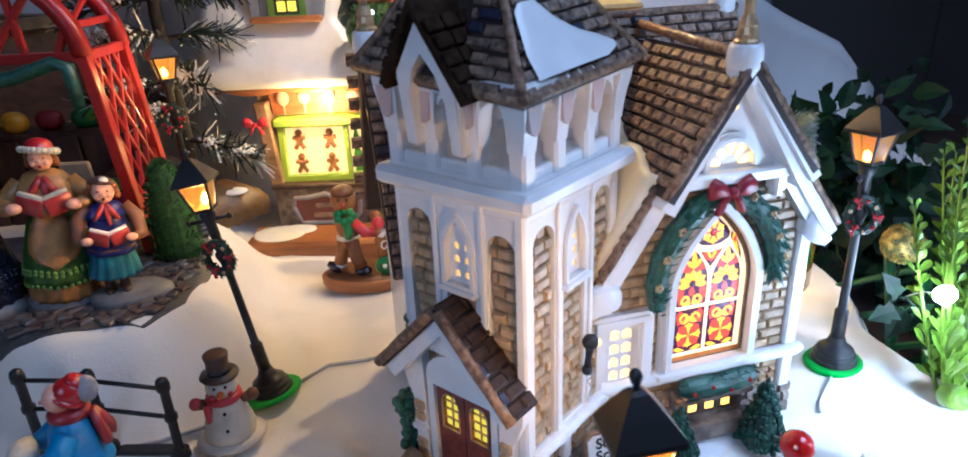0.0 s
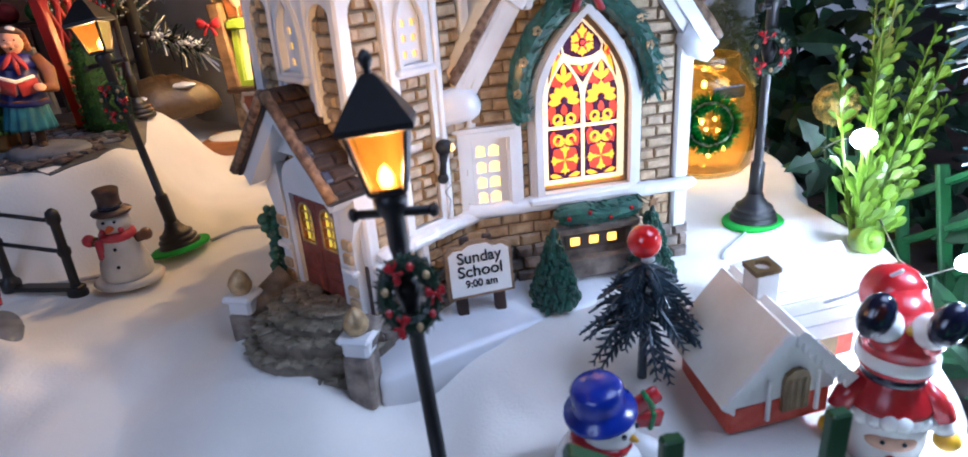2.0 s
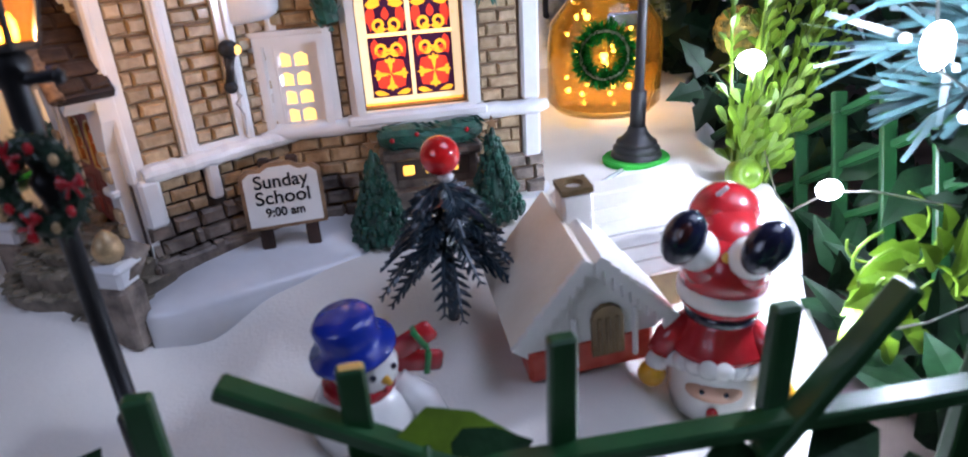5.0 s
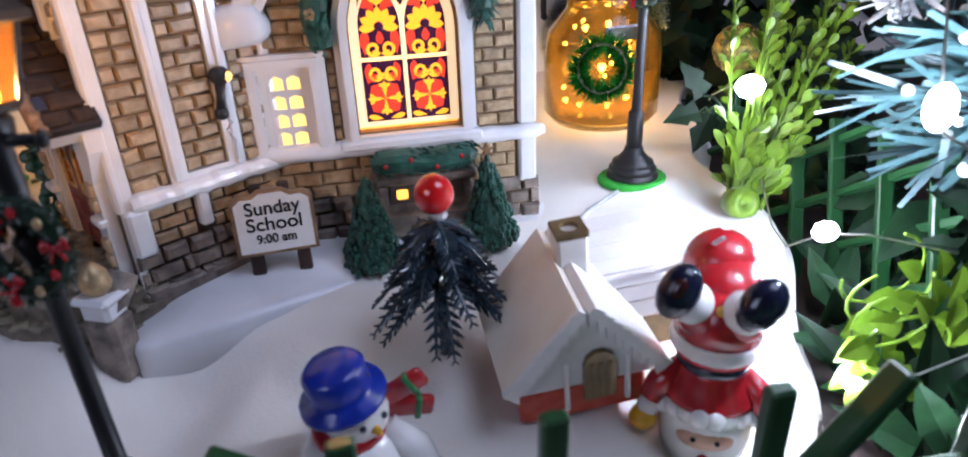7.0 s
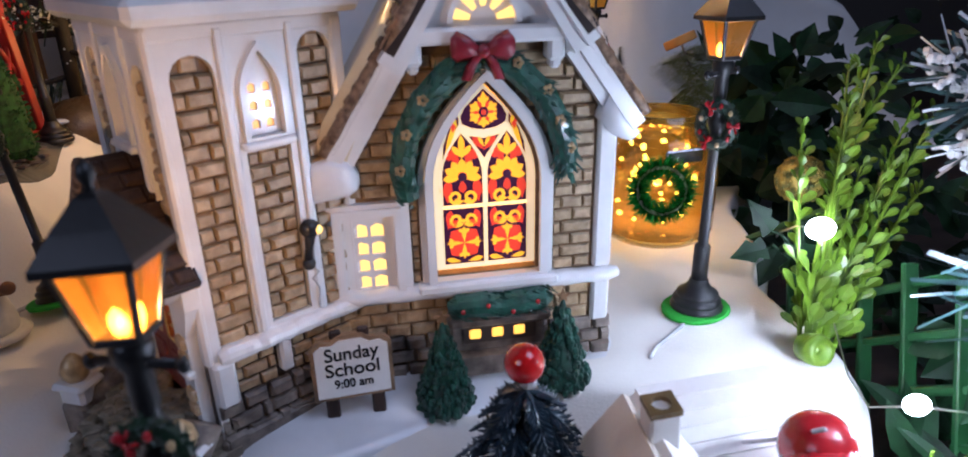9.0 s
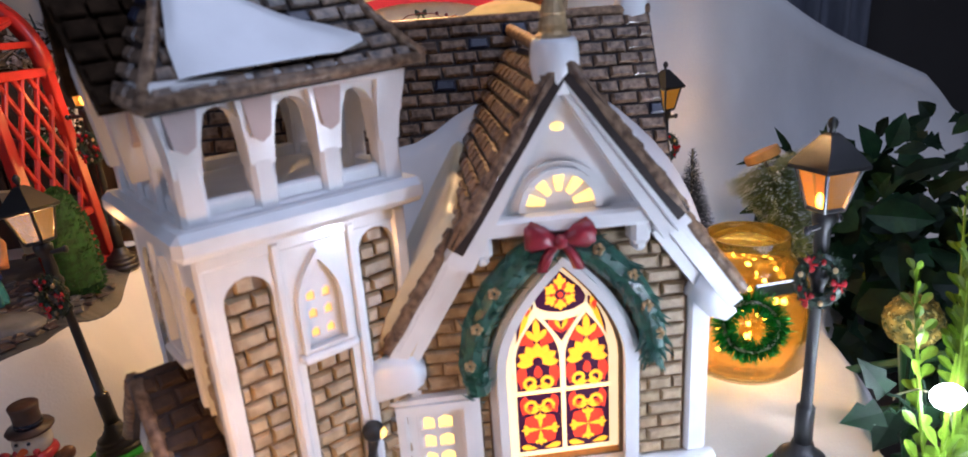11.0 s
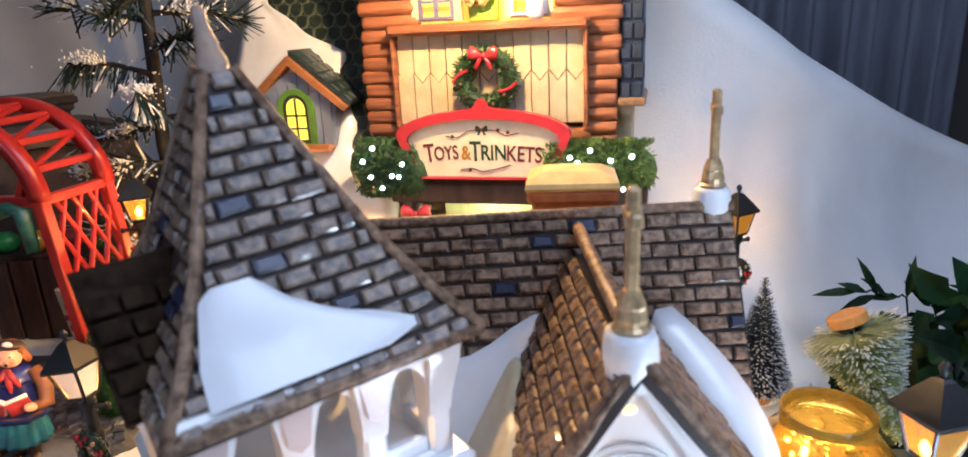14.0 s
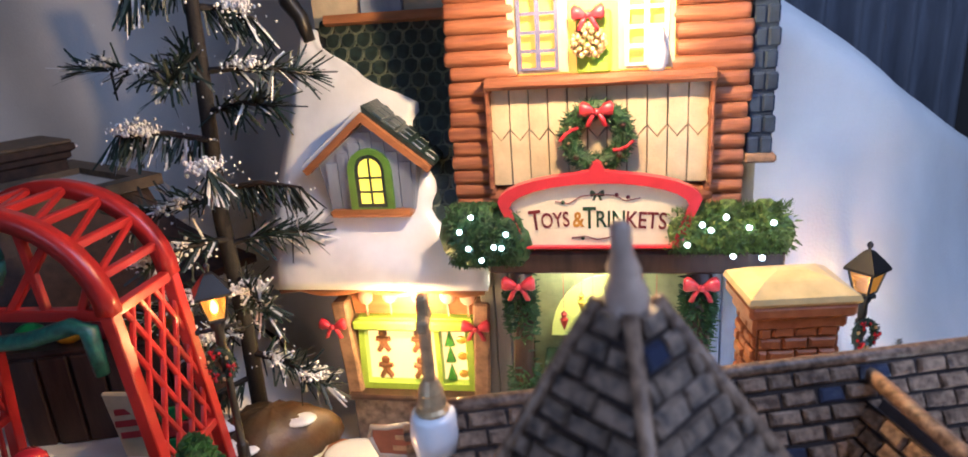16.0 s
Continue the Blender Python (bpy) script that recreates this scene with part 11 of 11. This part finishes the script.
near_pine("pine_branch", "blue-green plastic pine branch with a white light", (0.330, 0.150, 0.062), [(0.291, 0.166, 0.080), (0.290, 0.170, 0.064), (0.296, 0.160, 0.094), (0.300, 0.168, 0.050), (0.305, 0.170, 0.070)], 6, 0.05)
near_pine("pine_branch", "snow-flocked pine branch at the table edge", (0.400, 0.255, 0.085), [(0.352, 0.262, 0.098), (0.360, 0.256, 0.088), (0.366, 0.262, 0.108), (0.358, 0.250, 0.072)], 7, 1.6)

# ---- string lights ----


def string_lights():
    root = thing("string_lights", "white wire string lights with bright drops", "string lights")
    wires = [[(0.3068, 0.2585, 0.0420), (0.3090, 0.2540, 0.0250), (0.3060, 0.2420, 0.0120), (0.2960, 0.2180, 0.0040), (0.2890, 0.2000, 0.0060), (0.2865, 0.1820, 0.0200), (0.2960, 0.1760, 0.0210), (0.3150, 0.1680, 0.0170), (0.3350, 0.1560, 0.0150), (0.3500, 0.1480, 0.0300)],
             [(0.3500, 0.1480, 0.0300), (0.3200, 0.1430, 0.0500), (0.2900, 0.1470, 0.0560), (0.2800, 0.1490, 0.0620), (0.2790, 0.1490, 0.0660), (0.2770, 0.1500, 0.0800), (0.2740, 0.1530, 0.1050)],
             [(0.3068, 0.2585, 0.0420), (0.3030, 0.2670, 0.0400), (0.2990, 0.2710, 0.0360), (0.2980, 0.2710, 0.0340)],
             [(0.3500, 0.1480, 0.0300), (0.3200, 0.1420, 0.0080), (0.2900, 0.1440, -0.0020), (0.2745, 0.1480, -0.0050)],
             [(0.2420, 0.1640, 0.0340), (0.2400, 0.1800, 0.0180), (0.2330, 0.2000, 0.0010), (0.2200, 0.2100, -0.0005), (0.2060, 0.2150, 0.0004)]]
    for k, w in enumerate(wires):
        bm = bmesh.new()
        tube(bm, [Vector(p) for p in w], 0.00035 if k < 4 else 0.0006, 6)
        part("wire", bm, WIRE if k < 4 else CLEAR_WIRE, root, smooth=True)
    for p, r, watts in (((0.3068, 0.2580, 0.0420), 0.0044, 0.18), ((0.2865, 0.1820, 0.0205), 0.0030, 0.40), ((0.2790, 0.1490, 0.0670), 0.0042, 0.42), ((0.2745, 0.1480, -0.0050), 0.0018, 0.24)):
        bm = bmesh.new()
        ball(bm, p, r, 14, squash=(1.3, 1, 1) if p[2] < 0.06 else (0.75, 0.75, 1.25), rows=10)
        part("light_drop", bm, LED_WHITE, root, "bright white light drop", True).visible_shadow = False
        lamp("string_light", "POINT", Matrix.Translation(p), watts, (0.80, 0.92, 1.0), r)
    settle(root, 0.30, 0.22, 0.0)


string_lights()


def lamp_cables():
    for pts in ([(-0.1150, 0.3330, 0), (-0.0800, 0.3290, 0), (-0.0480, 0.3300, 0), (-0.0260, 0.3380, 0), (-0.0080, 0.3500, 0), (-0.0010, 0.3560, 0)], [(0.2600, 0.2680, 0.0030), (0.2500, 0.2610, 0.0022), (0.2430, 0.2560, 0.0018), (0.2380, 0.2500, 0.0016)], [(0.0150, 0.3520, 0.0030), (0.0300, 0.3600, 0.0020), (0.0500, 0.3600, 0.0020), (0.0700, 0.3650, 0.0020)], [(0.3000, 0.4000, 0.0120), (0.3200, 0.4200, 0.0150), (0.3400, 0.4500, 0.0170), (0.3500, 0.5000, 0.0180)]):
        bm = bmesh.new()
        tube(bm, [Vector((x, y, ground(x, y) + 0.0008)) for x, y, z in pts], 0.0009, 7)
        solid("lamp_cable", "pale cable of a street lamp lying on the snow", "cable", bm, CLEAR_WIRE, group="lamp cables", smooth=True)


lamp_cables()


def glitter_bauble():
    """A mossy gold ball on a thin stem among the leaves."""
    root = thing("glitter_bauble", "mossy gold glitter ball on a thin stem", "bauble", Matrix.Translation((0.3280, 0.3020, 0.0)))
    bm, rnd = bmesh.new(), random.Random(19)
    ball(bm, (0, 0, 0.046), 0.0105, 20, rows=14)
    for k in range(420):
        u, a = rnd.uniform(-1, 1), rnd.uniform(0, 6.283)
        q = math.sqrt(1 - u * u)
        ball(bm, (0.0104 * q * math.cos(a), 0.0104 * q * math.sin(a), 0.046 + 0.0104 * u), rnd.uniform(0.0004, 0.0009), 5, rows=3)
    part("ball", bm, mat("mossy_gold", (0.07, 0.08, 0.02), 0.5, metal=0.3, var=0.4, scale=260, bump=0.8, other=(0.48, 0.32, 0.06)), root, "rough gold-green ball", True)
    bm = bmesh.new()
    tube(bm, [(0, 0, -0.001), (0.001, 0, 0.018), (0, 0, 0.038)], 0.0008, 6)
    part("stem", bm, LEAF_DARK, root)


glitter_bauble()
